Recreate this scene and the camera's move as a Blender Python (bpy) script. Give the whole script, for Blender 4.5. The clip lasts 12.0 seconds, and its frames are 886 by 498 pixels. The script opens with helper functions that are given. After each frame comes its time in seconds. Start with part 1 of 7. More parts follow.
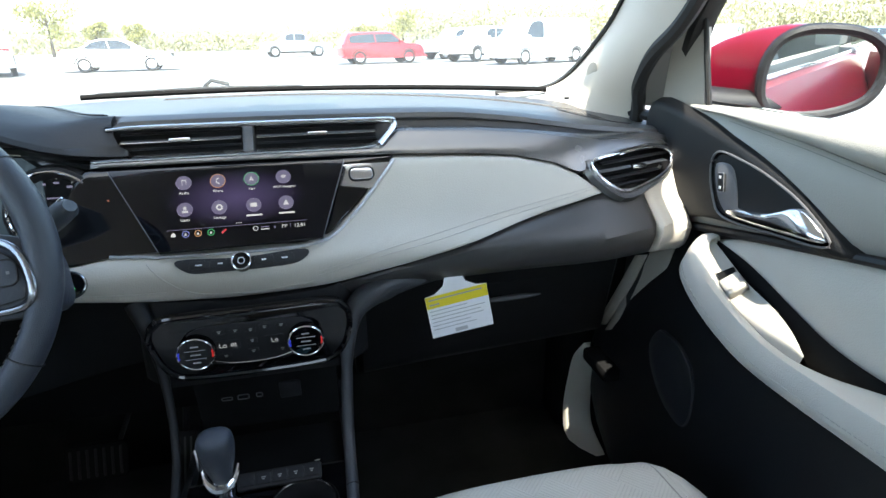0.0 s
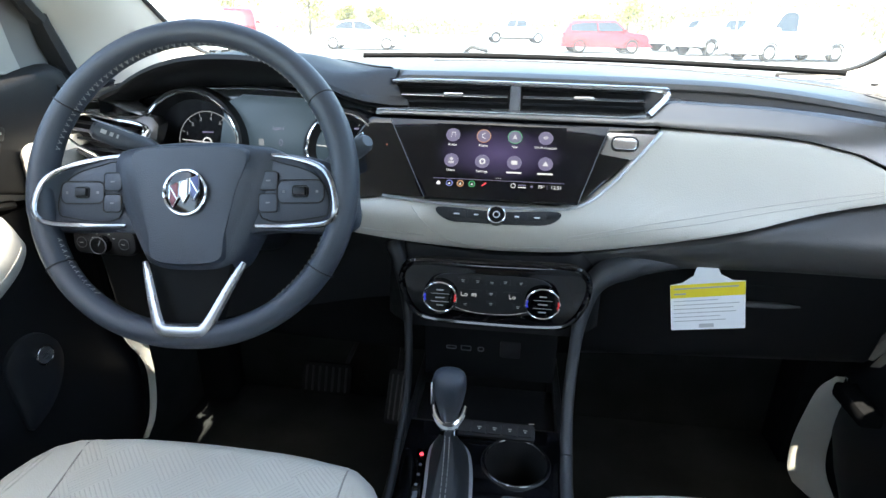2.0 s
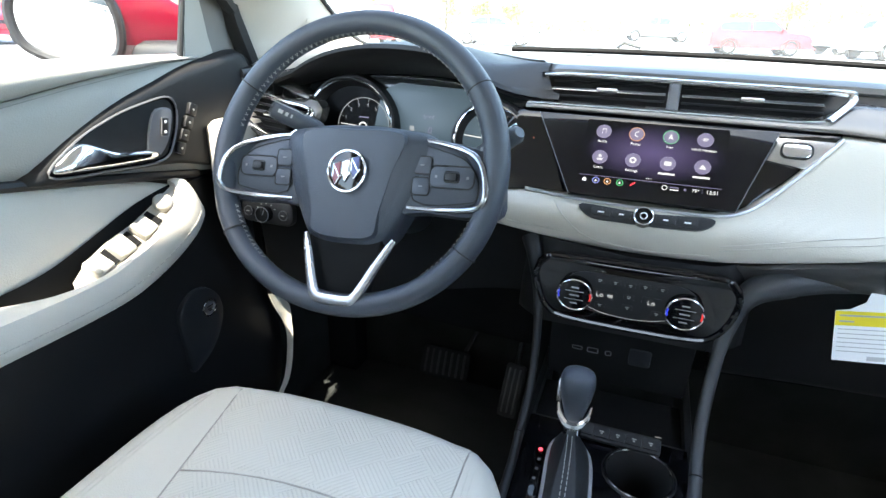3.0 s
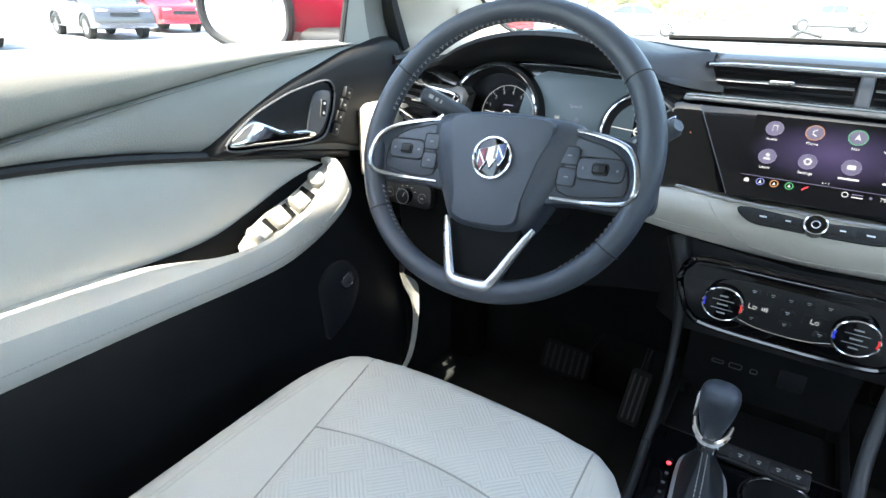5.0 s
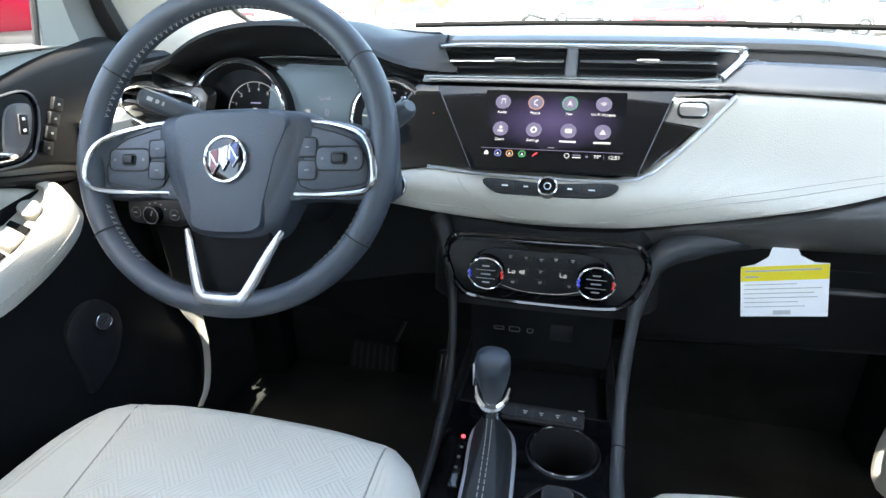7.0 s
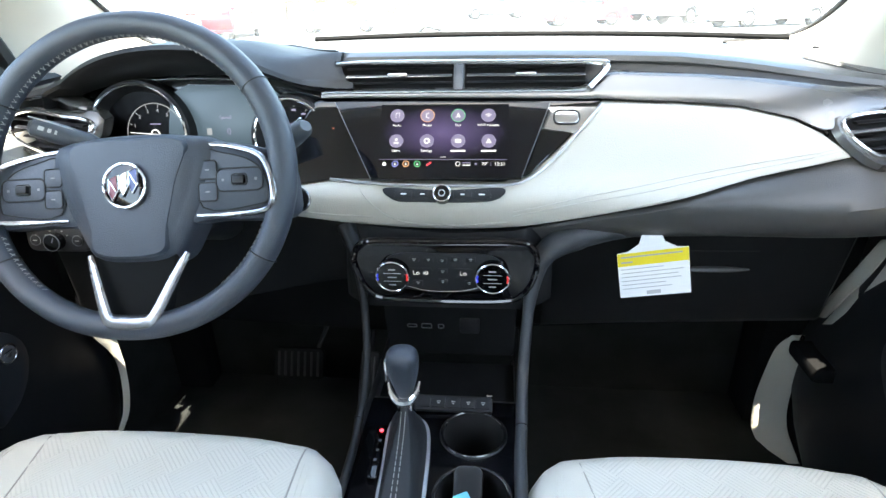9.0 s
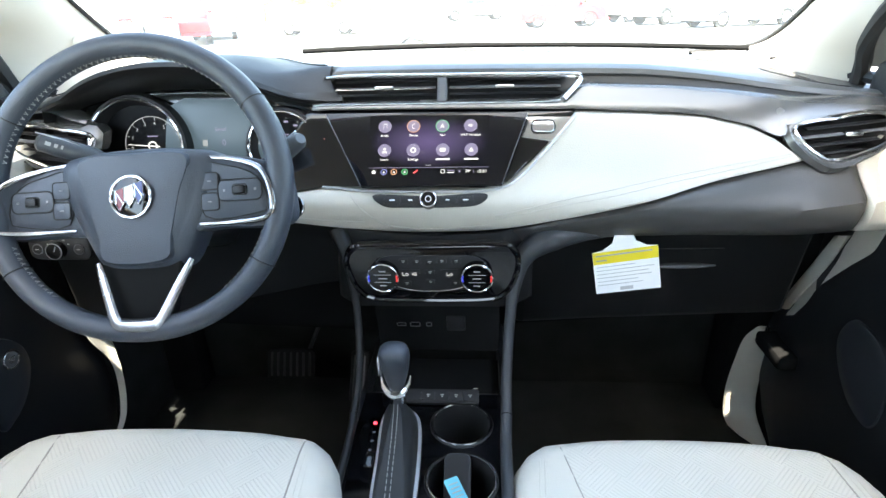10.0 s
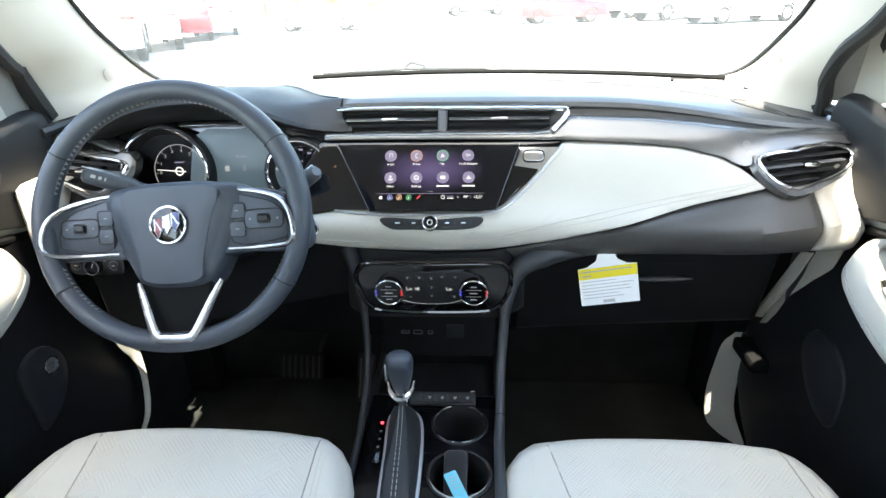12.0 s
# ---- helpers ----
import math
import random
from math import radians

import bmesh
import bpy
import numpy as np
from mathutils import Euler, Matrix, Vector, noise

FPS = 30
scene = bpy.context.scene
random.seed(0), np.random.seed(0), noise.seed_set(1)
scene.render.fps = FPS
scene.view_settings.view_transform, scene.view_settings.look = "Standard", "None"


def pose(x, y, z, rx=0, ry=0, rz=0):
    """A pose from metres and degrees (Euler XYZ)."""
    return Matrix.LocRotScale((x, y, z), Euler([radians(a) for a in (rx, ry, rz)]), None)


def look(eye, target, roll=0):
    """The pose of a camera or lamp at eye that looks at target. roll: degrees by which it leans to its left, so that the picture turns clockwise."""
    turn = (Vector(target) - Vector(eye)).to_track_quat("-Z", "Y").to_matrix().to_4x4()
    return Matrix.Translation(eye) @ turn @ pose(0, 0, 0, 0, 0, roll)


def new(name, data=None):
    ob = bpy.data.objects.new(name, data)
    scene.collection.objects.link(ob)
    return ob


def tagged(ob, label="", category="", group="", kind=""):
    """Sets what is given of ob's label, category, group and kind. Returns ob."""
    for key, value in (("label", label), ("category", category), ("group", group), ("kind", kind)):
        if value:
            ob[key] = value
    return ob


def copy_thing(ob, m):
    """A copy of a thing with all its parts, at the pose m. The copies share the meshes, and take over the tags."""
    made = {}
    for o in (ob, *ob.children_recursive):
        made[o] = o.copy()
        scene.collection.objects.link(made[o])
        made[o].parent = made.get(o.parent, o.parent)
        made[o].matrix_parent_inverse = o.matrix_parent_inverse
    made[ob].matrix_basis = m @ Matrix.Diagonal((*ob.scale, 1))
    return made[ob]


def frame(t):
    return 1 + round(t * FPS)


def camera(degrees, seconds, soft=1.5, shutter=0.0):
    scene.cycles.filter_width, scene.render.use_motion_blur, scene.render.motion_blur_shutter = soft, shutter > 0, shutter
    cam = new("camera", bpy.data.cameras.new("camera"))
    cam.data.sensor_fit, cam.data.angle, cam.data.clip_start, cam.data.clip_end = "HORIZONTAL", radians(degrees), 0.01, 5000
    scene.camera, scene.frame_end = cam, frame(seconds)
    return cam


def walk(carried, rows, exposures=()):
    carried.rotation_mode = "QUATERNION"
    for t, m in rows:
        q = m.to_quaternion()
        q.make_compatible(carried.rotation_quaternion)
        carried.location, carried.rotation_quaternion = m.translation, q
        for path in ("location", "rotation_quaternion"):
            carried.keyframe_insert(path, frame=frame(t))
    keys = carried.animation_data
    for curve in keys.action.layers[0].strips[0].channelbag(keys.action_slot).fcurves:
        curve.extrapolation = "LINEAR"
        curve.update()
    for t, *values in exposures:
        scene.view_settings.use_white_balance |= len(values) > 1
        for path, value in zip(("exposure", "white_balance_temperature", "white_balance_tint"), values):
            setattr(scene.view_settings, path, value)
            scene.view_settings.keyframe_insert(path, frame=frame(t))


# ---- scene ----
cam = camera(76.9, 12.0)
PATH = [
    (0, (0.105, 0.178, 1.301), (0.531, 1.993, 0.576), -0.7),
    (0.5, (0.077, 0.17, 1.296), (0.317, 2.016, 0.564), -0.2),
    (1, (0.057, 0.17, 1.287), (0.118, 2.026, 0.543), 0.2),
    (1.5, (0.034, 0.177, 1.275), (-0.046, 2.029, 0.525), 0.5),
    (2, (0.018, 0.183, 1.266), (-0.209, 2.019, 0.505), 0.9),
    (2.5, (0.004, 0.183, 1.26), (-0.389, 1.987, 0.492), 1.1),
    (3, (-0.014, 0.165, 1.261), (-0.63, 1.901, 0.481), 1.5),
    (3.5, (-0.03, 0.156, 1.261), (-0.845, 1.8, 0.466), 1.8),
    (3.7, (-0.037, 0.151, 1.262), (-0.919, 1.756, 0.459), 1.9),
    (5.3, (-0.034, 0.157, 1.253), (-1.022, 1.692, 0.435), 1.0),
    (5.5, (-0.028, 0.165, 1.25), (-0.953, 1.739, 0.433), 0.7),
    (6, (-0.006, 0.184, 1.244), (-0.771, 1.846, 0.437), 0.1),
    (6.5, (0.01, 0.198, 1.241), (-0.57, 1.935, 0.435), -0.3),
    (7, (0.033, 0.215, 1.237), (-0.402, 1.991, 0.428), -0.7),
    (7.5, (0.05, 0.22, 1.242), (-0.287, 2.016, 0.429), -1.1),
    (7.7, (0.055, 0.222, 1.245), (-0.244, 2.024, 0.429), -1.2),
    (9.5, (0.08, 0.151, 1.278), (-0.084, 1.966, 0.456), -1.6),
    (10, (0.077, 0.129, 1.291), (-0.055, 1.949, 0.471), -1.7),
    (10.5, (0.079, 0.111, 1.309), (-0.051, 1.927, 0.482), -1.7),
    (11, (0.085, 0.093, 1.323), (-0.05, 1.907, 0.491), -1.7),
    (11.5, (0.084, 0.074, 1.343), (-0.047, 1.887, 0.51), -1.7),
    (12, (0.084, 0.059, 1.364), (-0.05, 1.871, 0.529), -1.7),
]
EXPOSURES = [(0, 2.66, 6650, 6), (1.2, 2.83, 6650, 6), (2.5, 3.3, 6700, 6), (3.5, 3.58, 6850, 6), (5.5, 3.32, 6750, 5), (7.0, 3.52, 6800, 6), (9.5, 3.80, 7000, 6), (12, 3.62, 7150, 6)]
walk(cam, [(t, look(eye, target, roll)) for t, eye, target, roll in PATH], EXPOSURES)

# ---------------------------------------------------------------- world and sun
SUN_EL, SUN_AZ = 61.0, 180.0          # azimuth: degrees clockwise from ahead (+y)
world = bpy.data.worlds.new("sky")
scene.world = world
world.use_nodes = True
wn = world.node_tree.nodes
sky = wn.new("ShaderNodeTexSky")
sky.sky_type, sky.sun_disc = "NISHITA", False
sky.sun_elevation, sky.sun_rotation = radians(SUN_EL), radians(SUN_AZ)
sky.air_density, sky.dust_density = 1.0, 2.0
world.node_tree.links.new(sky.outputs[0], wn["Background"].inputs[0])
wn["Background"].inputs[1].default_value = 0.15
sun = new("sun", bpy.data.lights.new("sun", "SUN"))
sun.data.energy, sun.data.angle, sun.data.color = 2.3, radians(0.55), (1.0, 0.95, 0.88)
sun_dir = Vector((math.sin(radians(SUN_AZ)) * math.cos(radians(SUN_EL)), math.cos(radians(SUN_AZ)) * math.cos(radians(SUN_EL)), math.sin(radians(SUN_EL))))
sun.matrix_world = look(sun_dir * 50, (0, 0, 0))


# ---------------------------------------------------------------- materials
def mat(name, color, rough=0.5, metal=0.0, grain=0.0, scale=400.0, stain=0.0, coat=0.0, emit=None, strength=1.0, spec=0.5):
    m = bpy.data.materials.new(name)
    m.use_nodes = True
    n, l = m.node_tree.nodes, m.node_tree.links
    b = n["Principled BSDF"]
    b.inputs["Base Color"].default_value = (*color, 1)
    b.inputs["Roughness"].default_value = rough
    b.inputs["Metallic"].default_value = metal
    b.inputs["Specular IOR Level"].default_value = spec
    b.inputs["Coat Weight"].default_value = coat
    b.inputs["Coat Roughness"].default_value = 0.03
    tc = n.new("ShaderNodeTexCoord")
    if stain > 0:
        no = n.new("ShaderNodeTexNoise")
        no.inputs["Scale"].default_value, no.inputs["Detail"].default_value = 9.0, 6.0
        l.new(tc.outputs["Object"], no.inputs["Vector"])
        mix = n.new("ShaderNodeMix")
        mix.data_type, mix.blend_type = "RGBA", "MULTIPLY"
        mix.inputs[6].default_value = (*color, 1)
        ramp = n.new("ShaderNodeValToRGB")
        ramp.color_ramp.elements[0].position, ramp.color_ramp.elements[1].position = 0.3, 0.7
        lo = 1 - stain
        ramp.color_ramp.elements[0].color, ramp.color_ramp.elements[1].color = (lo, lo, lo, 1), (1, 1, 1, 1)
        mix.inputs[0].default_value = 1.0
        l.new(no.outputs[0], ramp.inputs[0])
        l.new(ramp.outputs[0], mix.inputs[7])
        l.new(mix.outputs[2], b.inputs["Base Color"])
        mr = n.new("ShaderNodeMapRange")
        mr.inputs[3].default_value, mr.inputs[4].default_value = rough * 0.85, min(1, rough * 1.15)
        l.new(no.outputs[0], mr.inputs[0])
        l.new(mr.outputs[0], b.inputs["Roughness"])
    if grain > 0:
        vo = n.new("ShaderNodeTexVoronoi")
        vo.inputs["Scale"].default_value = scale
        l.new(tc.outputs["Object"], vo.inputs["Vector"])
        bp = n.new("ShaderNodeBump")
        bp.inputs["Strength"].default_value, bp.inputs["Distance"].default_value = grain, 0.0006
        l.new(vo.outputs[0], bp.inputs["Height"])
        l.new(bp.outputs[0], b.inputs["Normal"])
    if emit:
        b.inputs["Emission Color"].default_value = (*emit, 1)
        b.inputs["Emission Strength"].default_value = strength
    return m


M_DARK = mat("charcoal_plastic", (0.018, 0.018, 0.020), 0.5, grain=0.35, scale=700, stain=0.15, spec=0.32)
M_LOWER = mat("lower_dash", (0.050, 0.048, 0.046), 0.42, grain=0.35, scale=700, stain=0.15, spec=0.5)
M_HOOD = mat("hood_black", (0.013, 0.0135, 0.0145), 0.5, grain=0.35, scale=600, stain=0.15, spec=0.35)
M_POD = mat("pod_black", (0.026, 0.027, 0.030), 0.4, grain=0.25, scale=700, stain=0.15, spec=0.5)
M_BLACK = mat("black_plastic", (0.015, 0.015, 0.016), 0.45, grain=0.25, scale=800, stain=0.2, spec=0.35)
M_SOFT = mat("soft_black", (0.014, 0.0140, 0.0145), 0.55, grain=0.35, scale=700, stain=0.15, spec=0.25)
M_PIANO = mat("piano_black", (0.004, 0.004, 0.005), 0.06, spec=0.5)
M_STALK = mat("stalk_grey", (0.055, 0.059, 0.066), 0.4, grain=0.35, scale=700, stain=0.15)
# Beige plastic paled for the kick panels, in place of sun that misses them.
M_KICK = mat("sun_paled_plastic", (0.72, 0.68, 0.58), 0.55, grain=0.3, scale=600, stain=0.06)
M_MARK = mat("dim_marking", (0.17, 0.17, 0.175), 0.6)
M_WELL = mat("deep_black", (0.016, 0.016, 0.016), 0.9, grain=0.2, scale=600, stain=0.2, spec=0.0)
M_BOOT = mat("boot_leather", (0.022, 0.023, 0.025), 0.5, grain=0.5, scale=900, stain=0.2, spec=0.4)
M_RAIL = mat("rail_grey", (0.040, 0.042, 0.046), 0.45, grain=0.35, scale=700, stain=0.15)
M_SAIL = mat("sail_plastic", (0.15, 0.145, 0.135), 0.6, grain=0.4, scale=600, stain=0.15)
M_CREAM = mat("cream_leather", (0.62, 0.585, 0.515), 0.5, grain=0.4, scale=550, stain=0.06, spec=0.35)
# Cream leather again, darkened to hold down the light on the dash.
M_DASHCREAM = mat("cream_leather_dimmed", (0.50, 0.465, 0.40), 0.5, grain=0.4, scale=550, stain=0.06, spec=0.3)
M_DULLCH = mat("brushed_chrome", (0.34, 0.34, 0.355), 0.26, 1.0, stain=0.15)
M_EDGE = mat("silver_edge", (0.55, 0.55, 0.56), 0.35, 0.5, stain=0.1)
M_BEIGE = mat("beige_plastic", (0.55, 0.51, 0.44), 0.6, grain=0.3, scale=600, stain=0.06)
M_TAUPE = mat("taupe_door_pad", (0.34, 0.325, 0.29), 0.55, grain=0.4, scale=500, stain=0.08)
M_LEATHER = mat("dark_leather", (0.046, 0.053, 0.067), 0.40, grain=0.5, scale=900, stain=0.2)
M_CHROME = mat("chrome", (0.85, 0.85, 0.86), 0.12, 1.0, stain=0.05)
M_SATIN = mat("satin_bronze", (0.16, 0.155, 0.15), 0.26, 0.7, stain=0.12)
M_STITCH = mat("grey_thread", (0.36, 0.35, 0.33), 0.8)
M_SEAM = mat("seam_thread", (0.36, 0.335, 0.295), 0.8)
M_CARPET = mat("black_carpet", (0.038, 0.040, 0.038), 0.95, grain=0.3, scale=300, stain=0.4, spec=0.0)
M_RUBBER = mat("rubber", (0.015, 0.015, 0.015), 0.7, grain=0.3, scale=300, stain=0.2)
M_HEAD = mat("headliner_fabric", (0.6, 0.57, 0.52), 0.9, grain=0.5, scale=500, stain=0.05)
M_RED = mat("red_paint", (0.17, 0.003, 0.016), 0.3, coat=0.15, stain=0.05, spec=0.25)
M_WHITE = mat("white_marking", (0.8, 0.8, 0.8), 0.5)
M_GREY = mat("grey_plastic", (0.12, 0.12, 0.125), 0.45, grain=0.3, scale=600)


def glass_mat(name, tint, rough=0.0, haze=0.0, gloss=0.04):
    """Thin glass: clear, with a slight mirror gloss; a translucent mix can imitate a haze of glare."""
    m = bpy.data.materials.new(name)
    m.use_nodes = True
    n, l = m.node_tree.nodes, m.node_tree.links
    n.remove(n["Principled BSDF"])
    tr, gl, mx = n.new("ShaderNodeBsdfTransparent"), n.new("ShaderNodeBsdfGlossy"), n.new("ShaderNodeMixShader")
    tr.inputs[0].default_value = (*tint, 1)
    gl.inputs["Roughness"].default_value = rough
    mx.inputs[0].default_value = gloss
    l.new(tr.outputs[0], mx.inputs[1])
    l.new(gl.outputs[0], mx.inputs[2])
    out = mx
    if haze > 0:
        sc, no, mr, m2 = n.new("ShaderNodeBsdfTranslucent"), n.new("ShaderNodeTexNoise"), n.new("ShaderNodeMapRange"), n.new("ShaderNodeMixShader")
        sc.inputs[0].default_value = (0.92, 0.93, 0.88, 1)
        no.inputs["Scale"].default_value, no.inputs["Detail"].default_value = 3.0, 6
        mr.inputs[3].default_value, mr.inputs[4].default_value = haze * 0.7, haze * 1.3
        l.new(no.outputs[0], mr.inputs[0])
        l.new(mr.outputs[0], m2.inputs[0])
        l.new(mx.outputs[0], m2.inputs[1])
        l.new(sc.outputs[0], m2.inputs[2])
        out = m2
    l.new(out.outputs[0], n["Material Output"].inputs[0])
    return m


M_GLASS = glass_mat("clear_glass", (0.97, 0.99, 0.98), 0.0, 0.0, 0.012)
# The translucent mix imitates veiling glare and pales the view outside.
M_HAZED = glass_mat("hazed_windscreen", (0.95, 0.98, 0.96), 0.0, 0.031)
M_MIRROR = mat("mirror_silver", (0.9, 0.9, 0.9), 0.01, 1.0)


# ---------------------------------------------------------------- mesh helpers
def link(name, bm, material, parent=None, label="", smooth=True, m=None):
    me = bpy.data.meshes.new(name)
    bmesh.ops.recalc_face_normals(bm, faces=bm.faces[:])
    bm.to_mesh(me)
    bm.free()
    for mm in (material if isinstance(material, (list, tuple)) else [material]):
        me.materials.append(mm)
    if smooth:
        for p in me.polygons:
            p.use_smooth = True
        me.set_sharp_from_angle(angle=radians(40))
    ob = new(name, me)
    if m is not None:
        ob.matrix_basis = m
    if parent:
        ob.parent = parent
    if label:
        tagged(ob, label)
    return ob


part = link


def thing(name, label, category, at=(0, 0, 0), group="", kind=""):
    ob = new(name)
    ob.empty_display_size = 0.05
    ob.location = at
    return tagged(ob, label, category, group, kind)


def spline(pts, n=8, closed=False):
    """Points on a smooth curve through pts."""
    P = [Vector(p) for p in pts]
    k = len(P)
    out = []
    for i in range(k if closed else k - 1):
        a, b = P[i], P[(i + 1) % k]
        p = P[i - 1] if (closed or i > 0) else a * 2 - b
        q = P[(i + 2) % k] if (closed or i + 2 < k) else b * 2 - a
        for j in range(n):
            t = j / n
            out.append(0.5 * ((2 * a) + (b - p) * t + (2 * p - 5 * a + 4 * b - q) * t * t + (3 * a - p - 3 * b + q) * t ** 3))
    if not closed:
        out.append(P[-1])
    return out


def rings(rows, closed_u=True, closed_v=False, caps=True, bm=None):
    """A skin over rows of equally many points."""
    bm = bm or bmesh.new()
    vs = [[bm.verts.new(p) for p in r] for r in rows]
    nu, nv = len(vs[0]), len(vs)
    for j in range(nv if closed_v else nv - 1):
        for i in range(nu if closed_u else nu - 1):
            a, b = vs[j], vs[(j + 1) % nv]
            bm.faces.new((a[i], a[(i + 1) % nu], b[(i + 1) % nu], b[i]))
    if caps and closed_u and not closed_v:
        bm.faces.new(vs[0])
        bm.faces.new(vs[-1])
    return bm


def tube(pts, r, sides=8, closed=False, flat=1.0, up=(0, 0, 1), bm=None):
    """A round or flattened rod along pts; r may be a list."""
    P = [Vector(p) for p in pts]
    rows = []
    for i, p in enumerate(P):
        d = (P[(i + 1) % len(P)] - P[i - 1]) if closed else (P[min(i + 1, len(P) - 1)] - P[max(i - 1, 0)])
        d.normalize()
        a = d.cross(Vector(up))
        if a.length < 1e-4:
            a = d.cross(Vector((1, 0, 0)))
        a.normalize()
        b = a.cross(d)
        rr = r[i] if isinstance(r, (list, tuple)) else r
        rows.append([p + a * math.cos(2 * math.pi * k / sides) * rr + b * math.sin(2 * math.pi * k / sides) * rr * flat for k in range(sides)])
    return rings(rows, True, closed, True, bm)


def lathe(profile, n=32, bm=None, m=Matrix()):
    """Turn (radius, height) points about z."""
    rows = [[m @ Vector((r * math.cos(2 * math.pi * k / n), r * math.sin(2 * math.pi * k / n), h)) for k in range(n)] for r, h in profile]
    return rings(rows, True, False, True, bm)


def rbox(x, y, z, bevel=0.004, seg=2, m=Matrix(), bm=None):
    """A box of that size about the origin, with rounded edges."""
    b2 = bmesh.new()
    bmesh.ops.create_cube(b2, size=1)
    bmesh.ops.scale(b2, vec=(x, y, z), verts=b2.verts[:])
    if bevel > 0:
        bmesh.ops.bevel(b2, geom=b2.edges[:], offset=min(bevel, 0.49 * min(x, y, z)), segments=seg, affect="EDGES", profile=0.5)
    bmesh.ops.transform(b2, matrix=m, verts=b2.verts[:])
    if bm is None:
        return b2
    tmp = bpy.data.meshes.new("t")
    b2.to_mesh(tmp)
    b2.free()
    bm.from_mesh(tmp)
    bpy.data.meshes.remove(tmp)
    return bm


def plate(outline, thick, bevel=0.002, m=Matrix(), seg=2):
    """A plate with that outline (x, y), its face at z = thick, its front edge rounded."""
    bm = bmesh.new()
    lo = [bm.verts.new((p[0], p[1], 0)) for p in outline]
    c = sum((Vector((p[0], p[1])) for p in outline), Vector((0, 0))) / len(outline)
    f = bm.faces.new(lo)
    ex = bmesh.ops.extrude_face_region(bm, geom=[f])
    top = [v for v in ex["geom"] if isinstance(v, bmesh.types.BMVert)]
    bmesh.ops.translate(bm, vec=(0, 0, thick), verts=top)
    if bevel > 0:
        ts = set(top)
        es = [e for e in bm.edges if e.verts[0] in ts and e.verts[1] in ts]
        bmesh.ops.bevel(bm, geom=es, offset=bevel, segments=seg, affect="EDGES", profile=0.5)
    bmesh.ops.transform(bm, matrix=m, verts=bm.verts[:])
    return bm


def rrect(w, h, r, n=4):
    out = []
    for cx, cy, a0 in ((w / 2 - r, h / 2 - r, 0), (-w / 2 + r, h / 2 - r, 90), (-w / 2 + r, -h / 2 + r, 180), (w / 2 - r, -h / 2 + r, 270)):
        for k in range(n + 1):
            a = radians(a0 + 90 * k / n)
            out.append((cx + r * math.cos(a), cy + r * math.sin(a)))
    return out


def frame_on(origin, right, up):
    """A pose whose x goes right, y up and z out of the face."""
    r = Vector(right).normalized()
    u = Vector(up) - r * r.dot(Vector(up))
    u.normalize()
    n = r.cross(u)
    return Matrix(((r.x, u.x, n.x, origin[0]), (r.y, u.y, n.y, origin[1]), (r.z, u.z, n.z, origin[2]), (0, 0, 0, 1)))


def lerp_table(x, table):
    if x <= table[0][0]:
        return table[0][1]
    for (a, va), (b, vb) in zip(table, table[1:]):
        if x <= b:
            t = (x - a) / (b - a)
            return va + (vb - va) * t
    return table[-1][1]


def smooth_table(table, n=6):
    return [(p.x, p.y) for p in spline([(a, b, 0) for a, b in table], n)]


M_VISOR = mat("visor_black", (0.010, 0.010, 0.011), 0.6, grain=0.4, scale=600, stain=0.15, spec=0.22)
M_RINGCH = mat("satin_chrome", (0.7, 0.7, 0.71), 0.22, 1.0, stain=0.05)
M_SWITCH = mat("cream_switch", (0.40, 0.375, 0.325), 0.5, grain=0.15, scale=600)
M_BLUE = mat("blue_mark", (0.02, 0.03, 0.6), 0.4, emit=(0.05, 0.08, 1.0), strength=0.05)
M_REDMARK = mat("red_mark", (0.6, 0.02, 0.02), 0.4, emit=(1.0, 0.05, 0.04), strength=0.05)


M_FAINT = mat("cream_thread", (0.44, 0.41, 0.36), 0.7)


def glow(name, color, strength):
    return mat(name, (0.02, 0.02, 0.02), 0.3, emit=color, strength=strength)


M_ICONW = glow("lit_white", (1.0, 1.0, 1.0), 0.11)
M_GAUGE = glow("gauge_print", (0.85, 0.88, 0.92), 0.04)
M_ICONP = glow("lit_violet", (0.42, 0.36, 0.62), 0.055)
M_ICONO = glow("lit_orange", (1.0, 0.45, 0.15), 0.09)
M_ICONG = glow("lit_green", (0.1, 0.9, 0.25), 0.07)
M_ICONR = glow("lit_red", (1.0, 0.06, 0.08), 0.12)
M_ICONB = glow("lit_blue", (0.3, 0.35, 1.0), 0.09)
# Lit display; its grey-blue glow also stands in for sky reflected in it.
M_LCD = mat("sky_glow_display", (0.02, 0.025, 0.03), 0.34, spec=0.4, emit=(0.40, 0.62, 0.80), strength=0.015)
M_DIAL = mat("dial_black", (0.006, 0.006, 0.007), 0.45, spec=0.12)
M_CLUSTER = mat("gloss_cluster", (0.010, 0.011, 0.012), 0.14, spec=0.5, coat=0.6)


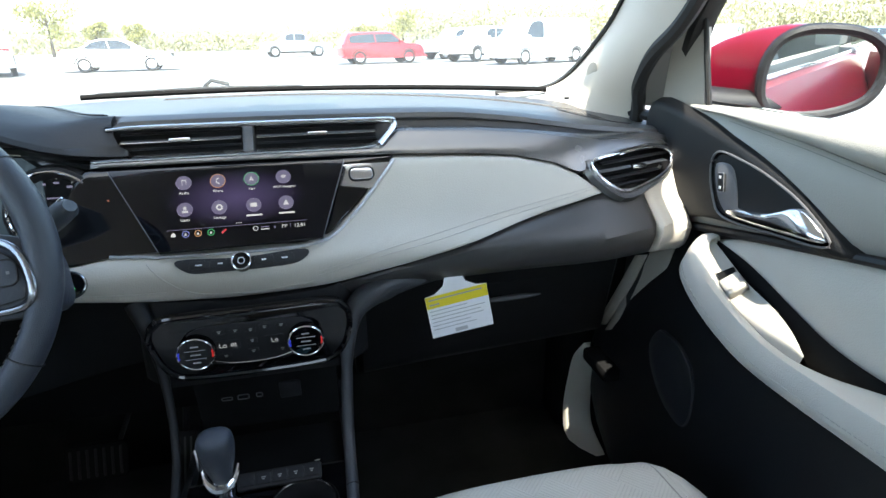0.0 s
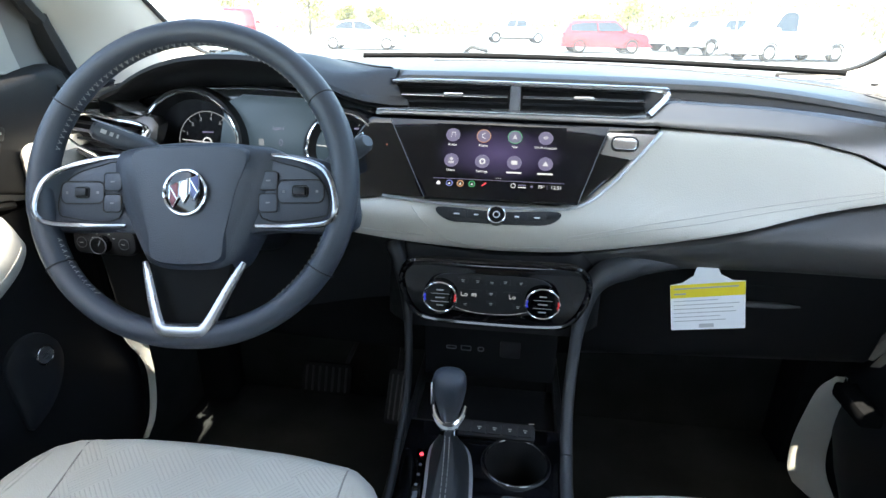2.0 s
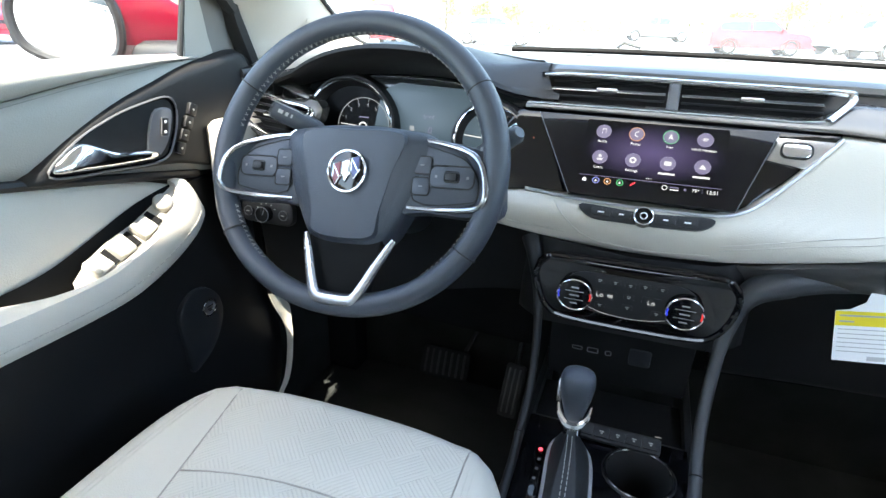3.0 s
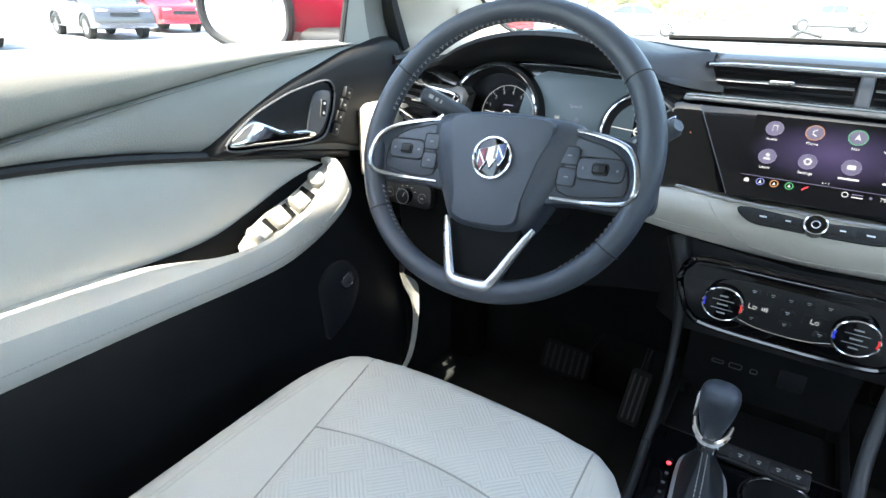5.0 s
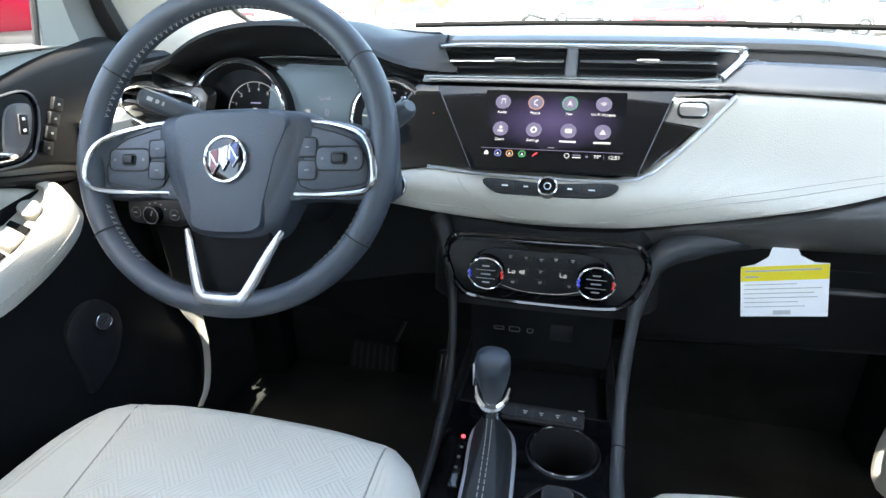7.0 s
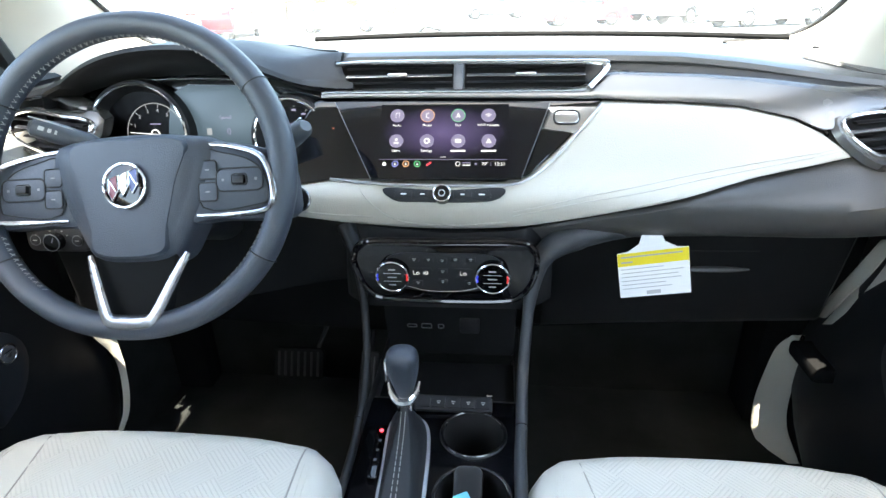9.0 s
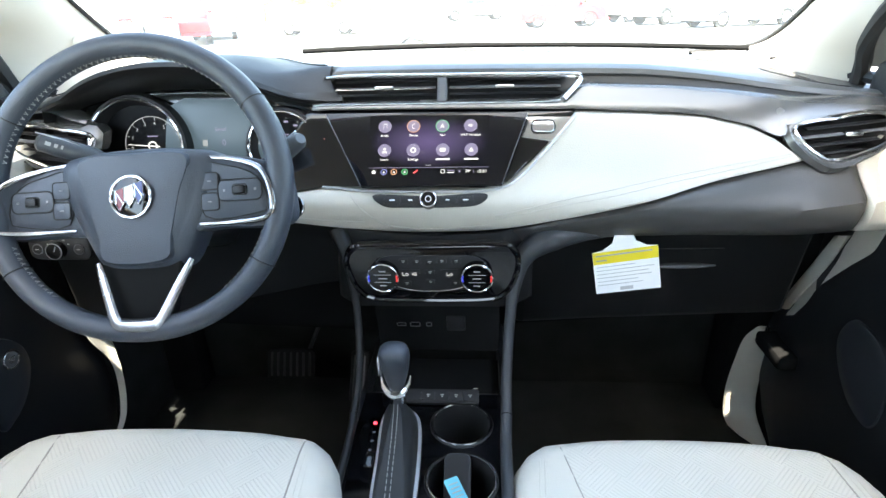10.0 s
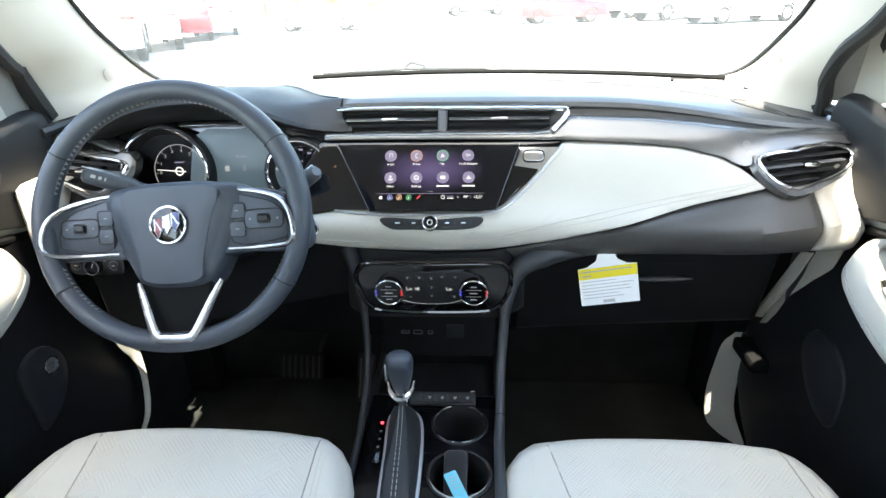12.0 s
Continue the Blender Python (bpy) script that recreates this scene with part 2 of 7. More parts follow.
def perforated():
    """Cream leather with sewn ribs and rows of pin holes that change direction from square to square."""
    cream, dip, pin = (0.62, 0.585, 0.515, 1), (0.575, 0.540, 0.475, 1), (0.46, 0.430, 0.375, 1)
    m = mat("perforated_leather", cream[:3], 0.5)
    n, l = m.node_tree.nodes, m.node_tree.links
    b = n["Principled BSDF"]
    tc, rot, ch = n.new("ShaderNodeTexCoord"), n.new("ShaderNodeMapping"), n.new("ShaderNodeTexChecker")
    rot.inputs["Rotation"].default_value = (0, 0, radians(45))
    ch.inputs["Scale"].default_value = 23.0
    l.new(tc.outputs["Object"], rot.inputs["Vector"])
    l.new(rot.outputs[0], ch.inputs["Vector"])

    def ribs(scale, phase):
        out = n.new("ShaderNodeMix")
        l.new(ch.outputs["Fac"], out.inputs[0])
        for d, k in (("X", 2), ("Y", 3)):
            w = n.new("ShaderNodeTexWave")
            w.wave_type, w.bands_direction, w.wave_profile = "BANDS", d, "SIN"
            w.inputs["Scale"].default_value, w.inputs["Phase Offset"].default_value = scale, phase
            l.new(rot.outputs[0], w.inputs["Vector"])
            l.new(w.outputs["Fac"], out.inputs[k])
        return out.outputs[0]

    rib = ribs(64.0, 0.0)
    dots = n.new("ShaderNodeTexVoronoi")
    dots.inputs["Scale"].default_value, dots.inputs["Randomness"].default_value = 290.0, 0.1
    l.new(rot.outputs[0], dots.inputs["Vector"])
    row, hole, far = n.new("ShaderNodeMapRange"), n.new("ShaderNodeMapRange"), n.new("ShaderNodeMath")
    row.inputs[1].default_value, row.inputs[2].default_value = 0.08, 0.5
    hole.inputs[1].default_value, hole.inputs[2].default_value = 0.15, 0.34
    far.operation = "MAXIMUM"
    l.new(rib, row.inputs[0])
    l.new(dots.outputs["Distance"], hole.inputs[0])
    l.new(row.outputs[0], far.inputs[0])
    l.new(hole.outputs[0], far.inputs[1])
    col, tone = n.new("ShaderNodeMix"), n.new("ShaderNodeMix")
    col.data_type = tone.data_type = "RGBA"
    col.inputs[6].default_value, col.inputs[7].default_value = dip, cream
    tone.inputs[6].default_value = pin
    l.new(row.outputs[0], col.inputs[0])
    l.new(far.outputs[0], tone.inputs[0])
    l.new(col.outputs[2], tone.inputs[7])
    l.new(tone.outputs[2], b.inputs["Base Color"])
    bp = n.new("ShaderNodeBump")
    bp.inputs["Strength"].default_value, bp.inputs["Distance"].default_value = 0.35, 0.001
    l.new(row.outputs[0], bp.inputs["Height"])
    l.new(bp.outputs[0], b.inputs["Normal"])
    return m


M_PERF = perforated()


def words(name, s, size, m, material, parent, depth=0.0003, align="CENTER"):
    """Raised writing in the built-in font, as a mesh."""
    cu = bpy.data.curves.new(name, "FONT")
    cu.body, cu.size, cu.extrude, cu.align_x, cu.align_y = s, size, depth, align, "CENTER"
    tmp = bpy.data.objects.new("tmp", cu)
    scene.collection.objects.link(tmp)
    bpy.context.view_layer.update()
    me = bpy.data.meshes.new_from_object(tmp.evaluated_get(bpy.context.evaluated_depsgraph_get()))
    bpy.data.objects.remove(tmp)
    me.transform(m)
    me.materials.clear()
    me.materials.append(material)
    ob = new(name, me)
    ob.parent = parent
    return ob


def bar(name, w, h, m, material, parent, t=0.0006):
    return link(name, rbox(w, h, t, 0, 1, m), material, parent, "", False)


def circle(r, n=40, z=0.0, m=Matrix()):
    return [m @ Vector((r * math.cos(2 * math.pi * i / n), r * math.sin(2 * math.pi * i / n), z)) for i in range(n)]


def anchored(ob, top):
    ob.matrix_parent_inverse = Matrix.Translation(top.location).inverted()
    return ob

# ---------------------------------------------------------------- dashboard face
FACE = smooth_table([(0.80, 0.97), (0.93, 0.955), (0.97, 0.928), (1.01, 0.92), (1.045, 0.962), (1.12, 1.01), (1.16, 1.05), (1.19, 1.065), (1.22, 1.075)])


def face_y(x, z):
    """How far ahead the dashboard's face lies."""
    ax = abs(x)
    return lerp_table(z, FACE) - 0.02 * min(ax / 0.5, 1.0) ** 2 + 0.15 * max(0.0, ax - 0.55)


def strip(x0, x1, top, bot, nx=60, nz=10, proud=0.0, edge=0.006, depth=0.03, fy=face_y):
    """A padded panel on the dashboard's face between two curves z = top(x) and z = bot(x)."""
    rows = []
    for i in range(nx + 1):
        x = x0 + (x1 - x0) * i / nx
        zt, zb = lerp_table(x, top), lerp_table(x, bot)
        if zt - zb < 0.0012:
            zt = zb + 0.0012
        ex = min(1.0, min(x - x0, x1 - x) / 0.012)
        row = []
        for j in range(nz + 1):
            v = j / nz
            s = 0.5 - 0.5 * math.cos(math.pi * v)
            z = zb + (zt - zb) * s
            d = min(z - zb, zt - z, ) / max(edge, 1e-5)
            d = max(0.0, min(1.0, d)) * 0.999
            k = 1 - math.sqrt(max(0.0, 1 - (1 - d) ** 2))
            kx = 1 - math.sqrt(max(0.0, 1 - (1 - max(0.0, ex)) ** 2))
            row.append(Vector((x, fy(x, z) - proud + edge * max(k, kx), z)))
        back = [Vector((x, fy(x, zt) + depth, zt)), Vector((x, fy(x, zb) + depth, zb))]
        rows.append(row + back)
    return rings(rows, True, False, True)


def on_face(x, z, out=0.0, dx=0.02, dz=0.02):
    """A pose lying on the dashboard's face at (x, z), z out of it."""
    o = Vector((x, face_y(x, z), z))
    r = Vector((2 * dx, face_y(x + dx, z) - face_y(x - dx, z), 0))
    u = Vector((0, face_y(x, z + dz) - face_y(x, z - dz), 2 * dz))
    m = frame_on(o, r, u)
    return m @ Matrix.Translation((0, 0, out))


dash = thing("dashboard", "charcoal dashboard with cream leather band and chrome trim", "dashboard", (0, 1.1, 0.9))


def dpart(name, bm, material, label="", parent=None, smooth=True):
    ob = link(name, bm, material, parent or dash, label, smooth)
    return ob if parent else anchored(ob, dash)


# cream leather band that sweeps from under the screen to the passenger's vent
CREAM_TOP = [(-0.235, 1.020), (-0.15, 1.028), (-0.06, 1.024), (0.083, 1.025), (0.121, 1.032), (0.16, 1.061), (0.199, 1.099), (0.224, 1.125), (0.323, 1.123), (0.414, 1.118), (0.476, 1.105), (0.51, 1.089), (0.548, 1.062)]
CREAM_BOT = smooth_table([(-0.235, 0.983), (-0.123, 0.965), (-0.016, 0.954), (0.083, 0.959), (0.178, 0.978), (0.269, 1.0), (0.407, 1.032), (0.548, 1.0605)])
cream = dpart("cream_band", strip(-0.235, 0.548, CREAM_TOP, CREAM_BOT, 100, 16, 0.004, 0.006), M_DASHCREAM, "cream leather band with stitched seams")


def face_line(pts, r, material, name, parent, out=0.0045, n=8):
    link(name, tube([(p.x, face_y(p.x, p.y) - out, p.y) for p in spline([(a, b, 0) for a, b in pts], n)], r, 6), material, parent)


for dz in (0.0, 0.0065):
    face_line([(0.10, 0.985 + dz), (0.124, 0.991 + dz), (0.196, 1.008 + dz), (0.291, 1.023 + dz), (0.426, 1.047 + dz), (0.53, 1.068 + dz * 0.5)], 0.0006, M_FAINT, "stitch_line", cream)
face_line([(-0.120, 1.022), (-0.112, 1.014), (-0.098, 1.0), (-0.075, 0.980), (-0.045, 0.970), (0.017, 0.966), (0.09, 0.974)], 0.0007, M_FAINT, "stitch_line", cream)
face_line([(-0.215, 0.992), (-0.16, 0.985), (-0.10, 0.981)], 0.0007, M_FAINT, "stitch_line", cream)

Z_NEAR = smooth_table([(-0.75, 1.125), (-0.65, 1.148), (-0.55, 1.165), (-0.2, 1.182), (0.25, 1.180), (0.4, 1.172), (0.55, 1.152), (0.69, 1.136), (0.75, 1.13)])


def dash_z(x, y):
    """Height of the dash pad."""
    zn = lerp_table(x, Z_NEAR)
    far = 1.42 - 0.125 * (x / 0.58) ** 2
    yn = face_y(x, zn) + 0.012
    v = max(0.0, min(1.0, (y - yn - 0.02) / (max(far, yn + 0.08) - yn - 0.02)))
    zc = 1.196 - 0.022 * (abs(x) / 0.6) ** 2
    drop = 0.014 * max(0.0, min(1.0, (abs(x) - 0.52) / 0.12)) ** 1.5
    return (zn + 0.008) * (1 - v) ** 2 + zc * (1 - (1 - v) ** 2) - 0.03 * max(0, v - 0.75) - drop * min(1.0, max(0.0, (1.28 - y) / 0.08)) * min(1.0, v * 4)


def hood_end(x):
    """How far ahead the instrument hood reaches; to the passenger's side it draws back to the centre vent."""
    q = max(0.0, min(1.0, (x + 0.345) / 0.170))
    return 1.27 * (1 - q * q * (3 - 2 * q)) + 1.098 * q * q * (3 - 2 * q)


def dash_top():
    rows = []
    for i in range(121):
        x = -0.735 + 1.47 * i / 120
        zn = lerp_table(x, Z_NEAR)
        far = 1.42 - 0.125 * (x / 0.58) ** 2
        yn = face_y(x, zn) + 0.012
        drop = 0.014 * max(0.0, min(1.0, (abs(x) - 0.52) / 0.12)) ** 1.5
        sunk = 0.035 * max(0.0, min(1.0, (-0.166 - x) / 0.02)) * max(0.0, min(1.0, (x + 0.64) / 0.03))
        zn -= sunk
        row = [Vector((x, yn + 0.03, zn - 0.03)), Vector((x, yn + 0.006, zn - 0.012)), Vector((x, yn, zn - 0.004)), Vector((x, yn + 0.004, zn + 0.003)), Vector((x, yn + 0.02, zn + 0.008))]
        for j in range(1, 41):
            v = j / 40
            y = yn + 0.02 + (max(far, yn + 0.08) - yn - 0.02) * v
            zc = 1.196 - 0.022 * (abs(x) / 0.6) ** 2
            row.append(Vector((x, y, (zn + sunk + 0.008) * (1 - v) ** 2 + zc * (1 - (1 - v) ** 2) - 0.03 * max(0, v - 0.75) - sunk * min(1.0, max(0.0, (hood_end(x) - 0.004 - y) / 0.02)) - drop * min(1.0, max(0.0, (1.28 - y) / 0.08)) * min(1.0, v * 4))))
        row.append(Vector((x, row[-1].y, 1.05)))
        rows.append(row)
    return rings(rows, False, False, False)


M_PADTOP = mat("glossy_dash_pad", (0.060, 0.059, 0.058), 0.38, grain=0.25, scale=600, stain=0.12, spec=0.6)
dpart("dash_top", dash_top(), M_PADTOP, "soft dark grey dash pad")
# sensor strip and speaker lid on the pad
for sx in (1, -1):
    loop = spline([(sx * x, y, 0) for x, y in ((0.545, 1.13), (0.57, 1.155), (0.615, 1.135), (0.655, 1.085), (0.645, 1.06), (0.59, 1.09))], 5, True)
    dpart("pad_lid", tube([(p.x, p.y, dash_z(p.x, p.y) + 0.0003) for p in loop], 0.0013, 5, True), M_BLACK, "joint of a small lid in the dash pad")
for dy, r in ((0.0, 0.0012), (-0.012, 0.0007)):
    dpart("pad_seam", tube([(x, 1.30 + dy - 0.16 * (x / 0.58) ** 2, dash_z(x, 1.30 + dy - 0.16 * (x / 0.58) ** 2) + 0.0003) for x in [-0.14 + 0.76 * i / 40 for i in range(41)]], r, 5), M_BLACK)

for sx in (1, -1):
    edge = spline([(sx * x, y, z) for x, y, z in ((0.605, 1.235, 1.176), (0.645, 1.205, 1.170), (0.688, 1.162, 1.160), (0.712, 1.09, 1.154), (0.714, 1.02, 1.152))], 6)
    dpart("pad_end_strip", tube(edge, [0.002 + 0.008 * min(1, i / 9) for i in range(len(edge))], 8), M_BLACK, "black strip along the end of the dash pad")

# bronze strip that widens towards the passenger's vent
ST_TOP = [(-0.19, 1.142), (0.19, 1.142), (0.205, 1.146), (0.24, 1.163), (0.37, 1.159), (0.45, 1.153), (0.55, 1.142), (0.66, 1.140), (0.70, 1.134)]
ST_BOT = [(-0.19, 1.133), (0.22, 1.130), (0.37, 1.124), (0.414, 1.120), (0.476, 1.107), (0.51, 1.092), (0.527, 1.094), (0.545, 1.110), (0.60, 1.117), (0.66, 1.121), (0.70, 1.118)]
dpart("trim_strip", strip(-0.19, 0.70, ST_TOP, ST_BOT, 100, 8, 0.006, 0.004), M_SATIN, "glossy bronze trim strip")
dpart("trim_strip", strip(-0.70, -0.555, [(-0.70, 1.134), (-0.62, 1.142), (-0.555, 1.128)], [(-0.70, 1.130), (-0.64, 1.136), (-0.61, 1.133), (-0.585, 1.126), (-0.555, 1.122)], 24, 8, 0.004, 0.004), M_SATIN, "glossy bronze trim strip")
for xa, xb in ((-0.72, -0.60), (-0.175, 0.74)):
    dpart("vent_band", strip(xa, xb, Z_NEAR, [(-0.72, 1.05), (0.2, 1.12), (0.5, 1.08), (0.74, 1.07)], 60, 6, -0.018, 0.004, 0.05), M_BLACK)

# lower dash, passenger side, with its rolled lower edge
LOW_TOP = [(0.10, 0.950), (0.178, 0.974), (0.269, 0.996), (0.407, 1.028), (0.55, 1.058), (0.64, 1.07), (0.69, 1.09)]
LOW_BOT = smooth_table([(0.10, 0.86), (0.14, 0.89), (0.186, 0.918), (0.236, 0.936), (0.43, 0.950), (0.69, 0.956)])
dpart("lower_panel", strip(0.10, 0.632, LOW_TOP, LOW_BOT, 60, 10, 0.0, 0.010, 0.12), M_LOWER, "charcoal lower dash panel")
rail = [(0.548, 1.053), (0.407, 1.021), (0.269, 0.989), (0.18, 0.966)]
dpart("end_cap", strip(0.633, 0.702, [(0.633, 1.060), (0.66, 1.074), (0.70, 1.098)], [(0.633, 0.955), (0.70, 0.952)], 12, 10, 0.001, 0.010, 0.2), M_BEIGE, "cream dash end cap")
dpart("end_cap", strip(-0.716, -0.655, [(-0.716, 1.072), (-0.70, 1.086), (-0.68, 1.088), (-0.655, 1.074)], [(-0.716, 0.952), (-0.655, 0.954)], 16, 12, 0.036, 0.014, 0.22, lambda x, z: 0.934 + 0.15 * max(0.0, abs(x) - 0.60)), M_BEIGE, "cream dash end cap")
dpart("knee_panel", strip(-0.670, -0.12, [(-0.670, 1.075), (-0.55, 1.05), (-0.24, 1.018), (-0.225, 0.978), (-0.12, 0.962)], [(-0.670, 0.73), (-0.56, 0.76), (-0.2, 0.84), (-0.12, 0.85)], 60, 10, -0.012, 0.012, 0.14), M_WELL, "black knee panel under the wheel")
# pair of pale strips that close the side of the glovebox
for near, far in (([(0.702, 1.043, 0.904), (0.702, 1.075, 0.827), (0.702, 1.120, 0.757), (0.702, 1.160, 0.691)], [(0.698, 1.070, 0.893), (0.698, 1.114, 0.812), (0.698, 1.151, 0.746), (0.698, 1.186, 0.683)]),
                  ([(0.707, 0.971, 0.946), (0.707, 0.987, 0.892), (0.707, 1.049, 0.798), (0.707, 1.119, 0.702)], [(0.706, 1.031, 0.931), (0.706, 1.050, 0.880), (0.706, 1.110, 0.777), (0.706, 1.163, 0.675)])):
    a, b = spline(near, 6), spline(far, 6)
    dpart("side_closing_strip", rings([[p + Vector((0.05, 0.004, 0)) for p in a], a, [p.lerp(q, 0.5) + Vector((-0.004, 0, 0)) for p, q in zip(a, b)], b, [q + Vector((0.05, 0.004, 0)) for q in b]], False, False, False), M_BEIGE, "pale strip beside the glovebox")


def side_vent(sx):
    pts = [(0.534, 1.104), (0.60, 1.116), (0.655, 1.121), (0.690, 1.110), (0.680, 1.086), (0.636, 1.069), (0.578, 1.063)]
    o = spline([(sx * x, face_y(x, z) - 0.008, z) for x, z in pts], 6, True)
    v = dpart("side_vent", tube(o, 0.0032, 8, True), M_CHROME, "pointed side air vent with chrome ring")
    flat = spline([(x, z, 0) for x, z in pts], 6, True)
    wide = spline([(w, 0, 0) for w in (0.015, 0.004, 0.004, 0.005, 0.008, 0.011, 0.017)], 6, True)
    mid = Vector((0.612, 1.092, 0))
    outer = []
    for k, p in enumerate(flat):
        d = (flat[(k + 1) % len(flat)] - flat[k - 1]).normalized()
        n = Vector((d.y, -d.x, 0))
        n = n if n.dot(p - mid) > 0 else -n
        outer.append(p + n * wide[k].x)
    band = [[Vector((sx * p.x, face_y(p.x, p.y) + 0.02, p.y)) for p in outer], [Vector((sx * p.x, face_y(p.x, p.y) - 0.004, p.y)) for p in outer], [Vector((sx * (p.x * 0.5 + q.x * 0.5), face_y(p.x, p.y) - 0.009, p.y * 0.5 + q.y * 0.5)) for p, q in zip(outer, flat)], [Vector((sx * p.x, face_y(p.x, p.y) - 0.006, p.y)) for p in flat]]
    link("surround", rings(band, True, False, False), M_SATIN, v, "glossy bronze surround of the side vent")
    back = bmesh.new()
    back.faces.new([back.verts.new(p + Vector((0, 0.04, 0))) for p in o])
    link("backing", back, M_BLACK, v)
    wall = rings([[p + Vector((0, d, 0)) for p in o] for d in (0.0, 0.04)], True, False, False)
    link("duct", wall, M_BLACK, v)
    for k in range(5):
        z = 1.067 + 0.0110 * k
        xa, xb = ((0.572, 0.635), (0.556, 0.662), (0.548, 0.680), (0.555, 0.685), (0.600, 0.682))[k]
        link("slat", tube([(sx * x, face_y(x, z) + 0.004, z + 0.009 * (x - 0.55) / 0.14) for x in (xa, (xa + xb) / 2, xb)], 0.0065, 6, False, 0.3), M_GREY if k == 2 else M_BLACK, v)
    link("tab", rbox(0.026, 0.012, 0.007, 0.003, 2, Matrix.Translation((sx * 0.622, face_y(0.622, 1.094) - 0.006, 1.094))), M_RINGCH, v, "silver vent tab")
    return v


side_vent(1)
side_vent(-1)


def centre_vent():
    pts = [(-0.170, 1.1785), (-0.1, 1.180), (0.20, 1.177), (0.228, 1.174), (0.231, 1.167), (0.206, 1.144)]
    o = spline([(x, face_y(x, z) - 0.010, z) for x, z in pts], 6)
    fr = dpart("centre_vent", tube(o, [0.003 + 0.0025 * min(1, i / 12) for i in range(len(o))], 8, False, 0.8), M_RINGCH, "wide twin air vent with chrome frame")
    rows = []
    for i in range(31):
        x = -0.178 + 0.395 * i / 30
        rows.append([Vector((x, face_y(x, z) + dy, z)) for z, dy in ((1.182, -0.002), (1.178, 0.035), (1.146, 0.055), (1.140, -0.003))])
    link("duct", rings(rows, False, False, False), M_BLACK, fr)
    for xa, xb in ((-0.158, 0.005), (0.028, 0.205)):
        for z in (1.1495, 1.159, 1.1685):
            link("slat", tube([(x, face_y(x, z) + 0.014, z) for x in (xa, (xa + xb) / 2, xb)], 0.007, 6, False, 0.2), M_GREY if z == 1.159 else M_BLACK, fr)
        xm = (xa + xb) / 2
        link("trim_line", tube([(x, face_y(x, 1.158) + 0.006, 1.158) for x in (xa, xm, xb)], 0.0009, 5), M_RINGCH, fr)
        link("tab", rbox(0.030, 0.0055, 0.010, 0.002, 2, on_face(xm, 1.159, 0.002)), M_CHROME, fr, "silver vent tab")
    link("divider", rbox(0.016, 0.05, 0.02, 0.004, 2, on_face(0.0165, 1.160, -0.008)), M_GREY, fr)


centre_vent()

# ---- infotainment
panel = dpart("screen_panel", strip(-0.235, 0.224, [(-0.235, 1.075), (-0.20, 1.131), (0.224, 1.129)], [(-0.235, 1.022), (-0.15, 1.030), (0.083, 1.027), (0.121, 1.034), (0.16, 1.063), (0.199, 1.101), (0.224, 1.126)], 60, 8, 0.000, 0.002), M_PIANO, "gloss black panel round the touch screen")
ch_pts = [(-0.165, 1.031), (-0.10, 1.0265), (0.011, 1.0245), (0.09, 1.026), (0.122, 1.0325), (0.146, 1.047), (0.175, 1.073), (0.224, 1.124)]
dpart("chrome_edge", tube([(p.x, face_y(p.x, p.y) - 0.0055, p.y) for p in spline([(a, b, 0) for a, b in ch_pts], 8)], 0.0022, 6), M_EDGE, "thin silver edge under the screen")
dpart("chrome_edge", tube([(x, face_y(x, 1.1405) - 0.0075, lerp_table(x, ST_TOP) - 0.002) for x in [-0.188 + 0.03 * i for i in range(14)]], 0.0010, 6), M_EDGE, "thin satin line on the trim strip")
SCR = frame_on((-0.006, 0.962, 1.078), (1, 0, 0), (0, 0.075, 0.1))
M_SCREEN = mat("screen_glass", (0.003, 0.003, 0.005), 0.04, spec=0.35, coat=0.1)
screen = dpart("touch_screen", plate([(-0.096, -0.056), (0.116, -0.054), (0.156, 0.060), (-0.157, 0.063)], 0.008, 0.0015, SCR @ pose(0, 0, -0.004)), M_SCREEN, "lit touch screen with round icons and clock")
SF = SCR @ pose(0, 0, 0.0045)
link("bezel_line", tube([SF @ Vector(p) for p in ((-0.157, 0.063, 0), (-0.096, -0.056, 0))], 0.0006, 5), M_GREY, screen)
link("bezel_line", tube([SF @ Vector(p) for p in ((0.156, 0.060, 0), (0.116, -0.054, 0))], 0.0006, 5), M_GREY, screen)


def wallpaper():
    """A lit picture: violet in the middle, fading to black towards its edges."""
    m = mat("violet_wallpaper", (0.003, 0.003, 0.005), 0.04, spec=0.35, coat=0.1, emit=(0.36, 0.27, 0.66), strength=0.0)
    n, l = m.node_tree.nodes, m.node_tree.links
    tc, mp, gr, mr = n.new("ShaderNodeTexCoord"), n.new("ShaderNodeMapping"), n.new("ShaderNodeTexGradient"), n.new("ShaderNodeMapRange")
    gr.gradient_type = "SPHERICAL"
    mp.inputs["Location"].default_value = (-1.0, -1.05, 0)
    mp.inputs["Scale"].default_value = (2.0, 2.1, 0.0)
    mr.inputs[3].default_value, mr.inputs[4].default_value = 0.0, 0.034
    l.new(tc.outputs["Generated"], mp.inputs["Vector"])
    l.new(mp.outputs[0], gr.inputs["Vector"])
    l.new(gr.outputs["Fac"], mr.inputs[0])
    l.new(mr.outputs[0], n["Principled BSDF"].inputs["Emission Strength"])
    return m


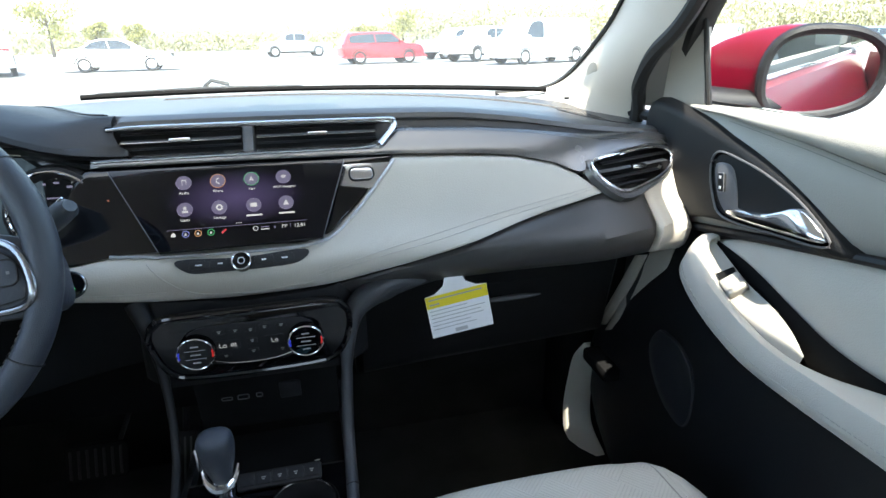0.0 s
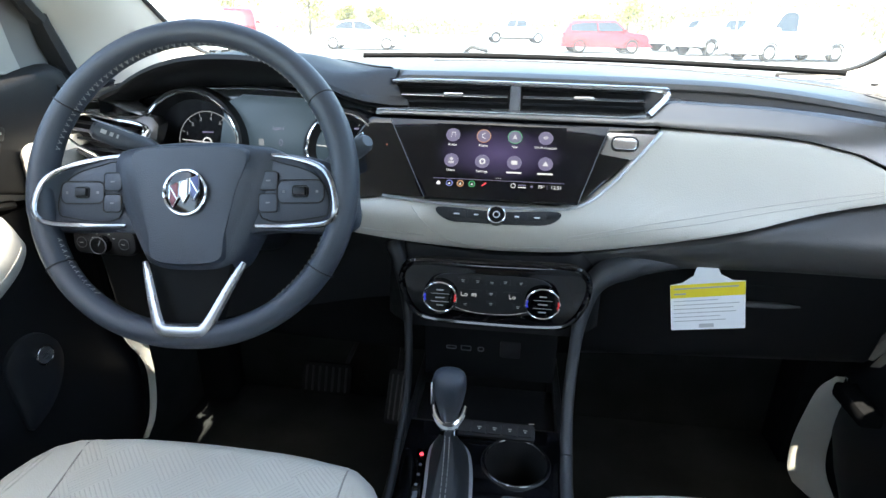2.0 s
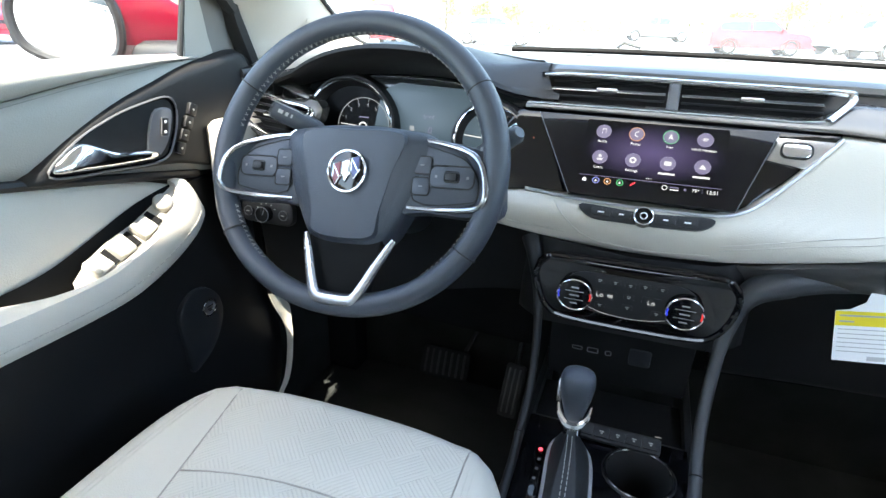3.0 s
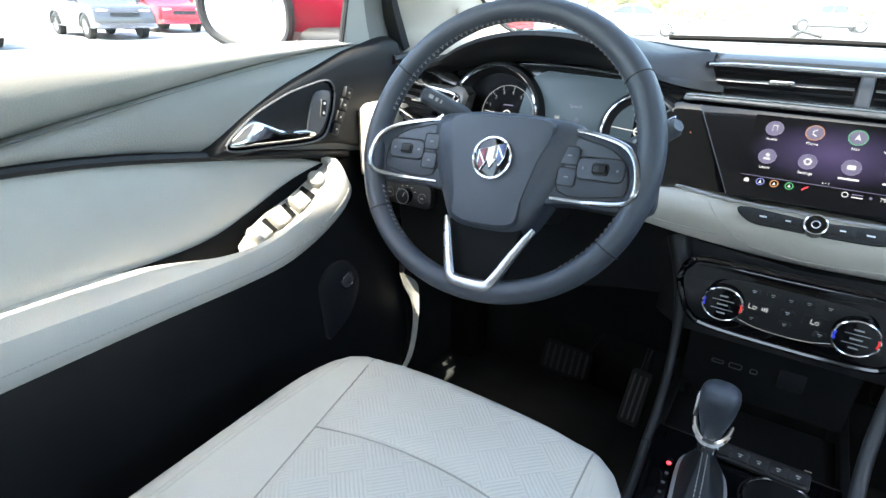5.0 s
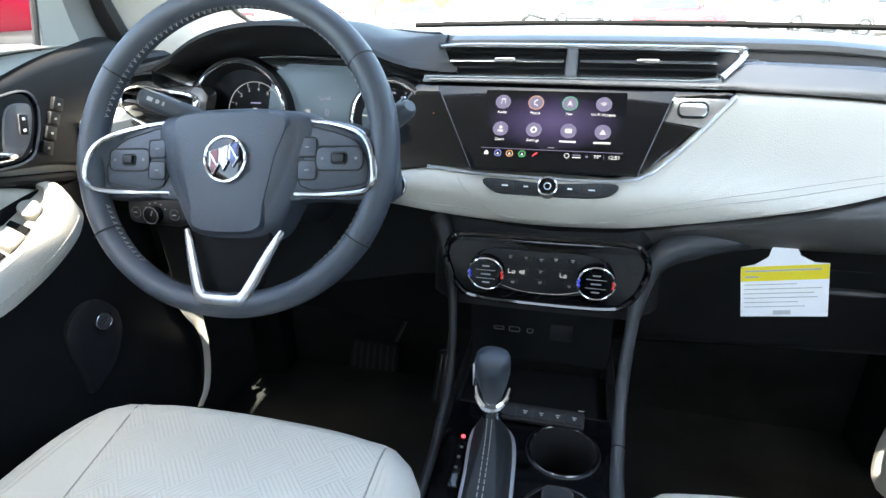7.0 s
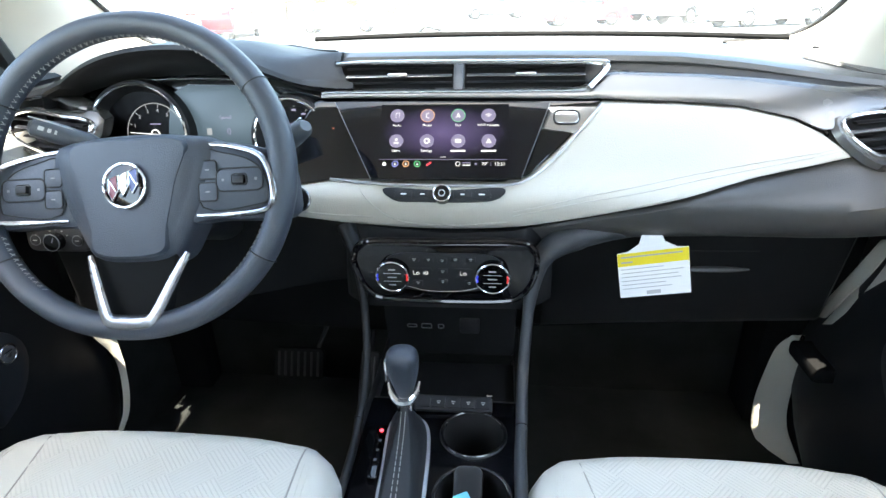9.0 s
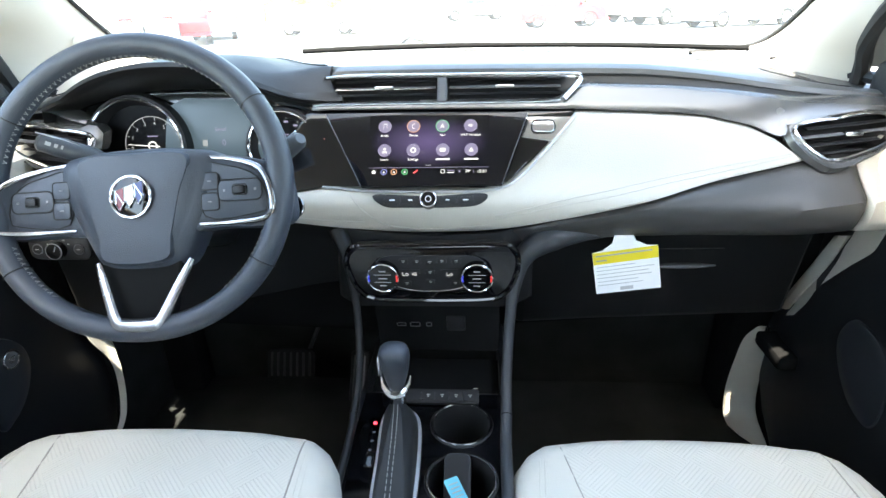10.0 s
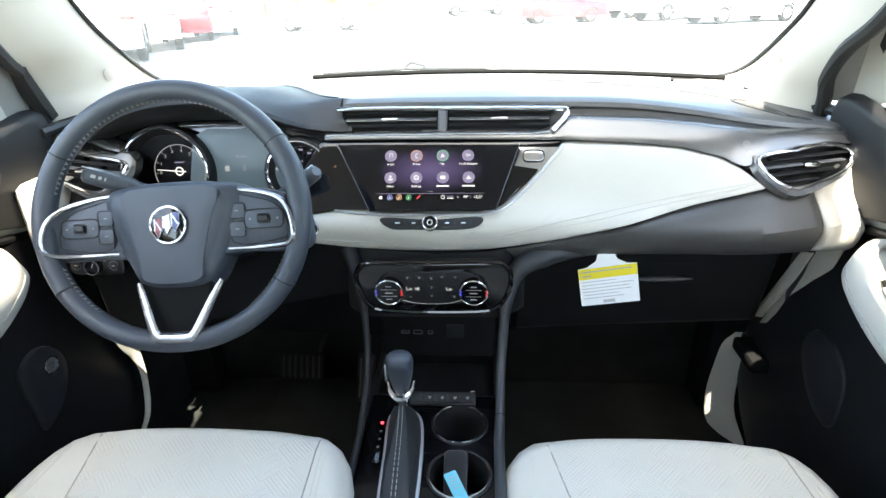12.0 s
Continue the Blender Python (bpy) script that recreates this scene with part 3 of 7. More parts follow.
wp = bar("display", 0.184, 0.086, Matrix(), wallpaper(), screen, 0.0004)
wp.matrix_basis = SF @ pose(0.0055, 0.0145, -0.0002)
ROW1, ROW2 = (-0.0625, -0.0185, 0.0258, 0.0690), (-0.0620, -0.0180, 0.0268, 0.0700)
for row, y, names in ((ROW1, 0.040, ("Audio", "Phone", "Nav", "Wi-Fi Hotspot")), (ROW2, 0.001, ("Users", "Settings", "", ""))):
    for k, x in enumerate(row):
        ic = link("icon", lathe([(0.0098, 0), (0.0098, 0.0004), (0.0, 0.0004)], 28, None, SF @ pose(x, y, 0.0001)), M_ICONP, screen, "round lit icon")
        link("icon_rim", tube(circle(0.0098, 32, 0.0006, SF @ pose(x, y, 0)), 0.0005, 5, True), M_ICONO if (y > 0.03 and k == 1) else M_ICONG if (y > 0.03 and k == 2) else M_ICONP, ic)
        S = SF @ pose(x, y, 0.0008)
        if y > 0.03:
            if k == 0:
                for p, w, h in (((-0.002, 0, 0), 0.0008, 0.007), ((0.003, 0.001, 0), 0.0008, 0.007), ((0.0005, 0.004, 0), 0.0058, 0.0014)):
                    bar("glyph", w, h, S @ pose(*p), M_ICONW, ic)
            elif k == 1:
                link("glyph", tube([S @ Vector(p) for p in ((0.0022, 0.004, 0), (-0.0018, 0.0022, 0), (-0.0018, -0.0022, 0), (0.0022, -0.004, 0))], 0.0008, 5), M_ICONW, ic)
            elif k == 2:
                link("glyph", plate([(0, 0.0045), (0.0035, -0.0038), (0, -0.0018), (-0.0035, -0.0038)], 0.0004, 0, S), M_ICONW, ic)
            else:
                for r in (0.002, 0.0037, 0.0054):
                    link("glyph", tube([S @ Vector((r * math.sin(a), r * math.cos(a) - 0.003, 0)) for a in (-0.8, -0.4, 0, 0.4, 0.8)], 0.0005, 5), M_ICONW, ic)
        else:
            if k == 0:
                link("glyph", lathe([(0.0022, 0), (0.0022, 0.0004), (0, 0.0004)], 16, None, S @ pose(0, 0.002, 0)), M_ICONW, ic)
                bar("glyph", 0.0075, 0.0028, S @ pose(0, -0.003, 0), M_ICONW, ic)
            elif k == 1:
                link("glyph", tube(circle(0.0034, 20, 0, S), 0.0011, 5, True), M_ICONW, ic)
            elif k == 2:
                link("glyph", plate(rrect(0.0088, 0.0058, 0.0014), 0.0004, 0, S), M_ICONW, ic)
            else:
                link("glyph", plate([(0, 0.004), (0.0042, -0.0032), (-0.0042, -0.0032)], 0.0004, 0, S), M_ICONW, ic)
        if names[k]:
            words("caption", names[k], 0.0052, SF @ pose(x, y - 0.0148, 0.0003), M_ICONW, screen)
        else:
            bar("caption_bar", 0.021, 0.0024, SF @ pose(x, y - 0.0148, 0.0003), M_ICONW, screen)
bar("status_line", 0.182, 0.0006, SF @ pose(0.0055, -0.0268, 0.0002), M_ICONP, screen)
for dx in (-0.003, 0.0, 0.003):
    bar("page_dot", 0.0012, 0.0012, SF @ pose(0.006 + dx, -0.0232, 0.0002), M_ICONW, screen)
link("home_glyph", plate([(-0.0028, -0.0026), (0.0028, -0.0026), (0.0028, 0.0006), (0, 0.0032), (-0.0028, 0.0006)], 0.0004, 0, SF @ pose(-0.0773, -0.0336, 0.0002)), M_ICONW, screen)
for x, material in ((-0.0619, M_ICONB), (-0.0465, M_ICONO), (-0.0301, M_ICONG)):
    sc = link("status_icon", tube(circle(0.0042, 24, 0.0003, SF @ pose(x, -0.0336, 0)), 0.0006, 5, True), material, screen, "small ringed status icon")
    link("glyph", plate([(0, 0.0022), (0.0018, -0.0018), (-0.0018, -0.0018)], 0.0004, 0, SF @ pose(x, -0.0336, 0.0003)), M_ICONW, sc)
link("seat_glyph", tube([SF @ Vector(p) for p in ((-0.0165, -0.036, 0.0003), (-0.0138, -0.0335, 0.0003), (-0.0105, -0.031, 0.0003))], 0.0011, 5), M_ICONR, screen)
link("status_ring", tube(circle(0.003, 20, 0.0003, SF @ pose(0.0273, -0.0333, 0)), 0.0005, 5, True), M_ICONW, screen)
for y in (-0.0318, -0.0352):
    bar("status_bar", 0.011, 0.0012, SF @ pose(0.0395, y, 0.0002), M_ICONW if y < -0.034 else M_ICONP, screen)
link("status_dot", lathe([(0.0016, 0), (0.0016, 0.0004), (0, 0.0004)], 14, None, SF @ pose(0.0525, -0.0333, 0)), M_ICONP, screen)
words("temperature", "79°", 0.0066, SF @ pose(0.0655, -0.0335, 0.0003), M_ICONW, screen)
bar("status_bar", 0.0005, 0.006, SF @ pose(0.0735, -0.0333, 0.0002), M_ICONP, screen)
words("clock_time", "12:51", 0.0070, SF @ pose(0.0860, -0.0335, 0.0003), M_ICONW, screen)

dpart("warning_lamp", lathe([(0.0010, 0), (0.0010, 0.001), (0, 0.0014)], 14, None, on_face(-0.168, 1.093, 0.001)), glow("amber_lamp", (1.0, 0.25, 0.08), 0.14), "tiny lit amber lamp")

# glovebox button on a silver corner
gp = dpart("button_plate", plate([(-0.032, 0.020), (0.040, 0.020), (0.012, -0.020), (-0.043, -0.012)], 0.003, 0.001, on_face(0.178, 1.102, 0.0)), M_RINGCH, "brushed silver corner plate")
gb = link("glovebox_button", plate(rrect(0.034, 0.018, 0.007), 0.004, 0.0015, on_face(0.174, 1.105, 0.002)), M_RINGCH, gp, "silver release button in a dark joint")
link("rim", tube([on_face(0.174, 1.105, 0.0055) @ Vector((*p, 0)) for p in rrect(0.0355, 0.0195, 0.0075)], 0.0012, 6, True), M_BLACK, gb)

# audio button bar and volume knob
BB = on_face(0.001, 1.0125, 0.004)
bb = dpart("audio_buttons", plate([(p.x, p.y) for p in spline([(-0.082, 0.009, 0), (0, 0.006, 0), (0.083, 0.010, 0), (0.074, -0.007, 0), (0.03, -0.011, 0), (-0.03, -0.011, 0), (-0.068, -0.009, 0)], 5, True)], 0.004, 0.001, BB), M_BLACK, "black audio button bar")
for x in (-0.055, -0.028, 0.028, 0.055):
    k = link("button", plate(rrect(0.025, 0.011, 0.002), 0.0015, 0.0006, BB @ pose(x, -0.0005, 0.0035, 0, 0, 2 if x > 0 else -2)), M_BLACK, bb)
    bar("marking", 0.006 if abs(x) < 0.04 else 0.008, 0.0018, BB @ pose(x, -0.0005, 0.0052), M_WHITE, k)
vk = link("volume_knob", lathe([(0.0125, 0), (0.0125, 0.012), (0.011, 0.0135), (0.0, 0.0135)], 36, None, BB @ pose(0, -0.002, 0.002)), M_PIANO, bb, "volume knob with chrome ring")
link("ring", tube(circle(0.0118, 36, 0.0135, BB @ pose(0, -0.002, 0.002)), 0.0012, 6, True), M_CHROME, vk)
link("power_mark", tube(circle(0.0042, 24, 0.0138, BB @ pose(0, -0.002, 0.002)), 0.0006, 5, True), M_WHITE, vk)

# start button
sb = dpart("start_button", lathe([(0.017, 0), (0.017, 0.006), (0.014, 0.007), (0.0, 0.0075)], 32, None, on_face(-0.205, 1.006, 0.004)), M_PIANO, "round start button with green light")
link("ring", tube(circle(0.0165, 32, 0.006, on_face(-0.205, 1.006, 0.004)), 0.0014, 6, True), M_RINGCH, sb)
bar("lamp", 0.006, 0.0016, on_face(-0.203, 1.003, 0.012), glow("green_lamp", (0.1, 1.0, 0.3), 0.3), sb)

# ---- climate panel
PANEL = [(-0.131, 0.020, 0), (-0.122, 0.042, 0), (-0.098, 0.050, 0), (0, 0.051, 0), (0.102, 0.052, 0), (0.127, 0.044, 0), (0.136, 0.022, 0), (0.131, -0.010, 0), (0.118, -0.034, 0), (0.092, -0.047, 0), (0, -0.050, 0), (-0.088, -0.047, 0), (-0.113, -0.034, 0), (-0.126, -0.008, 0)]
HV = frame_on((0, 0.903, 0.90), (1, 0, 0), (0, -0.06, 1))
hv = dpart("climate_panel", plate([(p.x, p.y) for p in spline(PANEL, 5, True)], 0.014, 0.007, HV @ pose(0, 0, -0.014), 3), M_PIANO, "gloss black climate control panel")
dpart("climate_surround", strip(-0.165, 0.165, [(-0.165, 0.966), (0, 0.951), (0.1, 0.956), (0.165, 0.972)], [(-0.165, 0.825), (0.165, 0.825)], 30, 10, -0.006, 0.01, 0.08, lambda x, z: 0.925 + 0.10 * (z - 0.9) + 0.9 * max(0, abs(x) - 0.125)), M_SOFT, "charcoal centre stack")
link("panel_rim", tube([HV @ Vector((p.x, p.y, -0.002)) for p in spline(PANEL, 5, True)], 0.0045, 8, True), M_PIANO, hv)
inset = link("button_field", plate([(p.x, p.y) for p in spline([(-0.09, 0.0, 0), (-0.072, 0.03, 0), (0, 0.033, 0), (0.072, 0.03, 0), (0.09, 0.0, 0), (0.07, -0.024, 0), (0, -0.032, 0), (-0.07, -0.024, 0)], 5, True)], 0.002, 0.0008, HV), M_BLACK, hv)
for sx in (-1, 1):
    K = HV @ pose(sx * 0.0725, 0, 0.001)
    k = link("climate_knob", lathe([(0.0245, 0), (0.0245, 0.012), (0.0225, 0.0145), (0.0, 0.0145)], 40, None, K), M_PIANO, hv, "round climate dial with chrome ring")
    link("ring", tube(circle(0.0238, 44, 0.0135, K), 0.0014, 6, True), M_CHROME, k)
    for y in (0.0065, -0.0065):
        bar("line", 0.026, 0.0007, K @ pose(0, y, 0.0148), M_STITCH, k)
    for y, w in ((0.0125, 0.010), (0.0, 0.013), (-0.0125, 0.010)):
        bar("marking", w, 0.0018, K @ pose(0, y, 0.0148), M_STITCH, k)
    for s2, material in ((-1, M_BLUE), (1, M_REDMARK)):
        link("temperature_mark", tube([K @ Vector((s2 * 0.0218 * math.cos(a), 0.0218 * math.sin(a), 0.0146)) for a in (-0.25, -0.1, 0.1, 0.25)], 0.0011, 6), material, k)
chl = link("chrome_line", tube([HV @ Vector((p.x, p.y, 0.003)) for p in spline([(-0.052, -0.022, 0), (-0.03, -0.028, 0), (0, -0.030, 0), (0.03, -0.028, 0), (0.052, -0.022, 0)], 5)], 0.0009, 6), M_RINGCH, hv)
M_LIT = glow("lit_grey", (0.85, 0.88, 0.92), 0.065)
for x in (-0.033, 0.030):
    link("readout", plate(rrect(0.034 if x < 0 else 0.026, 0.016, 0.002), 0.0006, 0, HV @ pose(x, 0.001, 0.0021)), M_BLACK, hv)
words("temperature_left", "Lo", 0.0105, HV @ pose(-0.039, 0.001, 0.003), M_LIT, hv)
words("temperature_right", "Lo", 0.0100, HV @ pose(0.030, 0.001, 0.003), M_LIT, hv)
for k in range(3):
    bar("fan_bar", 0.0016, 0.004 + 0.001 * k, HV @ pose(-0.0275 + 0.0026 * k, 0.001, 0.003), M_LIT, hv)
for x, y in ((-0.041, 0.023), (-0.020, 0.023), (0.0, 0.022), (0.019, 0.024), (0.041, 0.024), (0.0, 0.004), (0.0, -0.013), (-0.037, -0.016), (0.039, -0.015)):
    key = link("key", plate(rrect(0.014, 0.009, 0.002), 0.001, 0.0004, HV @ pose(x, y, 0.0018)), M_BLACK, hv)
    bar("marking", 0.005, 0.0009, HV @ pose(x, y + 0.0012, 0.0030), M_STITCH, key)
    bar("marking", 0.003, 0.0009, HV @ pose(x, y - 0.0012, 0.0030), M_STITCH, key)

# ---- glovebox
def glove_y(x, z):
    return 1.04 + 0.22 * (0.945 - z) + 0.02 * (x - 0.165)


gd = dpart("glovebox_door", strip(0.150, 0.665, [(0.150, 0.90), (0.2, 0.922), (0.236, 0.934), (0.665, 0.948)], [(0.150, 0.69), (0.3, 0.70), (0.665, 0.715)], 40, 12, 0, 0.014, 0.05, glove_y), M_BLACK, "black glovebox door with pull handle")
hdl = link("glovebox_handle", tube([(x, glove_y(x, 0.838) - 0.006, 0.833 + 0.004 * math.cos(6 * (x - 0.46))) for x in [0.385 + 0.013 * i for i in range(10)]], [0.002, 0.004, 0.006, 0.007, 0.007, 0.007, 0.007, 0.006, 0.004, 0.002], 8, False, 0.7), M_GREY, gd, "recessed pull handle")
link("handle_line", tube([(x, glove_y(x, 0.872) - 0.002, 0.872) for x in (0.385, 0.45, 0.51)], 0.0012, 6), M_DARK, gd)
# closing panel under the dash
dpart("under_panel", strip(-0.66, 0.66, [(-0.66, 0.86), (0.66, 0.86)], [(-0.66, 0.62), (-0.15, 0.60), (0.66, 0.66)], 20, 6, 0, 0.01, 0.03, lambda x, z: 1.20), M_WELL)

# ---- gauge cluster
def hood():
    """Underside and top of the hood; to the passenger's side it runs down into the ledge under the centre vent."""
    under, top = [], []
    for i in range(57):
        x = -0.625 + 0.455 * i / 56
        s = abs(x + 0.385) / 0.24
        q = max(0.0, min(1.0, (x + 0.325) / 0.150))
        q = q * q * (3 - 2 * q)
        z0 = 1.184 - 0.040 * min(1, s) ** 2.4
        ze = (z0 - 0.003 + 0.025 * (1 - min(1, s / 0.8) ** 2)) * (1 - q) + 1.140 * q
        ye = (0.955 + 0.045 * min(1, s) ** 2) * (1 - q) + 1.036 * q
        under.append([Vector((x, 1.045, z0 - 0.018)), Vector((x, ye + 0.03 - 0.022 * q, (z0 - 0.012) * 0.45 + (ze - 0.006) * 0.55)), Vector((x, ye, ze)), Vector((x, ye - 0.004, ze + 0.005))])
        row = [Vector((x, ye - 0.004, ze + 0.005)), Vector((x, ye + 0.002, ze + 0.011))]
        for v in (0.03, 0.06, 0.1, 0.14, 0.2, 0.3, 0.45, 0.6, 0.8, 1.0):
            y = ye + 0.002 + (hood_end(x) - ye) * v
            za = (ze + 0.011) * (1 - v) + (dash_z(x, hood_end(x)) + 0.0015) * v + 0.012 * math.sin(math.pi * v) * (1 - 0.8 * s)
            zb = 1.151 + (dash_z(x, max(y, ye + 0.05)) + 0.0015 - 1.151) * min(1.0, (y - ye) / 0.050) ** 0.8
            z = za * (1 - q) + zb * q
            row.append(Vector((x + 0.026 * q ** 4 * max(0.0, (1.180 - z) / 0.04), y, z)))
        row[0].x += 0.026 * q ** 4
        row[1].x += 0.026 * q ** 4
        row.append(Vector((x, hood_end(x) + 0.006, 1.15)))
        top.append(row)
    top.append([Vector((p.x + 0.003, p.y + 0.02, 1.12)) for p in top[-1]])
    top.insert(0, [Vector((p.x - 0.003, p.y, 1.10)) for p in top[0]])
    return rings(under, False, False, False), rings(top, False, False, False)


for dy in (0.0, -0.014):
    dpart("hood_seam", tube([(x, hood_end(x) + dy + 0.004, dash_z(x, hood_end(x)) + (0.0020 if dy == 0 else 0.0045)) for x in [-0.52 + 0.34 * i / 30 for i in range(31)]], 0.0013, 5), M_BLACK)
cl = dpart("instrument_binnacle", strip(-0.60, -0.168, [(-0.60, 1.155), (-0.5, 1.18), (-0.27, 1.18), (-0.168, 1.15)], [(-0.60, 0.99), (-0.168, 0.99)], 24, 6, 0, 0.01, 0.02, lambda x, z: 1.035 + 0.2 * (z - 1.08)), M_CLUSTER, "instrument cluster with two round gauges")
hood_under, hood_top = hood()
dpart("hood_underside", hood_under, M_VISOR, "black underside of the instrument hood")
dpart("instrument_hood", hood_top, M_HOOD, "soft dark hood over the instruments")
link("visor_line", tube([(x, 1.0, 1.166 - 0.02 * ((x + 0.385) / 0.2) ** 2) for x in [-0.44 + 0.02 * i for i in range(10)]], 0.0014, 6), M_RINGCH, cl)
CF = frame_on((-0.36, 1.022, 1.074), (1, 0, 0), (0, 0.2, 1))
for gx, rr, dx in ((-0.126, 0.080, 0.020), (0.120, 0.056, -0.004)):
    G = CF @ pose(gx, 0, 0.0)
    cup = link("gauge", rings([circle(r, 44, z, G) for r, z in ((rr + 0.010, 0.004), (rr + 0.006, 0.022), (rr, 0.024), (rr - 0.004, 0.018), (rr - 0.010, 0.002))], True, False, False), M_BLACK, cl, "round gauge with chrome ring")
    link("ring", tube(circle(rr, 48, 0.0235, G), 0.0022, 6, True), M_CHROME, cup)
    link("dial", rings([circle(rr - 0.006, 44, 0.003, G), circle(0.0005, 44, 0.003, G)], True, False, True), M_DIAL, cup)
    D = CF @ pose(gx + dx, 0.004, 0.005)
    link("inner_ring", tube(circle(0.048, 40, 0.001, D), 0.0007, 6, True), M_GAUGE, cup)
    for k in range(9):
        a = radians(185 - 26 * k)
        if k % 1 == 0 and gx < 0:
            words("figure", str(k), 0.008, D @ pose(0.037 * math.cos(a), 0.037 * math.sin(a), 0.0003), M_GAUGE, cup)
        elif gx > 0:
            bar("figure_bar", 0.007, 0.003, D @ pose(0.037 * math.cos(a), 0.037 * math.sin(a), 0.0003), M_ICONP, cup)
        bar("tick", 0.005, 0.0009, D @ pose(0.0445 * math.cos(a), 0.0445 * math.sin(a), 0.0003, 0, 0, 185 - 26 * k), M_GAUGE, cup)
    link("needle", tube([D @ Vector((-0.042, 0.003, 0.003)), D @ Vector((0.012, -0.001, 0.003))], [0.0006, 0.0011], 6), M_ICONW, cup)
    link("needle_cap", tube(circle(0.007, 24, 0.003, D), 0.0012, 6, True), M_ICONW, cup)
    bar("caption_bar", 0.018, 0.002, D @ pose(0, 0.016, 0.0003), M_ICONP, cup)
lcd = link("display", plate([(-0.095, -0.05), (0.105, -0.05), (0.105, 0.060), (0.085, 0.076), (-0.045, 0.080), (-0.075, 0.066)], 0.003, 0.001, CF @ pose(0, 0, 0.003)), M_LCD, cl, "driver display, its grey-blue glow partly standing in for reflected sky")
words("speed_word", "Speed", 0.008, CF @ pose(0.012, 0.030, 0.0075), M_ICONP, lcd)
words("speed_value", "0", 0.014, CF @ pose(0.016, 0.008, 0.0075), M_ICONP, lcd)
bar("display_box", 0.008, 0.010, CF @ pose(-0.016, 0.008, 0.0072), M_GAUGE, lcd)

# light switch
LS = frame_on((-0.602, 0.925, 0.938), (1, 0, 0), (0, 0.15, 1))
ls = dpart("light_switch", plate(rrect(0.105, 0.042, 0.014), 0.012, 0.004, LS), M_BLACK, "headlamp switch panel with round dial")
dl = link("dial", lathe([(0.0135, 0), (0.0135, 0.012), (0.012, 0.0135), (0, 0.0135)], 28, None, LS @ pose(0, -0.003, 0.012)), M_PIANO, ls)
link("ring", tube(circle(0.013, 28, 0.025, LS @ pose(0, -0.003, 0)), 0.0009, 6, True), M_GREY, dl)
bar("pointer", 0.0016, 0.009, LS @ pose(0.003, 0.001, 0.0258, 0, 0, -25), M_MARK, dl)
for k in range(5):
    a = radians(150 - 30 * k)
    bar("marking", 0.003, 0.0014, LS @ pose(0.02 * math.cos(a), -0.003 + 0.018 * math.sin(a), 0.0125), M_STITCH, ls)
for x in (-0.035, 0.035):
    bn = link("button", lathe([(0.0085, 0), (0.0085, 0.003), (0.007, 0.0045), (0, 0.0045)], 20, None, LS @ pose(x, -0.002, 0.011)), M_BLACK, ls)
    link("ring", tube(circle(0.0083, 24, 0.0145, LS @ pose(x, -0.002, 0)), 0.0006, 6, True), M_GREY, bn)
    bar("marking", 0.006, 0.0014, LS @ pose(x, -0.002, 0.0158), M_STITCH, bn)

# ---------------------------------------------------------------- steering wheel
TH = 0.42
WC = Vector((-0.361, 0.793, 1.073))
WM = frame_on(WC, (1, 0, 0), (0, math.sin(TH), math.cos(TH))) @ pose(0, 0, 0, 0, 0, 3.2)
W_OUT = tuple(WM.to_3x3() @ Vector((0, 0, 1)))
wheel = thing("steering_wheel", "dark blue-grey leather steering wheel with chrome spokes", "steering wheel", WC)


def wpart(name, bm, material, label="", parent=None):
    ob = link(name, bm, material, parent or wheel, label)
    return ob if parent else anchored(ob, wheel)


RA, RB = 0.1910, 0.1852


def rim_at(a, r=0.0, h=0.0):
    return WM @ Vector(((RA + r) * math.cos(a), (RB + r) * math.sin(a) * (1 - 0.040 * max(0.0, -math.sin(a)) ** 2), h + 0.013))


N = 120
# grips are a little thicker at ten to two
rad = []
for i in range(N):
    a = 2 * math.pi * i / N
    rad.append(0.0150 + 0.0012 * max(0, math.cos(2 * (a - radians(20)))) * (1 if math.sin(a) > -0.2 else 0))
rim = wpart("rim", tube([rim_at(2 * math.pi * i / N) for i in range(N)], rad, 16, True, 1.12, W_OUT), M_LEATHER, "leather rim with grey stitching")
for d in (33, 147, 212, 328):
    a = radians(d)
    c = rim_at(a)
    tang = (rim_at(a + 0.01) - rim_at(a - 0.01)).normalized()
    out = (rim_at(a, 0.01) - c).normalized()
    nn = Vector(W_OUT)
    link("joint", tube([c + out * 0.0162 * math.cos(t) + nn * 0.0176 * math.sin(t) for t in [2 * math.pi * k / 24 for k in range(24)]], 0.0009, 5, True), M_RUBBER, rim)
# cross stitches on the inside of the rim
bm = bmesh.new()
for i in range(280):
    a = 2 * math.pi * i / 280
    if math.sin(a) < -0.78 or -0.36 < math.sin(a) < 0.26:
        continue
    b = a + (0.020 if i % 2 else -0.012)
    tube([rim_at(a, -0.0148, 0.0060), rim_at(b, -0.0164, 0.0015)], 0.0005, 4, bm=bm)
tagged(link("stitching", bm, M_STITCH, rim, "pale grey slanted stitching"), kind="stuff")


def dome(outline, layers, m):
    """A domed pad: the outline shrunk ring by ring as it rises."""
    c = sum((Vector((p[0], p[1], 0)) for p in outline), Vector()) / len(outline)
    rows = []
    for s, h in layers:
        rows.append([m @ (c + (Vector((p[0], p[1], 0)) - c) * s + Vector((0, 0, h))) for p in outline])
    return rings(rows, True, False, True)


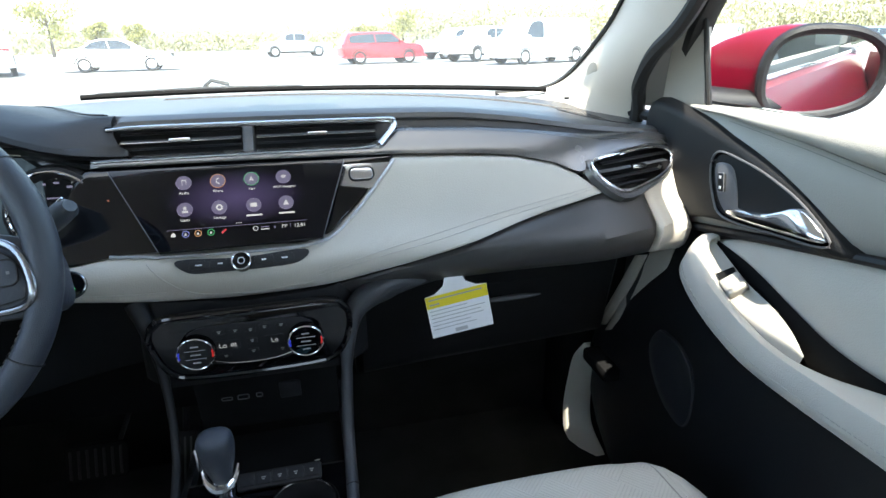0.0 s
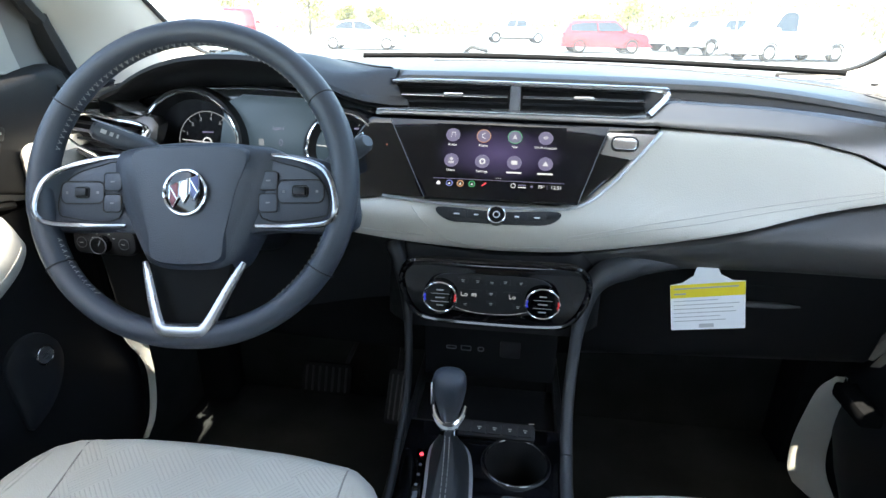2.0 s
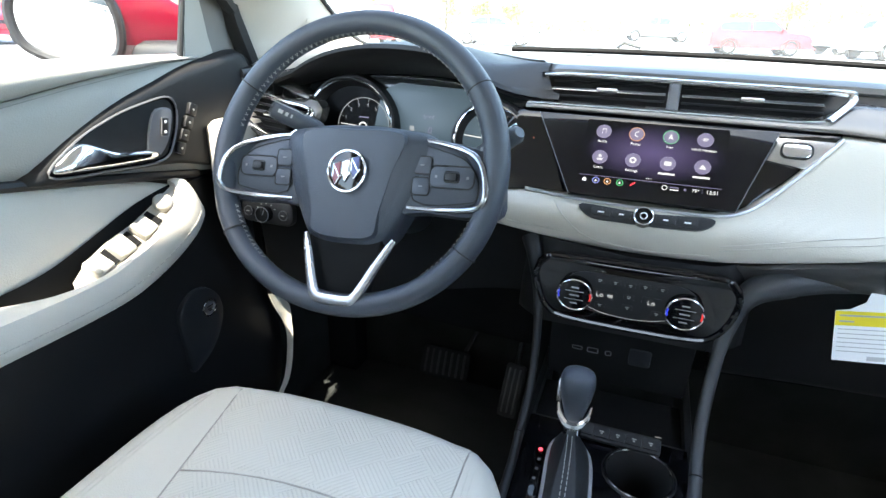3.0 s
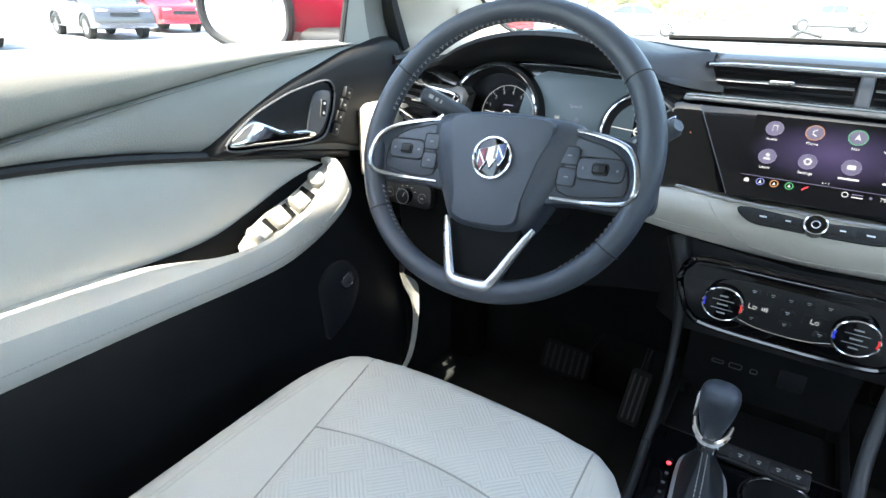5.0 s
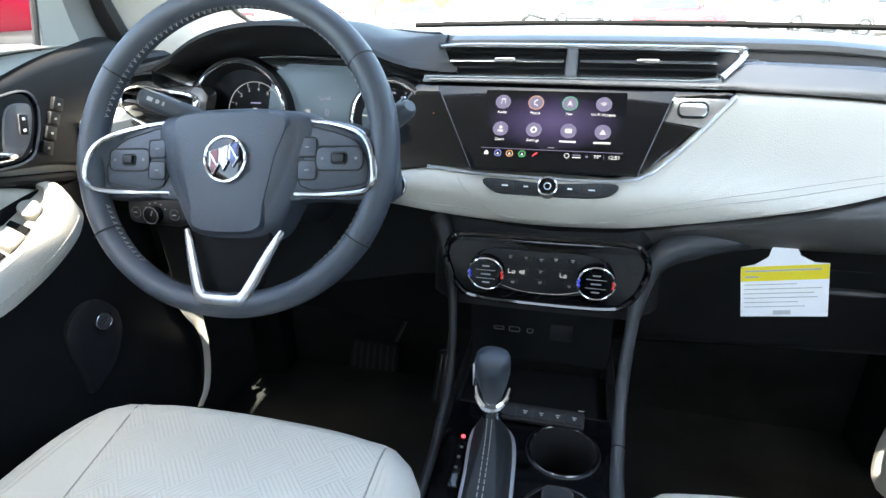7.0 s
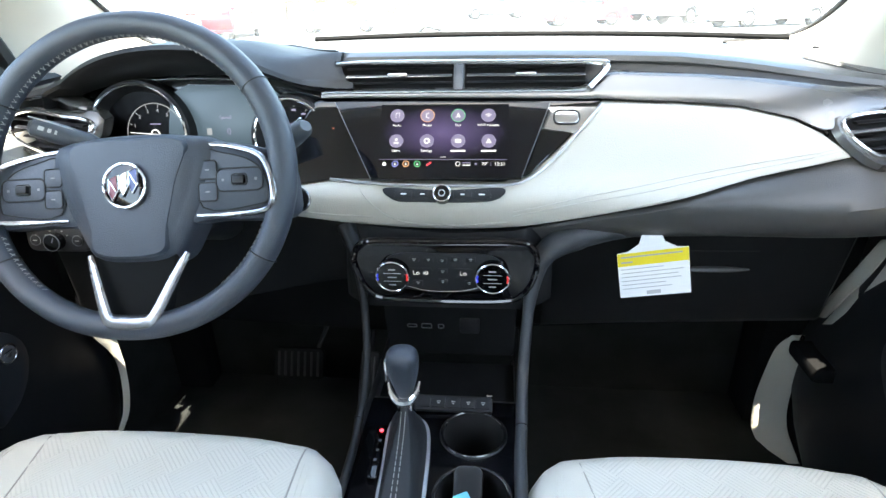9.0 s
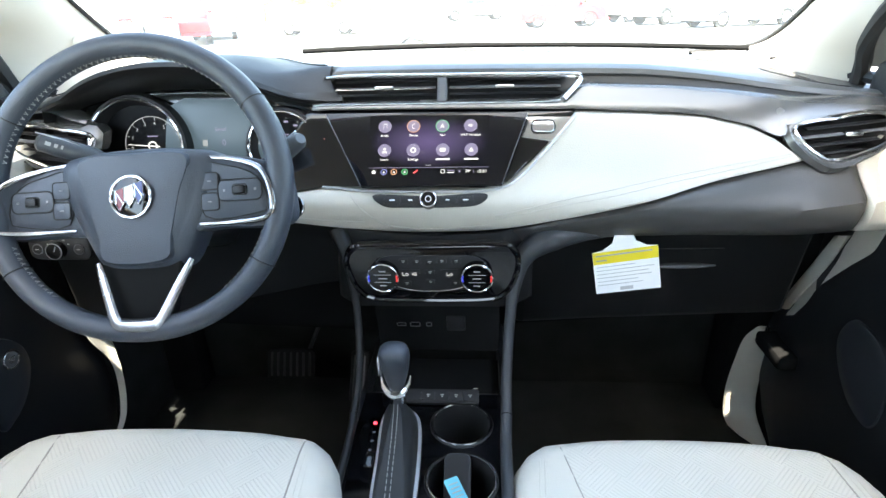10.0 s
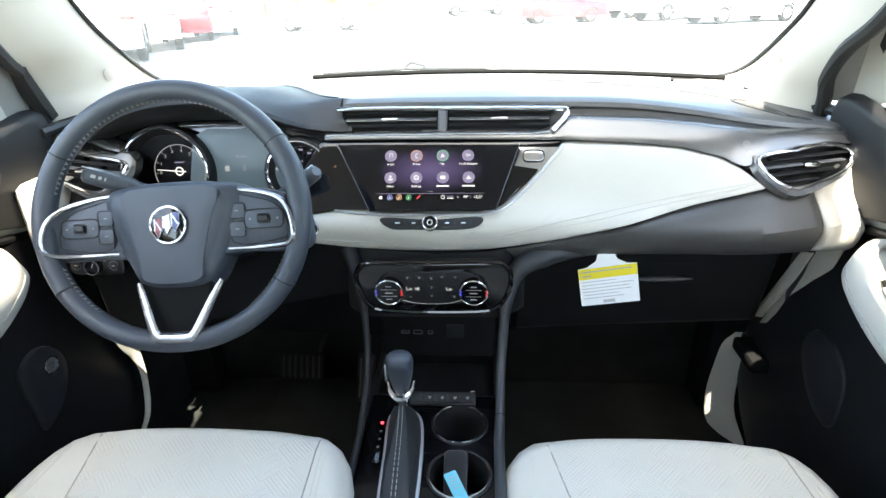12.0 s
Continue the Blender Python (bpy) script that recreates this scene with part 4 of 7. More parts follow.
hub = [(p.x * 1.10, p.y * 1.04) for p in spline([(-0.094, 0.046, 0), (-0.055, 0.058, 0), (0, 0.061, 0), (0.055, 0.058, 0), (0.096, 0.047, 0), (0.089, 0.0, 0), (0.066, -0.055, 0), (0.045, -0.086, 0), (0, -0.092, 0), (-0.045, -0.086, 0), (-0.066, -0.055, 0), (-0.089, 0.0, 0)], 5, True)]
hm = WM @ pose(0.002, -0.008, -0.03)
air = wpart("airbag_cover", dome(hub, ((1, 0), (1.0, 0.022), (0.985, 0.033), (0.93, 0.041), (0.80, 0.046), (0.74, 0.047), (0.70, 0.050), (0.5, 0.0515), (0.2, 0.052)), hm), M_LEATHER, "dark padded airbag cover")
panel_out = [(p.x * 1.06, p.y * 1.04) for p in spline([(-0.066, 0.048, 0), (0, 0.053, 0), (0.068, 0.048, 0), (0.058, 0.0, 0), (0.046, -0.05, 0), (0.040, -0.078, 0), (0, -0.084, 0), (-0.040, -0.078, 0), (-0.046, -0.05, 0), (-0.058, 0.0, 0)], 5, True)]
link("cover_panel", dome(panel_out, ((1.0, 0.030), (0.995, 0.0475), (0.96, 0.0515), (0.8, 0.053), (0.4, 0.0535)), hm), M_LEATHER, air, "raised middle panel of the cover")
bar("marking", 0.022, 0.0014, hm @ pose(0.0, -0.066, 0.0526), M_BLACK, air)
bar("marking", 0.008, 0.003, hm @ pose(-0.001, -0.059, 0.0528), M_BLACK, air)
EM = WM @ pose(0.003, -0.009, 0.0238)
em = wpart("badge", lathe([(0.0255, 0), (0.0255, 0.0025), (0.024, 0.003), (0, 0.003)], 40, None, EM), M_PIANO, "round chrome badge with three slanted shields")
link("ring", tube(circle(0.0258, 48, 0.003, EM), 0.0019, 8, True), M_RINGCH, em)
for k, (dx, dy, material) in enumerate(((-0.0125, -0.004, mat("dull_red", (0.25, 0.05, 0.06), 0.3)), (0.0, 0.0, M_RINGCH), (0.0125, 0.004, mat("dull_blue", (0.08, 0.1, 0.25), 0.3)))):
    o = [(-0.0052, 0.012), (0.0052, 0.0155), (0.0056, -0.002), (-0.001, -0.014), (-0.0056, -0.004)]
    sh = link("shield", plate(o, 0.002, 0.0006, EM @ pose(dx, dy, 0.003)), material, em)
    link("shield_rim", tube([EM @ Vector((dx + p[0], dy + p[1], 0.0052)) for p in o], 0.0008, 6, True), M_RINGCH, sh)
    link("shield_stripe", tube([EM @ Vector((dx - 0.004, dy + 0.009, 0.0055)), EM @ Vector((dx + 0.004, dy - 0.004, 0.0055))], 0.0008, 6), M_RINGCH, sh)
for sx in (-1, 1):
    o = [(sx * x, y) for x, y in [(0.055, 0.040), (0.10, 0.041), (0.155, 0.033), (0.190, 0.016), (0.200, -0.018), (0.192, -0.052), (0.11, -0.053), (0.055, -0.048)]]
    sp = wpart("spoke", dome([(p.x, p.y) for p in spline([(a, b, 0) for a, b in o], 4, True)], ((1, 0), (1, 0.020), (0.97, 0.027), (0.9, 0.029)), WM @ pose(0, 0, -0.020)), M_LEATHER, "spoke with buttons and chrome bezel")
    pts = spline([(sx * x * 0.975, y, 0.0095 + 0.022 * max(0, (x - 0.15) / 0.04)) for x, y in [(0.090, 0.038), (0.125, 0.034), (0.162, 0.023), (0.181, 0.006), (0.189, -0.018), (0.188, -0.036), (0.175, -0.045), (0.132, -0.047), (0.084, -0.047)]], 6)
    link("chrome_bezel", tube([WM @ p for p in pts], [0.0024 + 0.0015 * math.sin(math.pi * i / (len(pts) - 1)) for i in range(len(pts))], 8, False, 0.7, W_OUT), M_DULLCH, sp, "chrome spoke bezel")
    link("bezel_skirt", rings([[WM @ (p + Vector((0, 0, 0.0006))) for p in pts], [WM @ Vector((p.x * 0.965, -0.006 + (p.y + 0.006) * 0.93, 0.004 + 0.35 * p.z)) for p in pts], [WM @ Vector((p.x * 0.90, -0.006 + (p.y + 0.006) * 0.85, 0.007)) for p in pts]], False, False, False), M_LEATHER, sp)
    pod = link("button_pod", dome([(sx * p.x, p.y) for p in spline([(0.088, 0.026, 0), (0.12, 0.025, 0), (0.152, 0.014, 0), (0.168, -0.006, 0), (0.170, -0.028, 0), (0.158, -0.037, 0), (0.090, -0.038, 0)], 4, True)], ((1, 0), (1, 0.004), (0.96, 0.005)), WM @ pose(0, 0, 0.006)), M_LEATHER, sp)
    link("pod_joint", tube([WM @ Vector((sx * p.x, p.y, 0.0108)) for p in spline([(0.088, 0.026, 0), (0.12, 0.025, 0), (0.152, 0.014, 0), (0.168, -0.006, 0), (0.170, -0.028, 0), (0.158, -0.037, 0), (0.090, -0.038, 0)], 4, True)], 0.0009, 5, True), M_RUBBER, pod)
    B = WM @ pose(sx * 0.137, -0.007, 0.0105)
    cross = link("rocker", plate(rrect(0.056, 0.026, 0.008), 0.003, 0.001, B), M_LEATHER, pod)
    link("joint", tube([B @ Vector((*p, 0.0028)) for p in rrect(0.0565, 0.0265, 0.008)], 0.0010, 5, True), M_RUBBER, cross)
    link("joint", tube([B @ Vector((*p, 0.0034)) for p in rrect(0.018, 0.0125, 0.003)], 0.0011, 5, True), M_RUBBER, cross)
    link("roller", rbox(0.015, 0.010, 0.008, 0.002, 2, B @ pose(0, 0, 0.004)), M_BLACK, cross)
    for x in (-0.02, 0.02):
        bar("marking", 0.003, 0.003, B @ pose(x, 0, 0.0032), M_MARK, cross)
    for y in (0.019, -0.019):
        bar("marking", 0.004, 0.0012, B @ pose(0, y, -0.0005), M_MARK, pod)
    for y in (0.014, -0.012):
        kx = link("key", plate(rrect(0.022, 0.021, 0.004), 0.003, 0.001, WM @ pose(sx * 0.098, y - 0.008, 0.0105)), M_LEATHER, pod)
        link("joint", tube([WM @ pose(sx * 0.098, y - 0.008, 0.0130) @ Vector((*p, 0)) for p in rrect(0.0225, 0.0215, 0.004)], 0.0009, 5, True), M_RUBBER, kx)
        bar("marking", 0.005, 0.0016, WM @ pose(sx * 0.098, y - 0.008, 0.0137), M_MARK, kx)
vp = spline([(-0.050, -0.090, 0.008), (-0.040, -0.124, 0.011), (-0.029, -0.156, 0.015), (-0.022, -0.168, 0.017), (-0.010, -0.171, 0.017), (0.020, -0.171, 0.017), (0.031, -0.167, 0.017), (0.039, -0.154, 0.015), (0.055, -0.122, 0.011), (0.073, -0.090, 0.008)], 6)
k = len(vp)
lower = wpart("lower_spoke", dome([(-0.055, -0.07), (0.058, -0.07), (0.04, -0.155), (0.03, -0.17), (-0.026, -0.17), (-0.036, -0.155)], ((1, 0), (1, 0.012), (0.95, 0.014)), WM @ pose(0, 0, -0.006)), M_WELL, "dark lower spoke with chrome V trim")
link("chrome_v", tube([WM @ (p + Vector((0, 0, 0.010))) for p in vp], [0.0035 + 0.0055 * (1 - abs(2 * i / (k - 1) - 1)) ** 0.5 for i in range(k)], 8, False, 0.55, W_OUT), M_DULLCH, lower, "chrome V trim")
wpart("column_shroud", lathe([(0.055, 0), (0.06, 0.05), (0.06, 0.22), (0.0, 0.22)], 24, None, WM @ pose(0, -0.01, -0.29)), M_BLACK)


def stalk(sx, tip, root, name, label):
    st = thing(name, label, "stalk", root)
    t, r = Vector(tip), Vector(root)
    d = r - t
    pts = [t, t + d * 0.04, t + d * 0.2, t + d * 0.55, t + d * 0.62, t + d]
    ob = link("arm", tube(pts, [0.009, 0.0150, 0.0165, 0.0155, 0.012, 0.010], 12, False, 0.8), M_STALK, st)
    link("edge_line", tube([t + d * f + Vector((0, -0.004, 0.0135)) for f in (0.04, 0.2, 0.45)], 0.0013, 6), M_RINGCH, ob)
    anchored(ob, st)
    m = frame_on(t + d * 0.3 + Vector((0, -0.0156, 0.0078)), d * (-sx), (0, 0.45, 1))
    for x, w in ((-0.012, 0.008), (-0.003, 0.005), (0.004, 0.003)):
        bar("marking", w * 0.8, 0.005, m @ pose(x, 0, 0.0015), M_STITCH, ob)
    return st


stalk(-1, (-0.507, 0.825, 1.134), (-0.405, 0.868, 1.082), "indicator_stalk", "dark indicator stalk with white lamp symbols")
stalk(1, (-0.160, 0.85, 1.127), (-0.285, 0.90, 1.035), "wiper_stalk", "dark wiper stalk behind the steering wheel")

# ---------------------------------------------------------------- seats
def seat_z(x, y):
    """Height of the cushion's top over its footprint, centred on x = 0."""
    r = (abs(x / 0.250) ** 5 + abs((y - 0.46) / 0.282) ** 5) ** 0.2
    k = max(0.0, min(1.0, (abs(x) - 0.150) / 0.05))
    z = 0.738 + 0.010 * (1 - (x / 0.25) ** 2) + 0.010 * k * k * (3 - 2 * k) - 0.02 * max(0, 0.6 - y)
    e = max(0.0, (r - 0.86) / 0.14)
    return z - 0.050 * (1 - math.sqrt(max(0.0, 1 - min(1.0, e) ** 2)))


def make_seat(name):
    seat = thing(name, "front seat upholstered in cream leather with perforated centre", "car seat", (0, 0, 0), "front seats")
    n = 72
    foot = []
    for i in range(n):
        a = 2 * math.pi * i / n
        c, s = math.cos(a), math.sin(a)
        g = (abs(c) ** 5 + abs(s) ** 5) ** -0.2
        foot.append((0.250 * c * g, 0.282 * s * g))
    rows = []
    for r in (0.02, 0.2, 0.4, 0.55, 0.65, 0.72, 0.78, 0.83, 0.87, 0.9, 0.93, 0.955, 0.975, 0.99, 0.998):
        rows.append([Vector((x * r, 0.46 + y * r, seat_z(x * r, 0.46 + y * r))) for x, y in foot])
    rows.append([Vector((x * 1.0, 0.46 + y * 1.0, 0.66)) for x, y in foot])
    rows.append([Vector((x * 0.97, 0.46 + y * 0.97, 0.60)) for x, y in foot])
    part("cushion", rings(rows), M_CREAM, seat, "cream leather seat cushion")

    def panel_edge(u, y):
        k = max(0.0, min(1.0, (y - 0.40) / 0.32))
        return u * (0.104 + 0.066 * k if u < 0 else 0.196 - 0.014 * k)
    def centre(y0, y1, nx=24, ny=16):
        rows = []
        for j in range(ny + 1):
            v = j / ny
            row = []
            for i in range(nx + 1):
                u = -1 + 2 * i / nx
                ya, yb = y0(u), y1(u)
                y = ya + (yb - ya) * v
                x = panel_edge(u, y)
                e = min(1.0, min(i, nx - i, ) / 1.5, min(j, ny - j) / 1.5)
                row.append(Vector((x, y, seat_z(x, y) + 0.0005 + 0.0028 * math.sqrt(e))))
            rows.append(row)
        return rings(rows, False, False, False)
    part("centre_panel", centre(lambda u: 0.548 + 0.022 * (1 - u * u) + 0.012 * (u + 1) * 0.5, lambda u: 0.728 - 0.012 * u * u), M_PERF, seat, "perforated cream panel")
    part("centre_panel", centre(lambda u: 0.24, lambda u: 0.542 + 0.022 * (1 - u * u) + 0.012 * (u + 1) * 0.5), M_PERF, seat, "perforated cream panel")
    def seam(fn, nm="seam"):
        part(nm, tube([(x, y, seat_z(x, y) + 0.0004) for x, y in fn], 0.0012 if nm == "seam" else 0.0006, 5), M_SEAM if nm == "seam" else M_CREAM, seat)
    for sx in (-1, 1):
        seam([(panel_edge(sx * 1.006, y), y) for y in [0.25 + 0.0237 * i for i in range(21)]])
    seam([(-0.134 + 0.0324 * i, 0.545 + 0.022 * (1 - ((-1 + i * 0.2)) ** 2) + 0.012 * (i / 10)) for i in range(11)])
    for sx in (-1, 1):
        for d in (0.0, 0.007):
            seam([(sx * (0.190 + d + 0.012 * math.sin(0.3 + 2.6 * k / 12)), 0.30 + 0.031 * k) for k in range(13)], "stitch_line")
    rows = []
    for s, w in [(0, 0.22), (0.1, 0.24), (0.3, 0.245), (0.5, 0.23), (0.58, 0.17)]:
        c = Vector((0, 0.10 - 0.42 * s - 0.08, 0.70 + s))
        rows.append([c + Vector((w * math.copysign(abs(math.cos(a)) ** 0.5, math.cos(a)), 0.06 * math.copysign(abs(math.sin(a)) ** 0.6, math.sin(a)), 0)) for a in [2 * math.pi * k / 24 for k in range(24)]])
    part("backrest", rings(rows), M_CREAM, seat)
    part("seat_base", rbox(0.42, 0.46, 0.25, 0.03, 2, pose(0, 0.43, 0.485)), M_BLACK, seat)
    return seat


seat = make_seat("front_seat")
seat.location = (-0.345, 0, 0)
copy_thing(seat, pose(0.358, 0.040, -0.038))


# ---------------------------------------------------------------- doors
FIXED = ("window_frame", "mirror_sail", "sail_rear", "window_channel", "window_glass", "outer_skin", "belt_moulding", "speaker_pod", "pod_line")


def door_side(sx, name, label):
    d = thing(name, label, "car door", (sx * 0.75, 0.5, 0.6), "", "structure")
    flip = Matrix.Scale(-1, 4, (1, 0, 0)) if sx > 0 else Matrix()

    def dp(nm, bm, material, lab="", parent=None):
        if sx > 0:
            bmesh.ops.transform(bm, matrix=Matrix.Translation((0, 0, 0) if nm in FIXED else (-0.018, 0.036, 0)) @ flip, verts=bm.verts[:])
        ob = link(nm, bm, material, parent or d, lab)
        return ob if parent else anchored(ob, d)

    # modelled for the driver's side: the inside faces +x
    def slab(zt, zb, ya, yb, bulge, n=50, nz=8, base=-0.735, lean=0.0, fade=0.0):
        rows = []
        for i in range(n + 1):
            y = ya + (yb - ya) * i / n
            t, b = lerp_table(y, zt), lerp_table(y, zb)
            row = [Vector((base - 0.03, y, b))]
            bg = bulge * (min(1.0, (yb - y) / fade) ** 0.6 if fade else 1.0)
            for j in range(nz + 1):
                v = j / nz
                row.append(Vector((base + bg * math.sin(math.pi * v) ** 0.5 - lean * v, y, b + (t - b) * v)))
            row.append(Vector((base - 0.03, y, t)))
            rows.append(row)
        return rings(rows, True, False, True)

    crease = [(-0.3, 1.02), (0.43, 1.122), (0.56, 1.142), (0.71, 1.163), (0.85, 1.178), (0.95, 1.1815), (1.05, 1.182)]
    belt = [(-0.3, 1.205), (0.46, 1.199), (0.65, 1.193), (0.85, 1.190), (0.95, 1.186), (1.05, 1.183)]
    low = smooth_table([(-0.3, 1.100), (0.1, 1.096), (0.3, 1.091), (0.43, 1.083), (0.55, 1.066), (0.8, 1.020), (0.93, 0.995), (1.05, 0.975)])
    dp("sill_trim", slab(belt, [(y, min(z, lerp_table(y, belt) - 0.004)) for y, z in crease], -0.3, 0.965, 0.022, lean=0.004, fade=0.16), M_TAUPE, "taupe padded window sill")
    dp("upper_trim", slab([(y, z - (0.005 if y < 0 else 0.003 if y < 0.5 else 0.001)) for y, z in crease], [(y, min(z, lerp_table(y, crease) - 0.01)) for y, z in low], -0.3, 1.05, 0.016), M_TAUPE, "taupe padded upper trim")
    # Dark rod in place of the crease's soft shadow, tapering off ahead.
    dp("crease_shadow", tube([(-0.722, y, lerp_table(y, crease) - 0.003) for y in [-0.3 + 0.05 * i for i in range(24)]], [0.0032] * 11 + [0.0028, 0.0024, 0.002, 0.0016, 0.0012, 0.0009, 0.0006] + [0.0003] * 6, 6), M_SAIL)
    # Black rod drawn for the shadow line between upper trim and insert.
    dp("trim_shadow_band", tube([(-0.728, y, lerp_table(y, low) - 0.004) for y in [-0.3 + 0.05 * i for i in range(25)]], 0.007, 8), M_BLACK)
    dp("inner_panel", rbox(0.02, 1.34, 0.80, 0.004, 1, pose(-0.757, 0.375, 0.775)), M_BLACK)
    # black pad that carries the handle
    blob = spline([(0.616, 1.050, 0), (0.66, 1.088, 0), (0.74, 1.125, 0), (0.83, 1.152, 0), (0.93, 1.174, 0), (1.045, 1.180, 0), (1.045, 1.06, 0), (1.04, 0.985, 0), (0.95, 1.000, 0), (0.87, 1.022, 0), (0.80, 1.032, 0), (0.70, 1.042, 0)], 5, True)
    SIDE = Matrix(((0, 0, 1, -0.735), (1, 0, 0, 0), (0, 1, 0, 0), (0, 0, 0, 1)))
    dp("handle_pad", dome([(p.x, p.y) for p in blob], ((1.04, 0), (1.0, 0.016), (0.97, 0.021), (0.93, 0.0235), (0.85, 0.0245)), SIDE), M_SOFT, "soft black pad round the handle")
    cup = spline([(0.636, 1.058, 0), (0.68, 1.094, 0), (0.745, 1.118, 0), (0.80, 1.129, 0), (0.845, 1.132, 0), (0.858, 1.110, 0), (0.845, 1.068, 0), (0.815, 1.040, 0), (0.72, 1.046, 0)], 5, True)
    cupo = [(p.x, p.y) for p in cup]
    hp = dp("handle_cup", dome(cupo, ((1, 0.0), (1, 0.0255), (0.93, 0.0255), (0.86, 0.012), (0.8, 0.010)), SIDE), M_PIANO, "recessed handle cup with chrome outline")
    dp("cup_outline", tube([SIDE @ Vector((p[0], p[1], 0.0262)) for p in cupo], 0.0016, 6, True), M_GREY, "", hp)
    lev = [(p.x, p.y) for p in spline([(0.640, 1.063, 0), (0.660, 1.082, 0), (0.684, 1.092, 0), (0.705, 1.085, 0), (0.735, 1.072, 0), (0.79, 1.062, 0), (0.808, 1.052, 0), (0.79, 1.047, 0), (0.72, 1.052, 0), (0.665, 1.058, 0)], 5, True)]
    dp("door_handle", dome(lev, ((1, 0.020), (1, 0.030), (0.9, 0.036), (0.6, 0.040), (0.2, 0.041)), SIDE), M_CHROME, "chrome door handle", hp)
    lp = dp("lock_plate", dome([(p.x, p.y) for p in spline([(0.790, 1.056, 0), (0.810, 1.112, 0), (0.842, 1.116, 0), (0.846, 1.102, 0), (0.832, 1.068, 0), (0.81, 1.048, 0)], 4, True)], ((1, 0.01), (1, 0.026), (0.95, 0.0275)), SIDE), M_GREY, "grey lock plate with rocker", hp)
    dp("lock_rocker", rbox(0.006, 0.013, 0.028, 0.003, 2, pose(-0.7065, 0.826, 1.090, -12)), M_BLACK)
    dp("rocker_rim", tube([pose(-0.7040, 0.826, 1.090, -12) @ Vector((0, *p)) for p in rrect(0.013, 0.028, 0.003)], 0.0009, 5, True), M_GREY)
    for z in (1.083, 1.098):
        dp("marking", rbox(0.001, 0.004, 0.004, 0, 1, pose(-0.7030, 0.826 + (z - 1.09) * 0.2, z)), M_WHITE)
    if sx < 0:
        for k in range(4):
            key = dp("memory_key", rbox(0.008, 0.016, 0.0185, 0.0015, 2, pose(-0.7075, 0.852 + 0.012 * k, 1.052 + 0.0185 * k, -25)), M_BLACK, "black memory key")
            dp("marking", rbox(0.001, 0.0030, 0.003, 0, 1, pose(-0.7030, 0.852 + 0.012 * k, 1.052 + 0.0185 * k)), M_STITCH)
    # cream insert and armrest
    dp("insert", slab([(-0.3, 1.088), (0.1, 1.084), (0.3, 1.079), (0.43, 1.072), (0.55, 1.055), (0.70, 1.027), (0.80, 1.006), (0.85, 0.988)], [(-0.3, 0.88), (0.60, 0.90), (0.85, 0.95)], -0.3, 0.85, 0.010), M_CREAM, "cream leather insert")
    lower = spline([(-0.725, 0.866, 0.975), (-0.700, 0.862, 0.958), (-0.680, 0.850, 0.942), (-0.670, 0.826, 0.925), (-0.668, 0.785, 0.903), (-0.668, 0.735, 0.884), (-0.668, 0.68, 0.872), (-0.668, 0.60, 0.870), (-0.668, 0.45, 0.874), (-0.668, 0.2, 0.877), (-0.67, -0.3, 0.88)], 5)
    lip = spline([(-0.725, 0.852, 1.000), (-0.708, 0.850, 1.000), (-0.690, 0.840, 0.992), (-0.677, 0.817, 0.978), (-0.671, 0.775, 0.955), (-0.670, 0.72, 0.934), (-0.669, 0.66, 0.920), (-0.668, 0.59, 0.918), (-0.668, 0.45, 0.924), (-0.668, 0.2, 0.935), (-0.67, -0.3, 0.94)], 5)
    inner = spline([(-0.727, 0.834, 1.001), (-0.715, 0.830, 1.001), (-0.700, 0.822, 0.998), (-0.688, 0.802, 0.982), (-0.681, 0.765, 0.954), (-0.680, 0.71, 0.931), (-0.680, 0.65, 0.917), (-0.686, 0.585, 0.918), (-0.724, 0.45, 0.934), (-0.726, 0.2, 0.942), (-0.728, -0.3, 0.945)], 5)
    rows = []
    for p, q, e in zip(lower, lip, inner):
        m1, m2 = p.lerp(q, 0.33), p.lerp(q, 0.7)
        o = Vector((0.006 if p.x > -0.69 else 0.002, 0, 0))
        rows.append([Vector((-0.738, p.y, p.z + 0.004)), p - o, p, p + o * 0.8 + Vector((0, 0, 0.008)), m1 + o * 1.3, m2 + o * 1.2, q + o * 0.5, q.lerp(e, 0.35) + Vector((0, 0, 0.0025)), q.lerp(e, 0.7) + Vector((0, 0, 0.002)), e, e + Vector((-0.002, 0, -0.010)), Vector((-0.738, p.y, p.z + 0.012))])
    arm = dp("armrest", rings(rows), M_CREAM, "cream stitched armrest")
    # sloping switch plate behind the lip, black pull well beside it
    W = [(-0.716, 0.836, 0.9985), (-0.712, 0.818, 0.993), (-0.710, 0.80, 0.987), (-0.708, 0.77, 0.975), (-0.708, 0.735, 0.961), (-0.708, 0.69, 0.949), (-0.706, 0.655, 0.934), (-0.700, 0.625, 0.9165)]
    E = [(-0.702, 0.824, 0.994), (-0.695, 0.814, 0.988), (-0.690, 0.802, 0.978), (-0.684, 0.765, 0.950), (-0.682, 0.73, 0.934), (-0.682, 0.69, 0.9215), (-0.682, 0.65, 0.913), (-0.684, 0.615, 0.913)]
    ws, es = spline(W, 4), spline(E, 4)
    dp("switch_plate", rings([es, [a.lerp(b, 0.5) + Vector((0, 0, 0.001)) for a, b in zip(es, ws)], ws, [p + Vector((-0.001, 0, -0.010)) for p in ws]], False, False, False), M_SWITCH, "pale switch plate")
    V = spline([(x, y, z - 0.002) for x, y, z in W] + [(-0.688, 0.600, 0.912), (-0.690, 0.56, 0.916), (-0.704, 0.50, 0.922), (-0.718, 0.46, 0.928)], 4)
